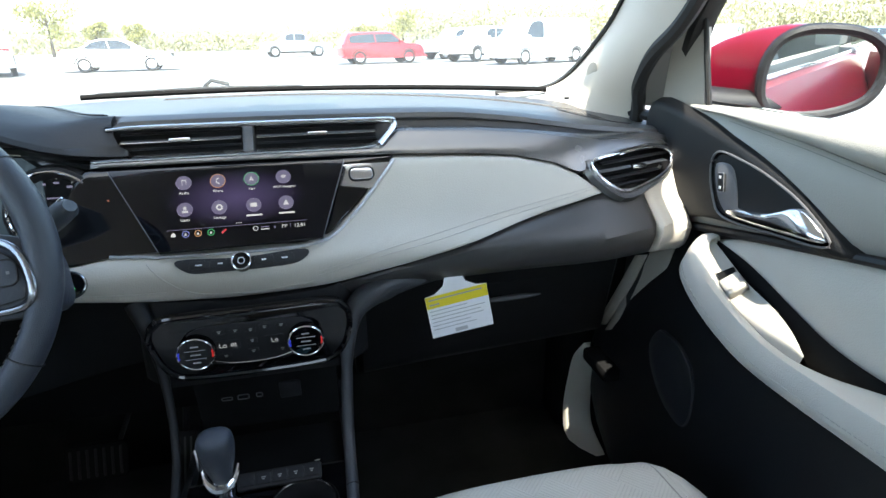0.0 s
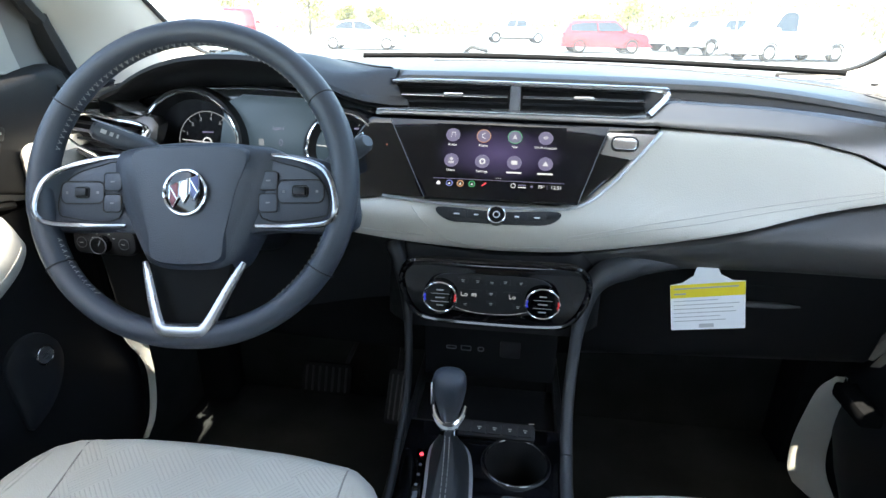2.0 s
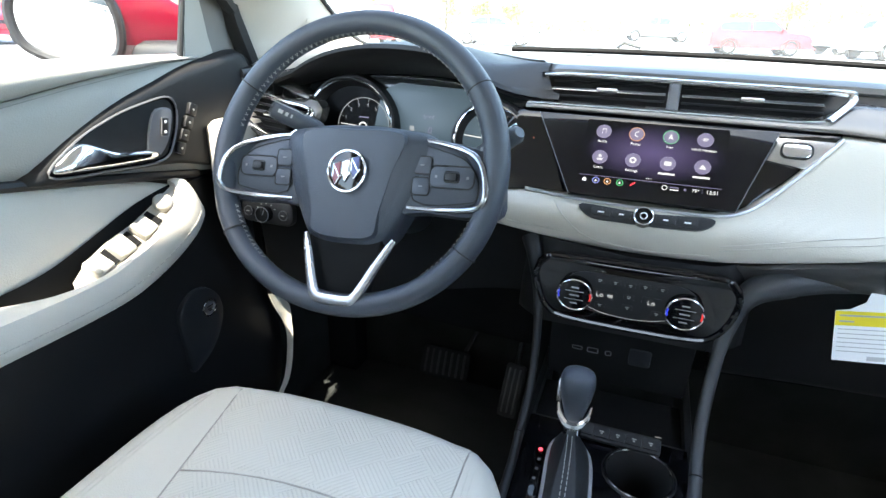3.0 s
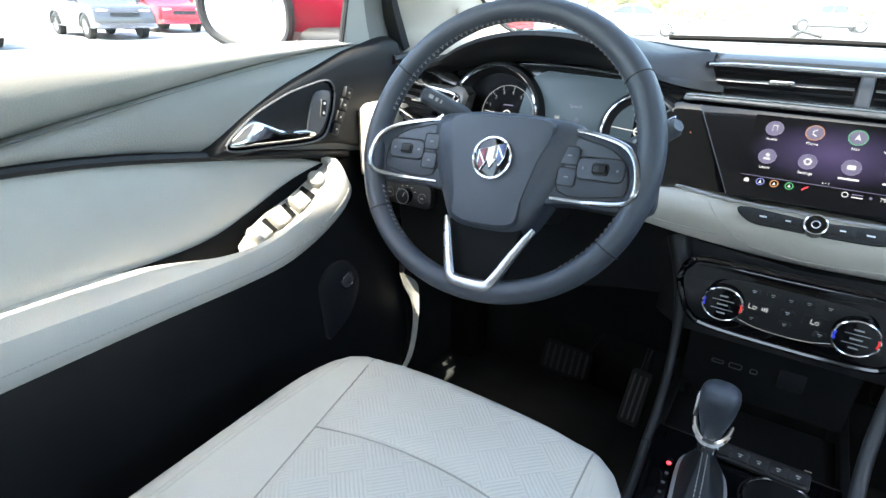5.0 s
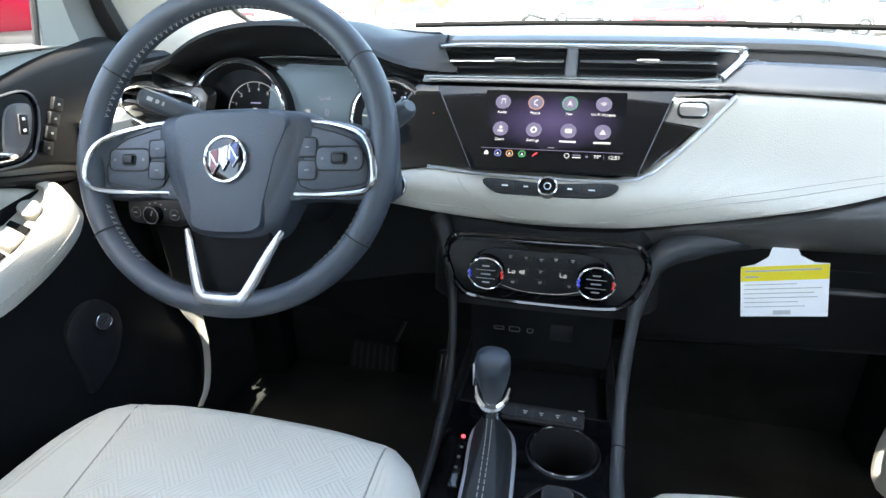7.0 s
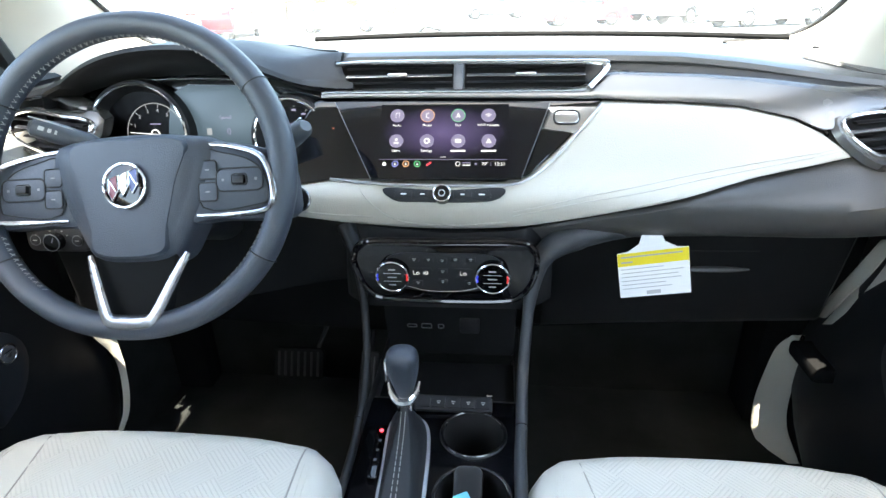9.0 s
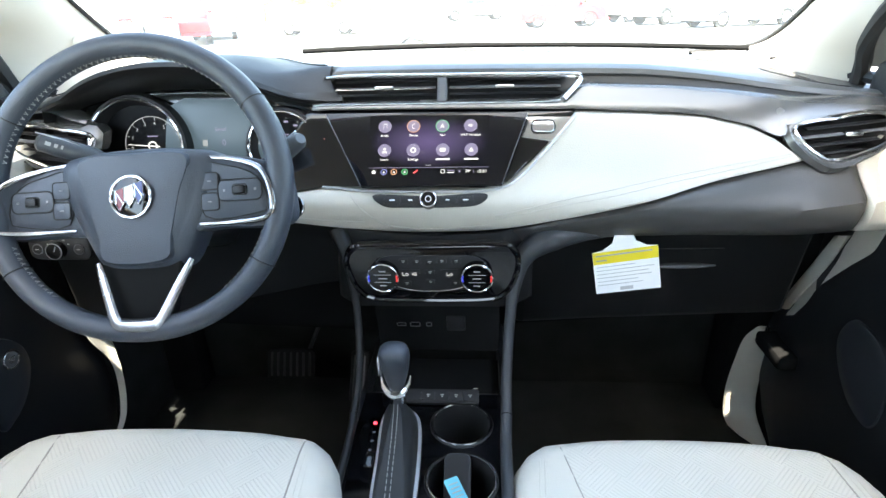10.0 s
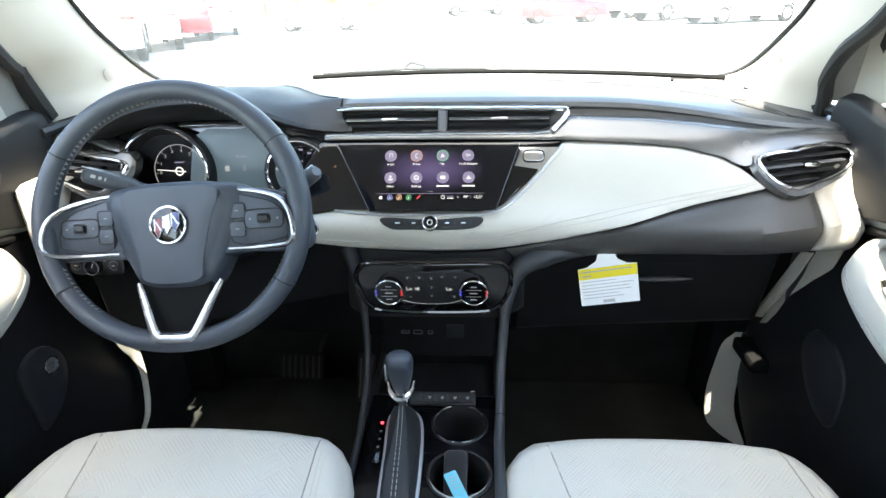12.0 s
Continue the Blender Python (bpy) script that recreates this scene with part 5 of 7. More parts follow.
    U = spline([(-0.7225, 0.846, 0.997), (-0.7225, 0.82, 0.994), (-0.7225, 0.80, 0.991), (-0.7225, 0.765, 0.984), (-0.7225, 0.73, 0.974), (-0.7225, 0.693, 0.961), (-0.7225, 0.66, 0.950), (-0.7225, 0.63, 0.9405), (-0.7225, 0.60, 0.934), (-0.7225, 0.56, 0.930), (-0.7225, 0.50, 0.930), (-0.7225, 0.455, 0.933)], 4)
    dn = Vector((0, 0, -0.055))
    dp("pull_well", rings([U, [p + dn for p in U], [p + dn for p in V], V], False, False, False), M_WELL, "black pull well beside the switches")

    def on_plate(y, up):
        """A pose on the switch plate: x ahead, z out of it."""
        e = [Vector([lerp_table(q, sorted((c[1], c[i]) for c in E)) for i in range(3)]) for q in (y - 0.012, y + 0.012)]
        w = [Vector([lerp_table(q, sorted((c[1], c[i]) for c in W)) for i in range(3)]) for q in (y - 0.012, y + 0.012)]
        c = (e[0] + e[1] + w[0] + w[1]) / 4
        return frame_on(c, (e[1] + w[1]) - (e[0] + w[0]), (w[0] + w[1]) - (e[0] + e[1])) @ pose(0, 0, up)

    for y in ((0.660, 0.700, 0.744) if sx < 0 else (0.752,)):
        sw = dp("window_switch", rbox(0.031, 0.030, 0.014, 0.004, 2, on_plate(y, 0.004)), M_SWITCH, "pale window switch")
        dp("switch_lip", rbox(0.010, 0.028, 0.010, 0.004, 2, on_plate(y - 0.010, 0.0105)), M_SWITCH, "", sw)
        dp("switch_slot", rbox(0.012, 0.026, 0.004, 0.001, 1, on_plate(y + 0.021, 0.001)), M_WELL, "", sw)
    if sx < 0:
        dp("mirror_dial", lathe([(0.014, 0), (0.014, 0.010), (0.012, 0.012), (0, 0.012)], 28, None, on_plate(0.791, 0.0)), M_SWITCH, "round mirror switch")
    st = []
    for k in range(12, len(lower) - 6):
        p, q = lower[k], lip[k]
        st.append(p.lerp(q, 0.40) + Vector((0.0083, 0, 0)))
    bm = bmesh.new()
    for p, q in zip(st, st[1:]):
        n = max(1, int((q - p).length / 0.006))
        for j in range(n):
            tube([p.lerp(q, j / n), p.lerp(q, (j + 0.7) / n)], 0.0007, 4, bm=bm)
    dp("stitch_line", bm, M_FAINT, "", arm)
    # lower trim with pocket and speaker pod
    lowt = [(-0.3, 0.885), (0.62, 0.885), (0.75, 0.905), (0.88, 0.985), (1.05, 0.98)]
    rows = []
    for i in range(46):
        y = -0.3 + 1.36 * i / 45
        t = lerp_table(y, lowt)
        row = [Vector((-0.77, y, 0.36))]
        for j in range(11):
            v = j / 10
            z = 0.36 + (t - 0.36) * v
            bulge = 0.016 * math.sin(math.pi * v) ** 0.5 + 0.035 * max(0, 0.45 - v) * (1 - max(0, (y - 0.75) / 0.31))
            wrap = 0.03 * max(0, (y - 1.0) / 0.06) ** 2
            row.append(Vector((-0.735 + bulge - wrap, y + (0.060 if sx > 0 else 0.0) * max(0, (y - 0.8) / 0.26) + (0.115 if sx > 0 else 0.055) * math.sin(math.pi * min(1, max(0, (0.75 - z) / 0.4))) * max(0, (y - 0.8) / 0.26), z)))
        row.append(Vector((-0.77, y, t)))
        rows.append(row)
    dp("lower_trim", rings(rows), M_BLACK, "black lower door trim")
    # a raised facet, round at the front, that runs out into a trailing edge
    if sx < 0:
        podo = [(0.797, 0.768), (0.826, 0.797), (0.864, 0.796), (0.893, 0.767), (0.899, 0.731), (0.885, 0.696), (0.860, 0.668), (0.831, 0.653), (0.806, 0.651), (0.800, 0.700)]
    else:
        podo = [(0.941, 0.789), (0.971, 0.781), (0.990, 0.742), (0.979, 0.704), (0.947, 0.666), (0.911, 0.644), (0.870, 0.641), (0.855, 0.680), (0.862, 0.745), (0.898, 0.781)]
    podo = [(p.x, p.y) for p in spline([(*p, 0) for p in podo], 5, True)]
    lift = 0.016 if sx > 0 else 0.0
    pod = dp("speaker_pod", dome(podo, ((1, 0), (1, 0.018 + lift), (0.985, 0.0215 + lift), (0.95, 0.023 + lift), (0.6, 0.0245 + lift), (0.2, 0.025 + lift)), SIDE), M_POD, "dark speaker pod")
    # On the passenger's side this grey rod imitates the pod's edge highlight.
    dp("pod_line", tube([SIDE @ Vector((p[0], p[1], 0.0185 + lift)) for p in podo[20:40]], 0.0014, 6), M_RAIL if sx > 0 else M_BLACK, "", pod)
    if sx < 0:
        R = SIDE @ pose(0.862, 0.757, 0.0265)
        dp("speaker_ring", tube(circle(0.0155, 32, 0, R), 0.0018, 6, True), M_CHROME, "chrome speaker ring", pod)
        dp("speaker_badge", lathe([(0.0145, -0.004), (0.0145, 0.0), (0, 0.001)], 28, None, R), M_GREY, "", pod)
        for w, y in ((0.016, 0.004), (0.012, -0.001), (0.008, -0.005)):
            dp("badge_bar", rbox(0.0006, w, 0.0018, 0, 1, R @ pose(0, y, 0.0012, 0, 90, 90)), M_RINGCH, "", pod)
    # frame of the window: sail piece at the front, rail above
    sy = 0.036 if sx > 0 else -0.030
    fr = spline([(-0.744, 1.085, 1.17), (-0.733, 1.035, 1.25), (-0.717, 0.985, 1.33), (-0.694, 0.87, 1.44), (-0.650, 0.72, 1.52), (-0.610, 0.5, 1.565), (-0.600, -0.3, 1.575)], 6)
    dp("window_frame", tube(fr, [0.022 - 0.008 * i / (len(fr) - 1) for i in range(len(fr))], 8, False, 0.8), M_RUBBER, "black window frame")
    if sx < 0:
        front = [(-0.747, 1.064, 1.176), (-0.745, 1.055, 1.215), (-0.732, 1.036, 1.250), (-0.712, 0.985, 1.290), (-0.700, 0.935, 1.335)]
        mid = [(-0.737, 0.988, 1.182), (-0.734, 0.976, 1.215), (-0.728, 0.964, 1.250), (-0.719, 0.945, 1.295), (-0.706, 0.930, 1.337)]
    else:
        front = [(-0.702, 1.112, 1.172), (-0.686, 1.090, 1.214), (-0.676, 1.045, 1.262), (-0.678, 1.005, 1.300), (-0.684, 0.975, 1.337)]
        mid = [(-0.715, 1.072, 1.174), (-0.712, 1.064, 1.215), (-0.706, 1.050, 1.265), (-0.698, 1.030, 1.303), (-0.690, 0.995, 1.339)]
    rear = [(-0.731 + 0.018 * v / 4, 0.945 + sy + 0.007 * v / 4, 1.181 + 0.157 * v / 4) for v in range(5)]
    # The sail is dark grey ahead of its mid line and taupe behind.
    dp("mirror_sail", rings([[Vector(p) for p in front], [Vector(p) for p in mid]], False, False, False), M_SAIL, "dark grey front part of the mirror sail")
    dp("sail_rear", rings([[Vector(p) for p in mid], [Vector(p) for p in rear], [Vector(p) + Vector((-0.011, 0.001, 0)) for p in rear]], False, False, False), M_TAUPE, "taupe rear part of the mirror sail")
    dp("window_channel", tube([(-0.735, 0.937 + sy, 1.18), (-0.722, 0.944 + sy, 1.26), (-0.708, 0.948 + sy, 1.34), (-0.69, 0.90 + sy, 1.46)], 0.005, 8), M_RUBBER)
    gl = dp("window_glass", rings([[Vector((-0.755 + 0.08 * v + 0.07 * v * v * (1 - u) + 0.004 * u, -0.3 + (1.24 + sy) * u - 0.12 * max(0, v - 0.5) * u, 1.185 + (0.36 + 0.02 * (1 - u)) * v)) for u in (0, 0.25, 0.5, 0.75, 1)] for v in (0, 0.33, 0.66, 1)], False, False, False), M_GLASS, "clear side window")
    gl.modifiers.new("thickness", "SOLIDIFY").thickness = 0.003
    gl.visible_shadow = False
    # outer skin
    skin = []
    for y in (-0.3, 0.2, 0.7, 1.05):
        skin.append([Vector((x, y, z)) for x, z in ((-0.775, 1.178), (-0.80, 1.17), (-0.865, 1.05), (-0.89, 0.85), (-0.88, 0.6), (-0.85, 0.4), (-0.80, 0.36))])
    dp("outer_skin", rings(skin, False, False, False), M_RED, "red painted outer panel")
    dp("belt_moulding", tube([(-0.775, y, 1.182) for y in (-0.3, 0.3, 1.05)], 0.007, 6), M_CHROME, "chrome belt moulding")
    return d


door_side(-1, "door_1", "closed driver's door with cream and taupe trim, chrome handle")
door_side(1, "door_2", "closed passenger's door with cream and taupe trim, chrome handle")


# ---------------------------------------------------------------- console
con = thing("centre_console", "black centre console with two cup holders", "console", (0, 0.7, 0.4))


def cpart(name, bm, material, label="", parent=None):
    ob = link(name, bm, material, parent or con, label)
    return ob if parent else anchored(ob, con)


CUPS = ((0.049, 0.800, 0.043), (0.052, 0.690, 0.045))


def con_z(y):
    return 0.692 + 0.01 * max(0, y - 0.7)


def console_top():
    bm = bmesh.new()
    nx, ny = 48, 90
    xs = [-0.112 + 0.224 * i / nx for i in range(nx + 1)]
    ys = [0.30 + 0.57 * j / ny for j in range(ny + 1)]
    vs = [[bm.verts.new((x, y, con_z(y))) for x in xs] for y in ys]
    for j in range(ny):
        for i in range(nx):
            cx, cy = (xs[i] + xs[i + 1]) / 2, (ys[j] + ys[j + 1]) / 2
            if all(math.hypot(cx - a, cy - b) > r + 0.002 for a, b, r in CUPS):
                bm.faces.new((vs[j][i], vs[j][i + 1], vs[j + 1][i + 1], vs[j + 1][i]))
    return bm


cpart("top_plate", console_top(), M_PIANO, "gloss black console top")
for sx in (-1, 1):
    cpart("side_wall", rbox(0.012, 0.95, 0.34, 0.004, 2, pose(sx * 0.116, 0.62, 0.522)), M_BLACK)
cpart("front_wall", rbox(0.23, 0.012, 0.32, 0.003, 2, pose(0, 0.874, 0.53)), M_BLACK)
cpart("tray_floor", rbox(0.22, 0.13, 0.01, 0.003, 2, pose(0, 0.935, 0.668)), M_WELL, "rubber tray floor")
for cx, cy, r in CUPS:
    w = cpart("cup_holder", rings([circle(rr, 44, z, Matrix.Translation((cx, cy, 0))) for rr, z in ((r + 0.006, 0.6935), (r + 0.002, 0.6955), (r, 0.692), (r - 0.003, 0.62), (r - 0.004, 0.615), (0.001, 0.615))], True, False, False), M_BLACK, "round cup holder with chrome rim")
    link("chrome_rim", tube(circle(r + 0.002, 48, 0.6955, Matrix.Translation((cx, cy, 0))), 0.0019, 6, True), M_CHROME, w)
for sx in (-1, 1):
    up_x = (0.190, 0.148, 0.131, 0.123, 0.119) if sx > 0 else (0.150, 0.138, 0.126, 0.119, 0.117)
    head = [(0.310, 0.962, 0.950), (0.240, 0.952, 0.949)] if sx > 0 else []
    rl = spline(head + [(sx * up_x[0], 0.945 if sx > 0 else 0.950, 0.943 if sx > 0 else 0.955), (sx * up_x[1], 0.932, 0.920 if sx > 0 else 0.925), (sx * up_x[2], 0.915, 0.875), (sx * up_x[3], 0.89, 0.80), (sx * up_x[4], 0.855, 0.745), (sx * 0.117, 0.80, 0.712), (sx * 0.114, 0.70, 0.700), (sx * 0.114, 0.3, 0.695)], 8)
    sr = cpart("side_rail", tube(rl, [(0.022 - 0.0135 * min(1, max(0, i - 8 * len(head)) / 20)) * (min(1, 0.3 + i / 22) if sx > 0 else 0.72) for i in range(len(rl))], 12, False, 1.0, (1, 0, 0)), M_RAIL if sx > 0 else M_BLACK, "curved charcoal rail")
    i = 40 + 8 * len(head)
    dv = (rl[i + 1] - rl[i - 1]).normalized()
    a = dv.cross(Vector((1, 0, 0))).normalized()
    link("joint", tube([rl[i] + (Vector((1, 0, 0)) * math.cos(t) + a * math.sin(t)) * (0.0088 if sx > 0 else 0.0066) for t in [2 * math.pi * q / 20 for q in range(20)]], 0.0009, 5, True), M_BLACK, sr)
# fascia under the climate panel with the sockets
us = cpart("socket_panel", rbox(0.225, 0.012, 0.15, 0.006, 2, pose(0, 1.0, 0.76, 8)), M_WELL, "black socket panel")
for x, w, h in ((-0.065, 0.016, 0.006), (-0.040, 0.017, 0.009), (-0.015, 0.009, 0.008)):
    so = link("socket", tube([pose(x, 0.9925, 0.752, 98, 0, 0) @ Vector((*p, 0)) for p in rrect(w, h, 0.002)], 0.0008, 5, True), M_GREY, us)
link("socket_lid", plate(rrect(0.034, 0.033, 0.004), 0.003, 0.001, pose(0.034, 0.9935, 0.755, 98)), M_DARK, us)
# key row in front of the cups
KR = pose(0.0165, 0.851, 0.7045, 22, 0, 0)
kr = cpart("console_keypad", plate(rrect(0.118, 0.026, 0.005), 0.006, 0.002, KR @ pose(0, 0, -0.004)), M_BLACK, "row of black console keys")
for k in range(5):
    kk = link("key", plate(rrect(0.0205, 0.017, 0.002), 0.002, 0.0007, KR @ pose(-0.045 + 0.0225 * k, 0, 0.002)), M_DARK, kr)
    if k:
        bar("marking", 0.006, 0.0012, KR @ pose(-0.045 + 0.0225 * k, 0.001, 0.0043), M_STITCH, kk)
        bar("marking", 0.003, 0.0016, KR @ pose(-0.045 + 0.0225 * k, -0.002, 0.0043), M_STITCH, kk)
# Chrome stub imitates a small highlight at the row's right end.
link("key_glint", tube([KR @ Vector((x, 0.0135, 0.003)) for x in (0.050, 0.054, 0.058)], 0.001, 5), M_CHROME, kr)

# ---- gear lever
shift = thing("gear_lever", "gear lever with dark leather knob and stitched boot", "gear lever", (-0.045, 0.79, 0.69))


def spart(name, bm, material, label="", parent=None):
    ob = link(name, bm, material, parent or shift, label)
    return ob if parent else anchored(ob, shift)


bez = [(-0.040 + (p.x + 0.040) * 0.86, p.y) for p in spline([(-0.074, 0.806, 0), (-0.045, 0.820, 0), (-0.016, 0.800, 0), (-0.006, 0.729, 0), (-0.004, 0.62, 0), (-0.012, 0.575, 0), (-0.055, 0.575, 0), (-0.064, 0.62, 0), (-0.070, 0.715, 0)], 5, True)]
spart("bezel", tube([(x, y, 0.701) for x, y in bez], 0.0042, 8, True, 0.8), M_EDGE, "chrome bezel round the boot")
rows = []
for s, z, k in ((1.0, 0.697, 0), (0.97, 0.708, 0.02), (0.86, 0.722, 0.1), (0.66, 0.733, 0.35), (0.42, 0.741, 0.7), (0.24, 0.750, 0.95), (0.22, 0.758, 1.0)):
    cx, cy = -0.038, 0.70
    tx, ty = -0.045, 0.789
    rows.append([Vector((cx + (x - cx) * s + (tx - cx) * k, cy + (y - cy) * s * (1 - 0.45 * k) + (ty - cy) * k, z)) for x, y in bez])
boot = spart("boot", rings(rows), M_BOOT, "leather boot with double stitching")
for dx in (-0.003, 0.003):
    pts = spline([(-0.045 + dx, 0.770, 0.753), (-0.043 + dx, 0.745, 0.7475), (-0.041 + dx, 0.71, 0.7415), (-0.039 + dx, 0.66, 0.7345), (-0.037 + dx, 0.604, 0.7235)], 6)
    bm = bmesh.new()
    for a, b in list(zip(pts, pts[1:])):
        tube([a + Vector((0, 0, 0.001)), a * 0.35 + b * 0.65 + Vector((0, 0, 0.001))], 0.0006, 4, bm=bm)
    link("stitching", bm, M_STITCH, boot)
kp = [(0.0, 0.0, 0.0), (0.0, 0.0, 0.010), (0, -0.001, 0.024), (0, -0.002, 0.038), (0, -0.004, 0.058), (0, -0.006, 0.074), (0, -0.006, 0.085), (0, -0.006, 0.090)]
rr = [0.010, 0.011, 0.014, 0.0175, 0.0212, 0.0222, 0.0195, 0.010]
base = Vector((-0.045, 0.790, 0.757))
sm = spline(kp, 4)
rads = [p.x for p in spline([(r, 0, 0) for r in rr], 4)]
rows = []
for p, r in zip(sm, rads):
    rows.append([base + p + Vector((r * math.copysign(abs(math.cos(a)) ** 0.85, math.cos(a)), 0.92 * r * math.copysign(abs(math.sin(a)) ** 0.85, math.sin(a)), 0)) for a in [2 * math.pi * q / 24 for q in range(24)]])
kb = spart("knob", rings(rows), M_LEATHER, "dark leather knob with chrome collar")
col = spline([(-0.0215, 0, 0.034), (-0.0175, -0.010, 0.022), (-0.009, -0.0155, 0.012), (0, -0.017, 0.010), (0.009, -0.0155, 0.012), (0.0175, -0.010, 0.022), (0.0215, 0, 0.034)], 5)
link("collar", tube([base + p for p in col], [0.0022 + 0.0035 * math.sin(math.pi * i / (len(col) - 1)) for i in range(len(col))], 8), M_CHROME, kb, "chrome collar")
link("neck", lathe([(0.0125, -0.012), (0.0135, 0.0), (0.0145, 0.014), (0.012, 0.016)], 24, None, Matrix.Translation(base + Vector((0, -0.001, 0)))), M_CHROME, kb)
link("release_button", rbox(0.006, 0.012, 0.036, 0.0025, 2, Matrix.Translation(base + Vector((-0.0215, -0.006, 0.056)))), M_CHROME, kb, "chrome release button")
ind = spart("position_strip", rbox(0.014, 0.10, 0.006, 0.002, 2, pose(-0.082, 0.755, 0.696, 0, 0, 3)), M_PIANO, "gear position strip with red light")
link("lamp", lathe([(0.003, 0), (0.003, 0.002), (0, 0.003)], 16, None, pose(-0.083, 0.792, 0.698)), glow("red_lamp", (1.0, 0.05, 0.08), 0.35), ind, "lit red lamp")
for k in range(3):
    bar("marking", 0.004, 0.004, pose(-0.0815, 0.772 - 0.018 * k, 0.6995), M_GREY, ind)

# ---- loose things
tag = thing("hanging_tag", "white paper tag with yellow header hanging from the glovebox", "tag", (0.305, 0.94, 0.90))
TG = frame_on((0.308, 0.935, 0.893), (1, -0.03, 0.165), (-0.165, 0.10, 1))
o = [(-0.050, -0.036), (0.050, -0.038), (0.050, 0.034), (0.034, 0.036), (0.018, 0.046), (0.0125, 0.062), (0.011, 0.078), (-0.013, 0.078), (-0.0125, 0.062), (-0.018, 0.046), (-0.034, 0.036), (-0.050, 0.034)]
M_PAPER = mat("white_card", (0.8, 0.8, 0.8), 0.6, grain=0.1, scale=300, stain=0.04)
card = anchored(link("card", plate(o, 0.0006, 0, TG), M_PAPER, tag), tag)
bar("yellow_header", 0.0995, 0.020, TG @ pose(0, 0.0235, 0.0006), mat("yellow_print", (0.75, 0.60, 0.02), 0.55), card, 0.0004)
M_PRINT = mat("grey_print", (0.36, 0.36, 0.35), 0.7)
bar("print_line", 0.086, 0.0024, TG @ pose(-0.002, 0.0275, 0.0010), M_PRINT, card, 0.0002)
bar("print_line", 0.016, 0.0024, TG @ pose(-0.037, 0.0195, 0.0010), M_PRINT, card, 0.0002)
for k, w in enumerate((0.060, 0.088, 0.080, 0.084, 0.062, 0.070)):
    bar("print_line", w, 0.0010, TG @ pose(-0.046 + w / 2, 0.0085 - 0.0062 * k, 0.0008), M_PRINT, card, 0.0002)
bar("print_block", 0.020, 0.006, TG @ pose(-0.002, -0.031, 0.0008), mat("pale_print", (0.45, 0.45, 0.45), 0.7), card, 0.0002)

fob = thing("key_fob", "black key fob with a blue tag lying in the cup holder", "key", (0.052, 0.69, 0.62))
anchored(link("case", plate(rrect(0.038, 0.085, 0.010), 0.014, 0.004, pose(0.046, 0.700, 0.672, 38, 0, 0)), M_BLACK, fob, "black plastic key case"), fob)
bt = anchored(link("paper_tag", plate(rrect(0.020, 0.055, 0.002), 0.0012, 0, pose(0.050, 0.655, 0.702, 14, 0, 28)), mat("blue_card", (0.12, 0.50, 0.62), 0.5, stain=0.1), fob, "pale blue paper tag"), fob)
for k in range(4):
    bar("print_line", 0.013, 0.0015, pose(0.050, 0.655, 0.7035, 14, 0, 28) @ pose(0, 0.018 - 0.006 * k, 0.001), M_PRINT, bt, 0.0004)

ped = thing("brake_pedal", "wide ribbed rubber brake pedal", "pedal", (-0.365, 1.2, 0.5))
pm = pose(-0.365, 1.20, 0.512, 65)
anchored(link("pad", plate(rrect(0.115, 0.07, 0.012), 0.014, 0.004, pm), M_WELL, ped), ped)
for k in range(7):
    anchored(link("rib", rbox(0.005, 0.055, 0.003, 0.001, 1, pm @ pose(-0.045 + 0.015 * k, 0, 0.015)), M_RUBBER, ped), ped)
anchored(link("arm", tube([(-0.33, 1.21, 0.53), (-0.30, 1.24, 0.60), (-0.29, 1.28, 0.75)], 0.006, 8, False, 0.6), M_BLACK, ped), ped)
gas = thing("accelerator_pedal", "narrow ribbed accelerator pedal", "pedal", (-0.206, 1.2, 0.48))
gm = pose(-0.206, 1.20, 0.478, 62, 0, -6)
anchored(link("pad", plate(rrect(0.045, 0.12, 0.008), 0.012, 0.004, gm), M_RUBBER, gas), gas)
for k in range(3):
    anchored(link("rib", rbox(0.004, 0.10, 0.003, 0.001, 1, gm @ pose(-0.012 + 0.012 * k, 0, 0.0132)), M_GREY, gas), gas)
anchored(link("arm", tube([(-0.206, 1.21, 0.50), (-0.2, 1.27, 0.60), (-0.2, 1.34, 0.66)], 0.007, 8), M_BLACK, gas), gas)

# ---------------------------------------------------------------- shell of the car
def slabbox(name, x0, x1, y0, y1, z0, z1, material, label, category="structure", bevel=0.01):
    ob = link(name, rbox(x1 - x0, y1 - y0, z1 - z0, bevel, 2, pose((x0 + x1) / 2, (y0 + y1) / 2, (z0 + z1) / 2)), material, None, label)
    return tagged(ob, "", category, "", "structure")


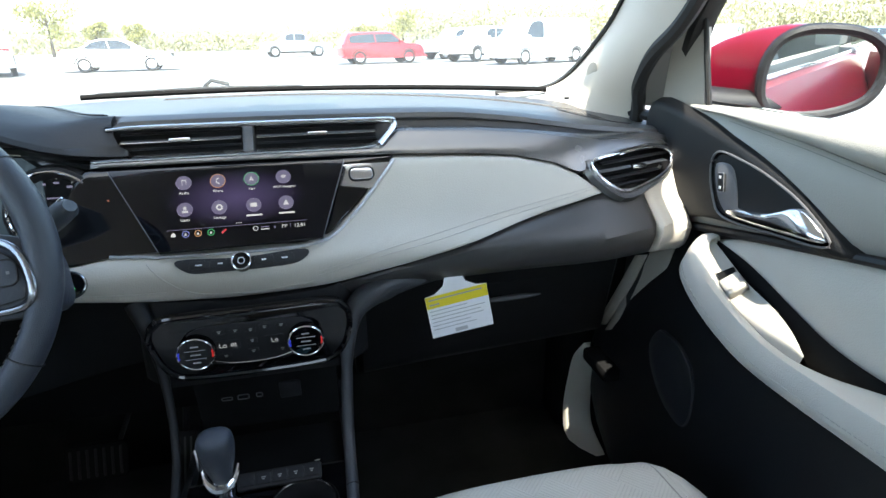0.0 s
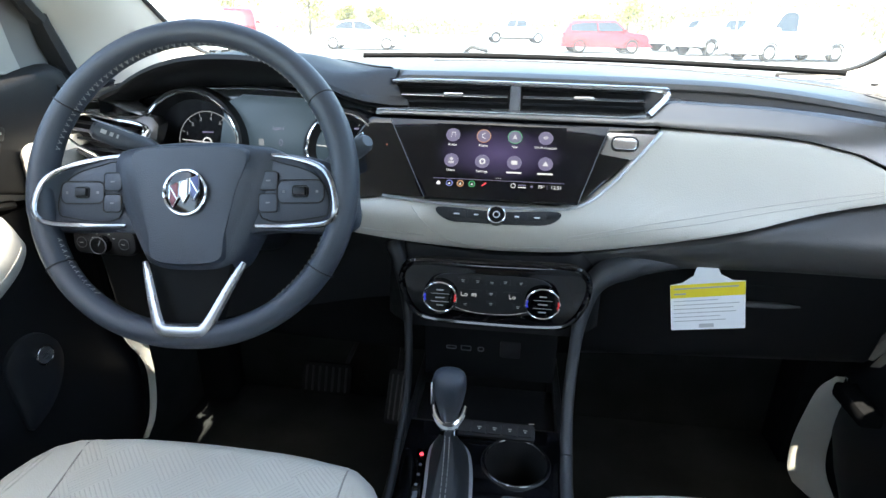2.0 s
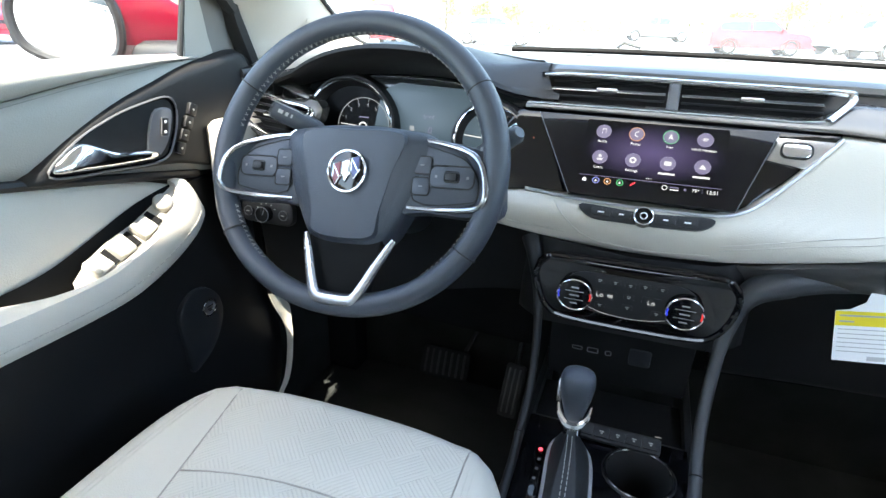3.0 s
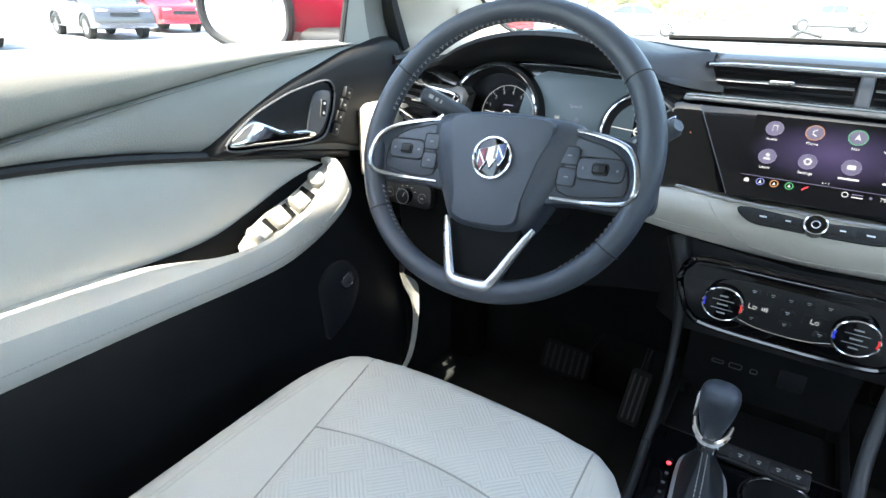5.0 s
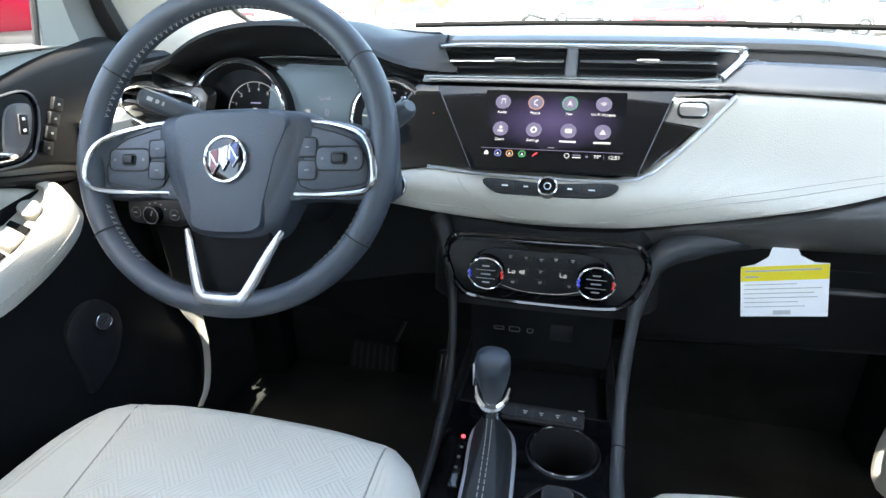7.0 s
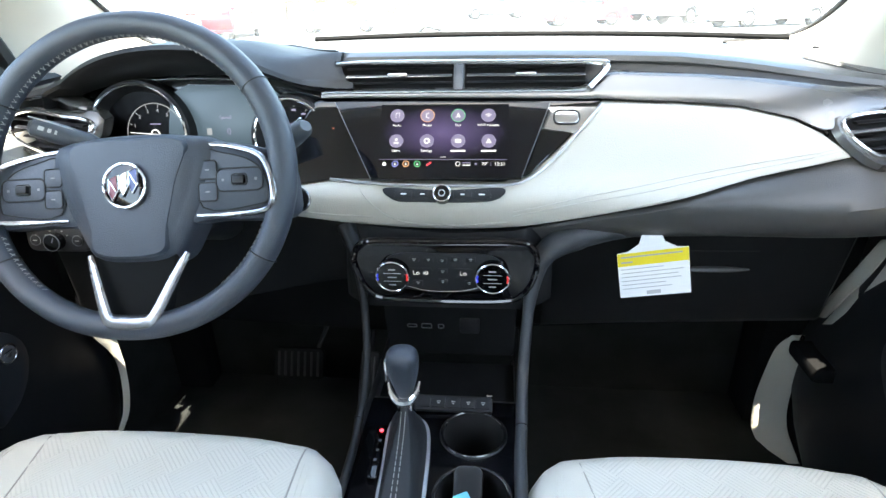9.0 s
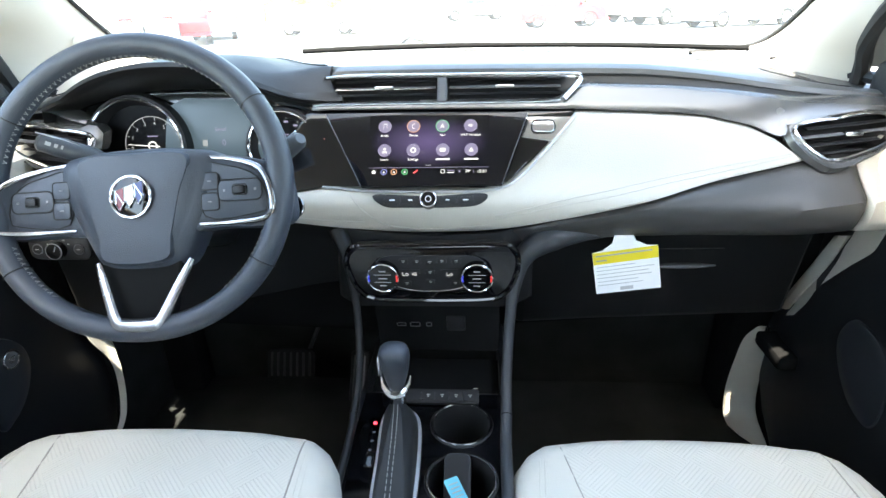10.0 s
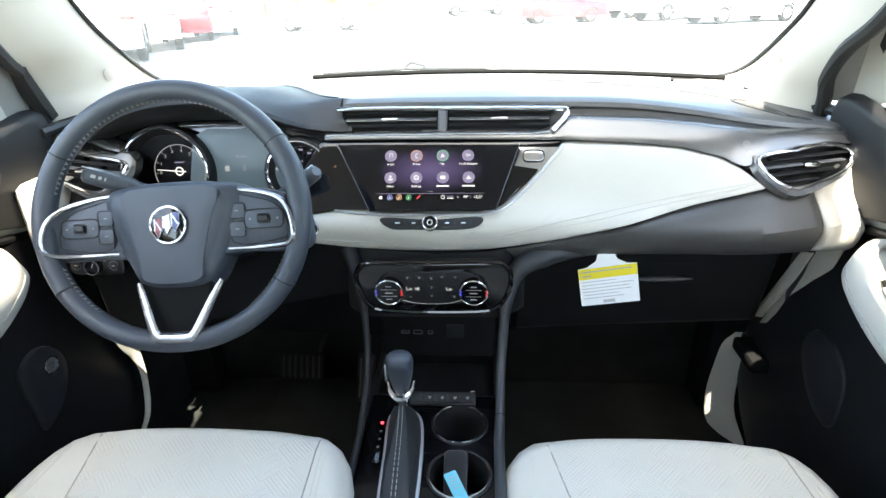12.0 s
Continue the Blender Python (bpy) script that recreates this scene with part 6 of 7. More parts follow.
slabbox("floor", -0.80, 0.80, -1.4, 1.36, 0.33, 0.36, M_CARPET, "black carpeted car floor", "floor")
slabbox("wall_front", -0.80, 0.80, 1.345, 1.385, 0.33, 1.15, M_CARPET, "black carpeted wall behind the dashboard", "wall")
slabbox("wall_rear", -0.75, 0.75, -1.44, -1.40, 0.33, 1.2, M_TAUPE, "plain rear wall of the cabin", "wall")
for sx in (-1, 1):
    slabbox("wall_side", min(sx * 0.73, sx * 0.78), max(sx * 0.73, sx * 0.78), -1.4, -0.301, 0.36, 1.2, M_TAUPE, "plain rear side wall of the cabin", "wall")
    slabbox("pillar_rear", min(sx * 0.66, sx * 0.74), max(sx * 0.66, sx * 0.74), -0.42, -0.301, 1.2, 1.60, M_BEIGE, "pale door pillar behind the front seats", "pillar")
    # kick panel beside the footwell: a curved pale band, its edge towards the door rolled
    if sx > 0:
        near = spline([(0.690, 1.180, 0.625), (0.690, 1.188, 0.600), (0.690, 1.203, 0.540), (0.690, 1.211, 0.457), (0.690, 1.191, 0.394), (0.690, 1.12, 0.361)], 5)
        far = spline([(0.676, 1.196, 0.628), (0.656, 1.203, 0.594), (0.655, 1.220, 0.526), (0.655, 1.233, 0.438), (0.655, 1.222, 0.375), (0.655, 1.19, 0.361)], 5)
    else:
        near = spline([(-0.692, 1.010, 0.716), (-0.692, 1.026, 0.675), (-0.692, 1.050, 0.629), (-0.692, 1.058, 0.587), (-0.692, 1.050, 0.534), (-0.692, 1.033, 0.490), (-0.692, 1.006, 0.465)], 5)
        far = spline([(-0.689, 1.015, 0.716), (-0.676, 1.048, 0.680), (-0.675, 1.053, 0.629), (-0.681, 1.060, 0.587), (-0.684, 1.055, 0.532), (-0.686, 1.039, 0.488), (-0.688, 1.013, 0.463)], 5)
    back = Vector((0.025 if sx > 0 else -0.004, 0, 0))
    tagged(link("kick_panel", rings([[p + back for p in near], [p + back * 0.1 for p in near], [p.lerp(q, 0.5) - back * 0.15 for p, q in zip(near, far)], far, [q + back for q in far]], False, False, False), M_KICK, None, "cream kick panel beside the footwell, paled in colour for sunlight"), "", "trim", "", "structure")
    tagged(link("footwell_side", rbox(0.02, 0.40, 0.80, 0.004, 1, pose(sx * 0.742, 1.20, 0.75)), M_CARPET, None, "black carpeted side of the footwell"), "", "trim", "", "structure")

hinge = thing("door_hinge", "black steel door hinge with one bolt", "hinge", (0.69, 1.13, 0.612), "", "structure")
# Arm is lengthened so its shadow covers a sun patch on the kick panel.
anchored(link("arm", rbox(0.050, 0.105, 0.032, 0.008, 2, pose(0.690, 1.130, 0.612)), M_WELL, hinge), hinge)
anchored(link("bolt", lathe([(0.004, 0), (0.004, 0.022), (0.0025, 0.026), (0, 0.026)], 12, None, pose(0.686, 1.178, 0.612)), M_DULLCH, hinge, "bright hinge bolt"), hinge)

# Added strip: stops the sun patch on the driver's footwell floor.
slabbox("dash_sun_block", -0.702, -0.665, 1.016, 1.030, 0.712, 0.840, M_PIANO, "black strip added to block sun beside the dashboard", "trim", 0.003)
# Added boxes that keep stray sun off the footwell's sides and floor.
for sx, ya in ((1, 1.245), (-1, 1.28)):
    slabbox("footwell_sun_block", min(sx * 0.648, sx * 0.731), max(sx * 0.648, sx * 0.731), ya, 1.344, 0.361, 0.90, M_WELL, "black box added to block sun at the footwell's side", "trim", 0.004)

# headliner, curved down to the side rails
rows = []
for j in range(23):
    y = -1.40 + 2.25 * j / 22
    front = max(0.0, (y - 0.4) / 0.44)
    # The unseen roof is widened rearward to keep sun off the armrests.
    hw = 0.66 + 0.048 * max(0.0, min(1.0, (0.40 - y) / 0.30))
    rows.append([Vector((hw * u, y, 1.645 - 0.07 * abs(u) ** 3 - 0.02 * front)) for u in [-1 + i / 8 for i in range(17)]])
ceil = link("ceiling", rings(rows, False, False, False), M_HEAD, None, "pale fabric headliner")
ceil.modifiers.new("thickness", "SOLIDIFY").thickness = 0.02
skin = link("roof_skin", rings([[p + Vector((0, 0, 0.035)) for p in r] for r in rows], False, False, False), M_RED, None, "red painted roof of the car")
skin.modifiers.new("thickness", "SOLIDIFY").thickness = 0.01
tagged(skin, "", "car body", "", "structure")
tagged(ceil, "", "ceiling", "", "structure")


def pillar(sx, name):
    inner = spline([(0.50, 1.345, 1.178), (0.58, 1.315, 1.186), (0.625, 1.28, 1.210), (0.648, 1.21, 1.272), (0.653, 1.13, 1.345), (0.625, 0.97, 1.50), (0.58, 0.82, 1.615)], 6)
    foot = [(0.735, 1.10, 1.12), (0.737, 1.076, 1.183), (0.735, 1.067, 1.215), (0.722, 1.047, 1.253), (0.697, 0.982, 1.297), (0.675, 0.87, 1.44), (0.65, 0.76, 1.595)] if sx < 0 else [(0.70, 1.145, 1.12), (0.690, 1.125, 1.174), (0.672, 1.100, 1.214), (0.661, 1.050, 1.264), (0.663, 0.975, 1.323), (0.662, 0.87, 1.46), (0.645, 0.76, 1.595)]
    outer = spline(foot, 6)
    rows = []
    for a, b in zip(inner, outer):
        nrm = Vector((-0.75, -0.6, 0.1)).normalized()
        rows.append([Vector((sx * p.x, p.y, p.z)) for p in (a - nrm * 0.03, a, a * 0.75 + b * 0.25 + nrm * 0.010, (a + b) / 2 + nrm * 0.014, a * 0.25 + b * 0.75 + nrm * 0.010, b, b - nrm * 0.03)])
    ob = link(name, rings(rows), M_BEIGE, None, "pale beige windscreen pillar trim")
    tagged(ob, "", "pillar", "", "structure")
    link("door_seal", tube([Vector((sx * (p.x + 0.006), p.y - 0.010, p.z)) for p in outer], 0.0125, 8), M_RUBBER, ob, "black rubber seal")
    link("glass_edge", tube([Vector((sx * (p.x - 0.002), p.y + 0.004, p.z)) for p in inner], 0.005, 6), M_RUBBER, ob, "black edge of the windscreen")
    n = Vector((-sx * 0.75, -0.6, 0.1)).normalized()
    u = Vector((-sx * 0.03, -0.24, 0.23)).normalized()
    a, b = inner[14], outer[14]
    c = a * 0.64 + b * 0.36
    B = frame_on(Vector((sx * c.x, c.y, c.z)) + n * 0.0135, u.cross(n), u)
    link("airbag_badge", plate([(0.011 * math.cos(2 * math.pi * k / 24), 0.022 * math.sin(2 * math.pi * k / 24)) for k in range(24)], 0.001, 0.0004, B), M_BEIGE, ob, "oval badge in the pillar trim")
    return ob


pillar(1, "pillar_1")
pillar(-1, "pillar_2")
low = link("cowl_edge", tube([(x, 1.396 - 0.115 * (x / 0.58) ** 2, 1.1975 - 0.008 * (x / 0.58) ** 2) for x in [-0.30 + 0.0295 * i for i in range(31)]], 0.0055, 6), M_WELL, None, "black lower edge of the windscreen")
tagged(low, "", "trim", "", "structure")

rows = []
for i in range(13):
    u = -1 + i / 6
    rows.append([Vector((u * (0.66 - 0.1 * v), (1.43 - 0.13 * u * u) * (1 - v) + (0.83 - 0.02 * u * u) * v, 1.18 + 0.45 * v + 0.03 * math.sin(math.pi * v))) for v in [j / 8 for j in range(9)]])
wsg = link("windshield", rings(rows, False, False, False), M_HAZED, None, "curved windscreen with an added haze that pales the view")
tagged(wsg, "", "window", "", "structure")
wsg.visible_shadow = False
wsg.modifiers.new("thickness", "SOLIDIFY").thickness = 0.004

wiper = thing("windscreen_wiper", "black wiper arm at the foot of the windscreen", "wiper", (-0.1, 1.47, 1.19))
anchored(link("blade", tube([(-0.30, 1.455, 1.192), (-0.1, 1.475, 1.197), (0.1, 1.465, 1.195)], 0.004, 6), M_RUBBER, wiper), wiper)
anchored(link("arm", tube([(-0.10, 1.478, 1.200), (-0.085, 1.474, 1.212), (-0.05, 1.47, 1.204)], 0.0045, 6), M_RUBBER, wiper), wiper)


# ---- mirror on the windscreen, above the view: it casts its shadow on the dash pad
rv = thing("rear_view_mirror", "black rear view mirror on the windscreen", "mirror", (0.035, 0.93, 1.46))
RV = frame_on((0.035, 0.965, 1.455), (1, 0.1, 0), (0, 0.1, 1))
anchored(link("housing", plate(rrect(0.240, 0.070, 0.026), 0.022, 0.006, RV @ pose(0, 0, -0.022)), M_BLACK, rv), rv)
anchored(link("glass", plate(rrect(0.230, 0.060, 0.022), 0.002, 0, RV @ pose(0, 0, 0.0002)), M_MIRROR, rv), rv)
anchored(link("stem", tube([(0.035, 0.985, 1.465), (0.033, 1.00, 1.478), (0.03, 1.01, 1.488)], 0.010, 8), M_BLACK, rv), rv)


# ---- door mirrors
def door_mirror(sx, name, label):
    dm = thing(name, label, "mirror", (sx * 0.86, 1.05, 1.16))
    flip = 1 if sx > 0 else -1
    def mp(nm, bm, material, lab="", parent=None):
        if sx < 0:
            bmesh.ops.transform(bm, matrix=Matrix.Scale(-1, 4, (1, 0, 0)), verts=bm.verts[:])
        ob = link(nm, bm, material, parent or dm, lab)
        return ob if parent else anchored(ob, dm)
    F = frame_on((0.938, 0.972, 1.229) if sx > 0 else (1.005, 0.935, 1.229), (1, -0.54, 0), (0.05, -0.05, 1)) @ Matrix.Diagonal((0.78, 0.88, 0.9, 1))
    out = [(p.x, p.y) for p in spline([(-0.118, 0.015, 0), (-0.095, 0.062, 0), (-0.04, 0.083, 0), (0.05, 0.078, 0), (0.105, 0.050, 0), (0.118, 0.0, 0), (0.095, -0.050, 0), (0.02, -0.078, 0), (-0.07, -0.080, 0), (-0.112, -0.050, 0)], 5, True)]
    shell = [[F @ Vector((p[0] * s, p[1] * s * sy, 0)) + Vector((ox, d, oz)) for p in out] for s, sy, ox, oz, d in ((0.90, 1, 0, 0, -0.002), (1.0, 1, 0, 0, -0.004), (1.04, 1, -0.003, 0, 0.008), (1.06, 1, -0.012, 0.0, 0.03), (1.04, 0.99, -0.030, -0.002, 0.058), (0.97, 0.95, -0.052, -0.006, 0.088), (0.84, 0.87, -0.075, -0.012, 0.118), (0.62, 0.70, -0.094, -0.020, 0.144), (0.36, 0.52, -0.104, -0.027, 0.158), (0.12, 0.35, -0.108, -0.03, 0.164))]
    mp("housing", rings(shell), M_RED, "red painted mirror housing")
    mp("rim", tube([F @ Vector((p[0] * 0.955, p[1] * 0.955, 0.004)) for p in out], 0.0088, 8, True, 1.0, F.to_3x3() @ Vector((0, 0, 1))), M_BLACK, "dark grey mirror rim")
    g = mp("glass", dome(out, ((0.88, 0.004), (0.5, 0.0041), (0.1, 0.0042)), F), M_MIRROR, "mirror glass")
    under = []
    for row in shell[1:-1]:
        c = sum(row, Vector()) / len(row)
        under.append([c + (v - c) * 1.025 for v, q in zip(row, out) if q[1] < -0.026])
    mp("lower_shell", rings(under, False, False, False), M_SAIL, "dark grey lower half")
    mp("foot", tube([(0.77, 1.06, 1.178), (0.84, 1.04, 1.172), (0.93, 1.01, 1.175)], [0.034, 0.032, 0.026], 10), M_BLACK, "dark mirror foot")
    return dm


door_mirror(1, "door_mirror", "red door mirror on the passenger's side")
door_mirror(-1, "door_mirror", "red door mirror on the driver's side")

# outer flank and the rear door that stands open, as the mirror shows them
flank = []
for y in (-1.6, -0.9, -0.31):
    flank.append([Vector((x, y, z)) for x, z in ((0.785, 1.178), (0.80, 1.17), (0.865, 1.05), (0.89, 0.85), (0.88, 0.6), (0.85, 0.4))])
for sx in (1, -1):
    tagged(link("flank", rings([[Vector((sx * p.x, p.y, p.z)) for p in r] for r in flank], False, False, False), M_RED, None, "red painted rear flank of the car"), "", "car body", "", "structure")
rw = link("rear_side_window", rings([[Vector((0.775 - 0.13 * v, y, 1.185 + 0.36 * v)) for y in (-1.55 + 0.3 * v, -0.9, -0.33)] for v in (0, 0.5, 1)], False, False, False), glass_mat("rear_tinted_glass", (0.22, 0.28, 0.28)), None, "dark tinted rear side window")
rw.visible_shadow = False
tagged(rw, "", "window", "", "structure")
tagged(link("rear_belt_moulding", tube([(0.785, y, 1.184) for y in (-1.55, -0.9, -0.33)], 0.008, 6), M_CHROME, None, "chrome moulding under the rear side window"), "", "trim", "", "structure")
rd = thing("rear_door", "red rear door standing open", "car door", (0.9, -0.35, 0.6), "", "structure")
H = pose(0.88, -0.36, 0, 0, 0, 58)
rows = []
for x in (0.0, 0.45, 0.9):
    rows.append([H @ Vector((x, y, z)) for y, z in ((0.03, 1.18), (0.0, 1.17), (-0.03, 0.9), (-0.03, 0.6), (0.0, 0.42), (0.06, 0.42), (0.06, 1.18))])
anchored(link("panel", rings(rows), M_RED, rd), rd)
anchored(link("frame", tube(spline([H @ Vector(p) for p in ((0.0, 0.02, 1.18), (0.12, 0.0, 1.38), (0.3, -0.02, 1.52), (0.62, -0.02, 1.55), (0.8, 0.0, 1.42), (0.9, 0.02, 1.18))], 5), 0.02, 8), M_RUBBER, rd), rd)
gl = anchored(link("window_glass", rings([[H @ Vector(p) for p in ((0.02, 0.02, 1.18), (0.88, 0.02, 1.18))], [H @ Vector(p) for p in ((0.28, -0.02, 1.50), (0.72, -0.02, 1.52))]], False, False, False), glass_mat("tinted_glass", (0.35, 0.42, 0.5)), rd), rd)

# ---------------------------------------------------------------- outside
def noise_mat(name, c0, c1, scale, rough=0.9, fine=0.0):
    m = bpy.data.materials.new(name)
    m.use_nodes = True
    n, l = m.node_tree.nodes, m.node_tree.links
    no = n.new("ShaderNodeTexNoise")
    no.inputs["Scale"].default_value, no.inputs["Detail"].default_value = scale, 8
    tc = n.new("ShaderNodeTexCoord")
    l.new(tc.outputs["Object"], no.inputs["Vector"])
    rp = n.new("ShaderNodeValToRGB")
    rp.color_ramp.elements[0].position, rp.color_ramp.elements[1].position = 0.35, 0.65
    rp.color_ramp.elements[0].color, rp.color_ramp.elements[1].color = (*c0, 1), (*c1, 1)
    l.new(no.outputs[0], rp.inputs[0])
    l.new(rp.outputs[0], n["Principled BSDF"].inputs["Base Color"])
    n["Principled BSDF"].inputs["Roughness"].default_value = rough
    if fine:
        vo = n.new("ShaderNodeTexNoise")
        vo.inputs["Scale"].default_value = fine
        l.new(tc.outputs["Object"], vo.inputs["Vector"])
        bp = n.new("ShaderNodeBump")
        bp.inputs["Strength"].default_value = 0.4
        l.new(vo.outputs[0], bp.inputs["Height"])
        l.new(bp.outputs[0], n["Principled BSDF"].inputs["Normal"])
    return m


SLOPE = 0.0092      # the car park falls away ahead


def lot_z(y):
    return -SLOPE * y


M_ASPHALT = noise_mat("worn_pale_asphalt", (0.20, 0.20, 0.19), (0.30, 0.29, 0.28), 0.4, 0.9, 40)
bm = bmesh.new()
bmesh.ops.create_grid(bm, x_segments=2, y_segments=2, size=2500, matrix=Matrix.Rotation(-math.atan(SLOPE), 4, "X"))
tagged(link("ground", bm, M_ASPHALT, None, "pale worn asphalt car park"), "", "ground", "", "structure")

M_TYRE = mat("tyre", (0.02, 0.02, 0.02), 0.8, stain=0.2)
M_ALLOY = mat("alloy_rim", (0.6, 0.6, 0.62), 0.3, 0.9)
M_CARGLASS = mat("dark_car_glass", (0.02, 0.025, 0.03), 0.05, coat=0.6)
M_LAMPRED = mat("red_lamp_lens", (0.4, 0.01, 0.01), 0.2)
M_LAMPWHITE = mat("clear_lamp_lens", (0.8, 0.8, 0.8), 0.1)
PROFILES = {
    "suv": ([(-2.25, 0.45), (-2.32, 0.80), (-2.22, 1.05), (-1.95, 1.52), (-1.6, 1.64), (0.2, 1.66), (0.55, 1.58), (1.15, 1.12), (1.95, 1.02), (2.25, 0.85), (2.32, 0.5), (2.2, 0.32), (-2.15, 0.32)], [(-1.9, 1.10), (-1.72, 1.48), (0.25, 1.55), (0.55, 1.48), (0.98, 1.12)], 1.84, (-1.38, 1.40), 0.36),
    "sedan": ([(-2.3, 0.45), (-2.38, 0.75), (-2.25, 1.0), (-1.55, 1.06), (-0.85, 1.42), (0.2, 1.44), (1.05, 0.98), (1.95, 0.86), (2.3, 0.7), (2.36, 0.45), (2.2, 0.26), (-2.2, 0.26)], [(-1.35, 1.05), (-0.80, 1.36), (0.2, 1.38), (0.85, 1.02)], 1.82, (-1.4, 1.42), 0.33),
    "van": ([(-2.75, 0.45), (-2.8, 1.2), (-2.72, 2.05), (-2.5, 2.15), (1.2, 2.15), (1.45, 2.05), (1.95, 1.28), (2.65, 1.08), (2.8, 0.9), (2.82, 0.45), (2.6, 0.32), (-2.7, 0.32)], [(0.55, 1.25), (0.55, 1.95), (1.25, 1.95), (1.75, 1.28)], 2.0, (-1.75, 1.75), 0.37),
    "pickup": ([(-2.85, 0.55), (-2.88, 1.05), (-0.95, 1.08), (-0.85, 1.80), (0.65, 1.84), (1.2, 1.28), (2.5, 1.15), (2.75, 1.0), (2.8, 0.55), (2.6, 0.45), (-2.8, 0.45)], [(-0.7, 1.28), (-0.65, 1.72), (0.6, 1.74), (1.0, 1.28)], 1.95, (-1.75, 1.75), 0.42),
}


def vehicle(kind, paint, x, y, heading, label, size=1.0):
    prof, win, width, axles, wr = PROFILES[kind]
    v = thing({"suv": "parked_suv", "sedan": "parked_car", "van": "parked_van", "pickup": "parked_pickup"}[kind], label, "car", (0, 0, 0), "cars in the car park")
    pts = [(p.x, p.y) for p in spline([(a, b, 0) for a, b in prof], 3, True)]
    n = len(pts)
    rows = []
    for s, inset in ((-1.0, 0.16), (-0.97, 0.05), (-0.86, 0.0), (-0.4, -0.02), (0.4, -0.02), (0.86, 0.0), (0.97, 0.05), (1.0, 0.16)):
        row = []
        for px, pz in pts:
            tumble = 0.16 * max(0, pz - 1.05)
            k = max(0.0, 1 - inset * (0.25 if pz < 0.6 else 0.5))
            row.append(Vector((px * (1 - 0.25 * inset), s * (width / 2 - tumble), 0.75 + (pz - 0.75) * k)))
        rows.append(row)
    link("body", rings(rows), paint, v, "painted car body")
    for sy in (-1, 1):
        def side(px, pz):
            return Vector((px, sy * (width / 2 - 0.16 * max(0, pz - 1.05) + 0.004), pz))
        ws = [(p.x, p.y) for p in spline([(a, b, 0) for a, b in win], 4, False)]
        bm = bmesh.new()
        bm.faces.new([bm.verts.new(side(*p)) for p in ws])
        g = link("side_window", bm, M_CARGLASS, v)
        if kind != "van":
            xm = (win[0][0] + win[-1][0]) / 2
            link("pillar", tube([side(xm, win[0][1]), side(xm - 0.08, win[1][1] + 0.02)], 0.03, 6), paint, g)
        for ax in axles:
            tyre = link("wheel", lathe([(wr, -0.11), (wr, 0.08), (wr - 0.04, 0.11), (wr * 0.66, 0.11), (wr * 0.62, 0.08)], 28, None, pose(ax, sy * (width / 2 - 0.10), wr, -90 * sy)), M_TYRE, v, "black tyre on alloy wheel")
            link("rim", lathe([(wr * 0.64, 0.07), (wr * 0.60, 0.10), (wr * 0.16, 0.085), (0.0, 0.10)], 20, None, pose(ax, sy * (width / 2 - 0.10), wr, -90 * sy)), M_ALLOY, tyre)
            link("arch", tube([Vector((ax + (wr + 0.05) * math.cos(a), sy * (width / 2 + 0.0), wr + (wr + 0.05) * math.sin(a))) for a in [math.pi * i / 14 for i in range(15)]], 0.03, 6), M_RUBBER, v)
        link("sill", rbox(abs(axles[1] - axles[0]) - 2 * wr - 0.1, 0.06, 0.12, 0.02, 1, pose(sum(axles) / 2, sy * (width / 2 - 0.05), 0.36)), M_RUBBER, v)
        link("mirror", rbox(0.12, 0.2, 0.14, 0.04, 2, pose(win[-1][0] - 0.1, sy * (width / 2 + 0.10), win[-1][1] + 0.04)), paint, v)
        xr = prof[1][0]
        link("tail_lamp", rbox(0.10, 0.30, 0.16, 0.03, 2, pose(xr + 0.09, sy * (width / 2 - 0.22), 0.95)), M_LAMPRED, v)
        link("head_lamp", rbox(0.12, 0.36, 0.14, 0.04, 2, pose(max(p[0] for p in prof) - 0.12, sy * (width / 2 - 0.28), 0.82)), M_LAMPWHITE, v)
    # windscreen and rear window
    def pane(xa, za, xb, zb, nm, out):
        dx, dz = (zb - za), -(xb - xa)
        k = out / math.hypot(dx, dz)
        w0, w1 = width / 2 - 0.14 - 0.16 * max(0, za - 1.05), width / 2 - 0.16 - 0.16 * max(0, zb - 1.05)
        bm = bmesh.new()
        bm.faces.new([bm.verts.new((px + dx * k, py, pz + dz * k)) for px, py, pz in ((xa, -w0, za), (xa, w0, za), (xb, w1, zb), (xb, -w1, zb))])
        link(nm, bm, M_CARGLASS, v)
    top = [p for p in prof if p[1] > max(q[1] for q in prof) - 0.22]
    fx, fz = max(top)
    bx, bz = min(top)
    nose = min((p for p in prof if p[0] > fx + 0.2), key=lambda p: p[0])
    tail_ = max((p for p in prof if p[0] < bx - 0.05), key=lambda p: p[0])
    pane(nose[0], nose[1], fx, fz, "front_window", -0.03)
    pane(tail_[0], tail_[1], bx, bz, "rear_window", 0.03)
    xf = max(p[0] for p in prof)
    link("grille", rbox(0.06, 0.9, 0.26, 0.03, 2, pose(xf - 0.03, 0, 0.68)), M_BLACK, v)
    link("number_plate", rbox(0.03, 0.34, 0.12, 0.01, 1, pose(min(p[0] for p in prof) + 0.01, 0, 0.85)), M_PAPER, v)
    v.matrix_basis = Matrix.Translation((x, y, lot_z(y))) @ Matrix.Rotation(-math.atan(SLOPE), 4, "X") @ Matrix.Rotation(radians(heading), 4, "Z") @ Matrix.Scale(size, 4)
    return v


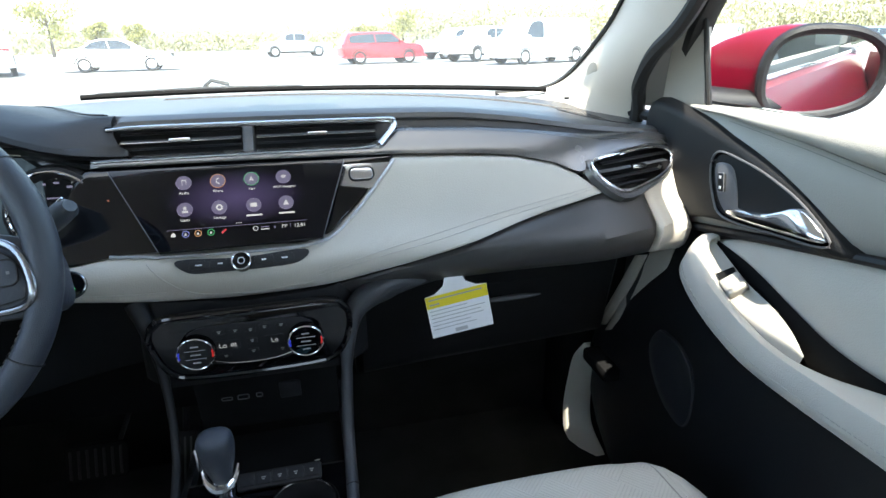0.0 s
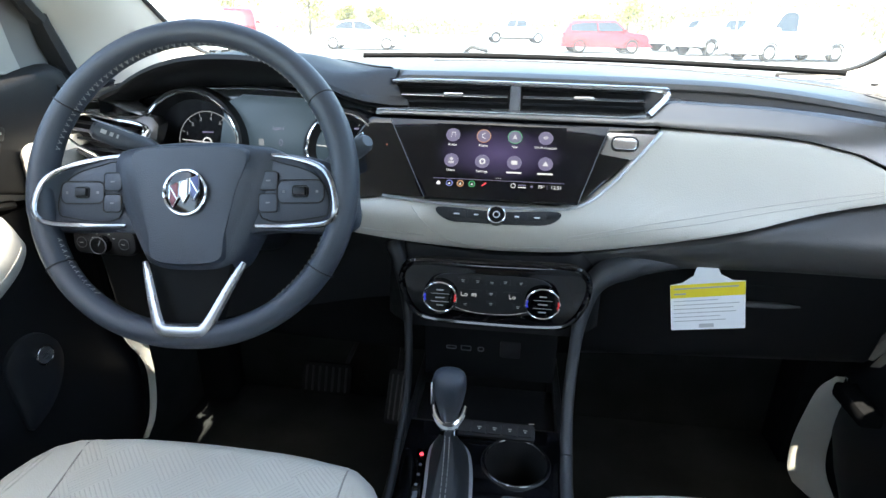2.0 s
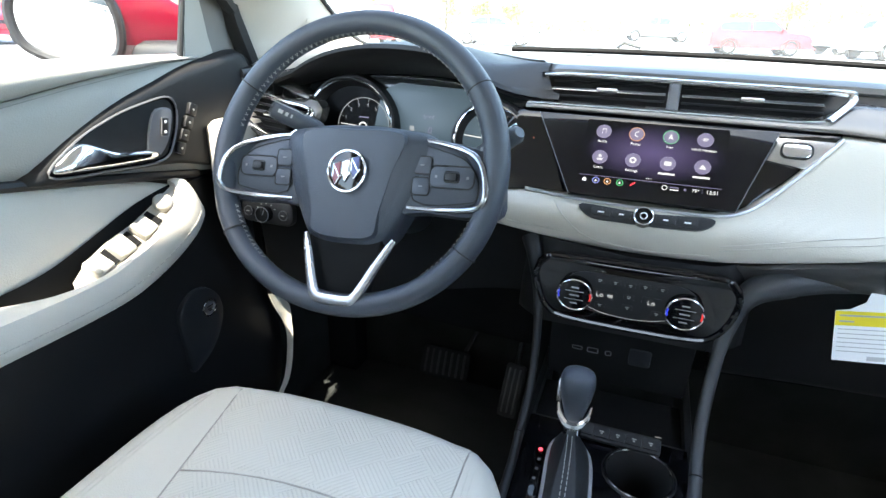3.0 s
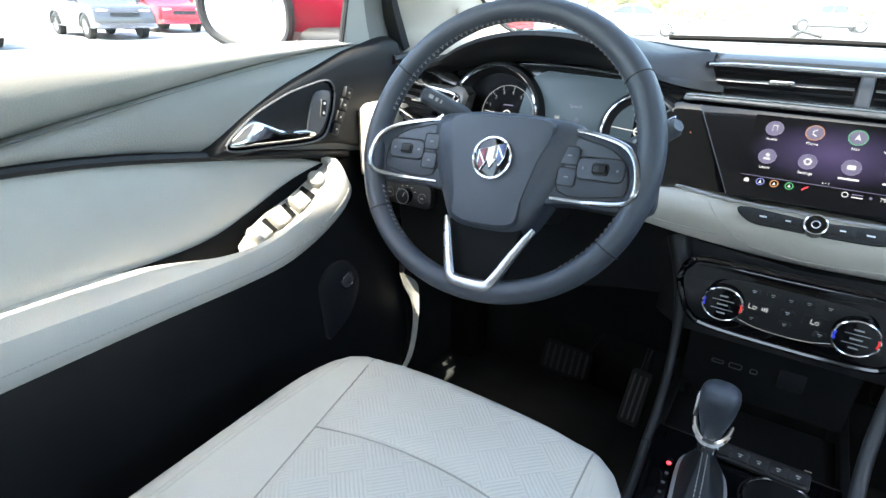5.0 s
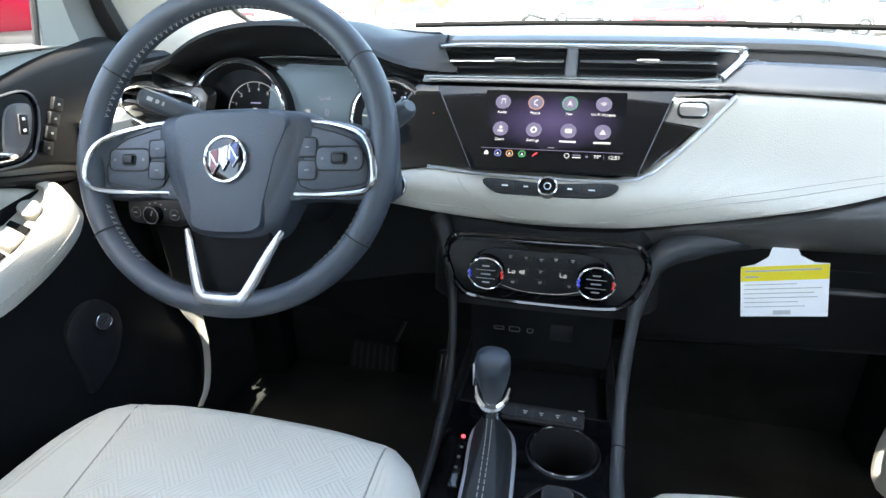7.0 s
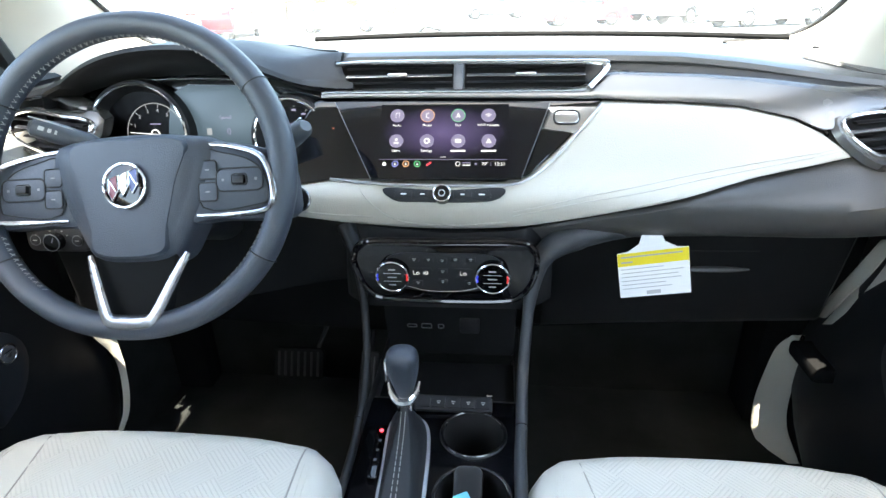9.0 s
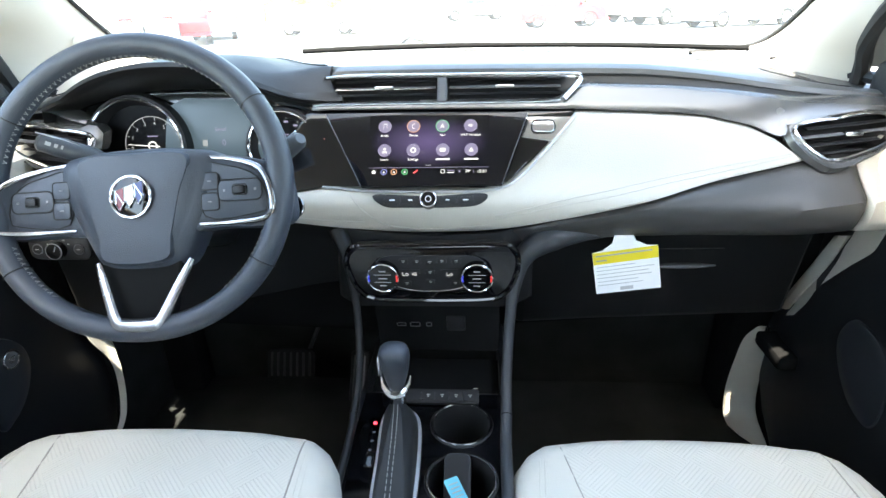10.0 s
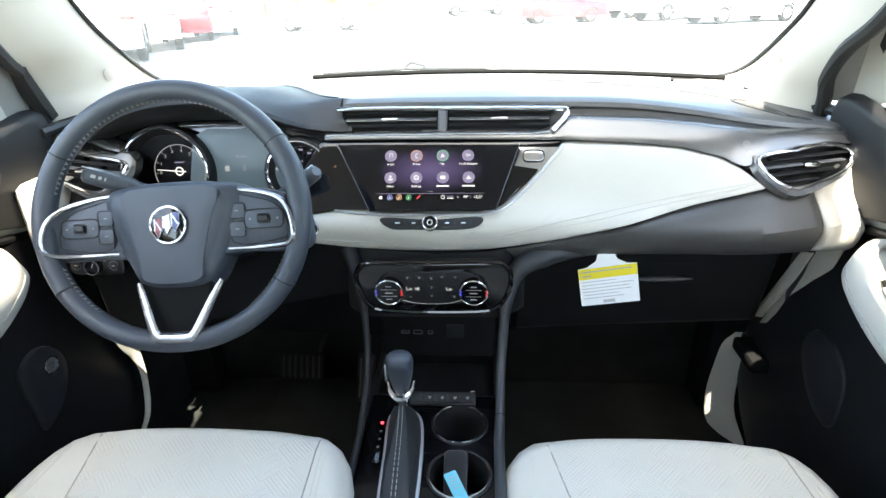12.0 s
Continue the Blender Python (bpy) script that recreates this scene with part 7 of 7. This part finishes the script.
P_RED = mat("red_car_paint", (0.30, 0.010, 0.018), 0.3, coat=0.4, stain=0.05)
P_WHITE = mat("white_car_paint", (0.78, 0.78, 0.77), 0.25, coat=1.0, stain=0.04)
P_SILVER = mat("silver_car_paint", (0.5, 0.51, 0.52), 0.3, 0.5, coat=1.0, stain=0.05)
P_DARK = mat("dark_grey_car_paint", (0.045, 0.045, 0.05), 0.25, coat=1.0, stain=0.05)
P_TEAL = mat("pale_teal_car_paint", (0.25, 0.36, 0.36), 0.3, 0.3, coat=1.0, stain=0.05)
vehicle("suv", P_RED, 4.4, 33.3, 8, "red parked suv seen from its side")
vehicle("van", P_WHITE, 12.1, 29.0, 200, "white parked delivery van with yellow plate")
vehicle("pickup", P_WHITE, 10.7, 33.8, 212, "white parked off-road truck beside a van")
vehicle("pickup", P_SILVER, 10.4, 38.5, 200, "pale grey parked pickup truck")
vehicle("pickup", P_SILVER, -0.4, 50.7, 190, "pale parked pickup truck far across the car park")
vehicle("pickup", P_DARK, 3.0, 105.0, 184, "dark parked pickup truck at the far edge")
vehicle("sedan", P_WHITE, -8.4, 31.4, 6, "white parked saloon seen from its side")
vehicle("suv", P_SILVER, -10.9, 16.9, 118, "large silver parked suv seen from behind", 1.15)
vehicle("suv", P_WHITE, -12.0, 21.2, 117, "white parked suv in a row of cars", 1.15)
vehicle("suv", P_RED, -12.9, 25.9, 115, "red parked suv in a row of cars", 1.1)
vehicle("suv", P_SILVER, -13.4, 29.9, 113, "silver parked suv in a row of cars", 1.1)
vehicle("suv", P_DARK, -21.2, 11.0, -8, "dark parked suv with its front towards a lane")
vehicle("sedan", P_WHITE, -19.3, 5.8, 0, "white parked saloon near a dark suv")
vehicle("suv", P_RED, -23.6, 14.7, -8, "red parked suv behind other cars")
vehicle("suv", P_TEAL, 40.0, 35.5, 170, "pale teal parked suv by the trees")
vehicle("pickup", P_WHITE, 28.6, 35.6, 215, "white parked truck by the trees")

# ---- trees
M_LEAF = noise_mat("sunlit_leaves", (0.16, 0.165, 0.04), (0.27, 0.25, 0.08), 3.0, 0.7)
M_BARK = noise_mat("bark", (0.06, 0.045, 0.03), (0.14, 0.11, 0.08), 6.0, 0.9)


def leaves(bm, c, r, n, size, rng):
    for _ in range(n):
        d = Vector((rng.gauss(0, 1), rng.gauss(0, 1), rng.gauss(0, 1))).normalized() * (rng.random() ** 0.4)
        p = Vector(c) + Vector((d.x * r[0], d.y * r[1], d.z * r[2]))
        q = Euler((rng.random() * 6, rng.random() * 6, rng.random() * 6)).to_matrix()
        s = size * (0.6 + 0.8 * rng.random())
        bm.faces.new([bm.verts.new(p + q @ Vector(v)) for v in ((-s, 0, 0), (0, -s * 0.5, 0.1 * s), (s, 0, 0), (0, s * 0.5, 0.1 * s))])


def tree(x, y, h, w, seed):
    rng = random.Random(seed)
    t = thing("tree", "small yellow-green tree at the edge of the car park", "tree", (x, y, lot_z(y)), "trees round the car park")
    bm = tube([(0, 0, 0), (0.05, 0.02, h * 0.25), (0.0, 0.06, h * 0.5), (0.05, 0, h * 0.8)], [0.16, 0.12, 0.09, 0.03], 8)
    crown = bmesh.new()
    for k in range(9):
        a = k * 2.4
        z = h * (0.4 + 0.5 * rng.random())
        tip = Vector((math.cos(a) * w * 0.35 * (0.5 + rng.random()), math.sin(a) * w * 0.35 * (0.5 + rng.random()), z))
        tube([(0, 0.03, z * 0.7), tip * 0.6 + Vector((0, 0, z * 0.35)), tip], [0.05, 0.03, 0.012], 5, bm=bm)
        leaves(crown, tip, (w * 0.28, w * 0.28, h * 0.16), 110, 0.16, rng)
    leaves(crown, (0, 0, h * 0.68), (w * 0.3, w * 0.3, h * 0.3), 160, 0.16, rng)
    link("trunk", bm, M_BARK, t)
    link("crown", crown, M_LEAF, t, "", False)
    return t


for k, (x, y, h, w) in enumerate(((-23.4, 65.0, 5.2, 4.8), (-22.0, 74.0, 3.5, 2.4), (-20.0, 82.0, 3.5, 2.5), (13.8, 81.0, 5.2, 4.2), (8.7, 82.0, 3.4, 2.9), (-31, 62, 5.6, 5.2))):
    tree(x, y, h, w, 20 + k)
rng = random.Random(5)
bm = bmesh.new()
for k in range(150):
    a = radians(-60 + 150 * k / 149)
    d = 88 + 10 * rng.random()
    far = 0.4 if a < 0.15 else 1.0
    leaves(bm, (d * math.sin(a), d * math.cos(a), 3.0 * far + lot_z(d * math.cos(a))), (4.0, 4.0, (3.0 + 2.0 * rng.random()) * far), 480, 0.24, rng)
# Leaf colours are paled to imitate haze over the distance.
tagged(link("woods", bm, noise_mat("haze_paled_woods", (0.30, 0.29, 0.15), (0.42, 0.40, 0.25), 0.5, 0.8), None, "far woods behind the car park, paled in colour for haze", False), "", "woods", "", "stuff")

# ---- far canopy and shed
M_ROOF = mat("dark_roof", (0.05, 0.05, 0.055), 0.7, stain=0.2)
M_PANE = mat("pale_window_pane", (0.22, 0.24, 0.26), 0.15, stain=0.2)
M_WALLB = mat("pale_render", (0.6, 0.6, 0.58), 0.8, stain=0.1)


def canopy(x, y, w, d, h, label, closed):
    c = thing("building", label, "building", (x, y, lot_z(y)))
    link("roof", rbox(w + 0.8, d + 0.8, 0.5, 0.05, 1, pose(0, 0, h + 0.25)), M_ROOF, c, "dark flat roof")
    if closed:
        link("wall", rbox(w, d, h, 0.02, 1, pose(0, 0, h / 2)), M_WALLB, c)
        for k in range(4):
            wd = link("window", rbox(w / 7, 0.06, 1.1, 0.02, 1, pose(-w / 2 + w / 8 + k * w / 4, -d / 2 - 0.02, 1.5)), M_PANE, c)
            link("sill", rbox(w / 7 + 0.1, 0.12, 0.08, 0.01, 1, pose(-w / 2 + w / 8 + k * w / 4, -d / 2 - 0.04, 0.82)), M_WALLB, wd)
    else:
        for sx in (-1, 1):
            for sy in (-1, 1):
                link("post", rbox(0.25, 0.25, h, 0.02, 1, pose(sx * w * 0.42, sy * d * 0.4, h / 2)), M_WALLB, c)
    return c


canopy(-22.5, 104, 11, 6, 1.9, "far pale building with a dark flat roof", True)
canopy(20.5, 100, 4, 4, 2.2, "far dark-roofed shed behind parked trucks", True)
canopy(6.5, 98, 3.4, 4, 1.6, "far open shelter with a dark roof", False)
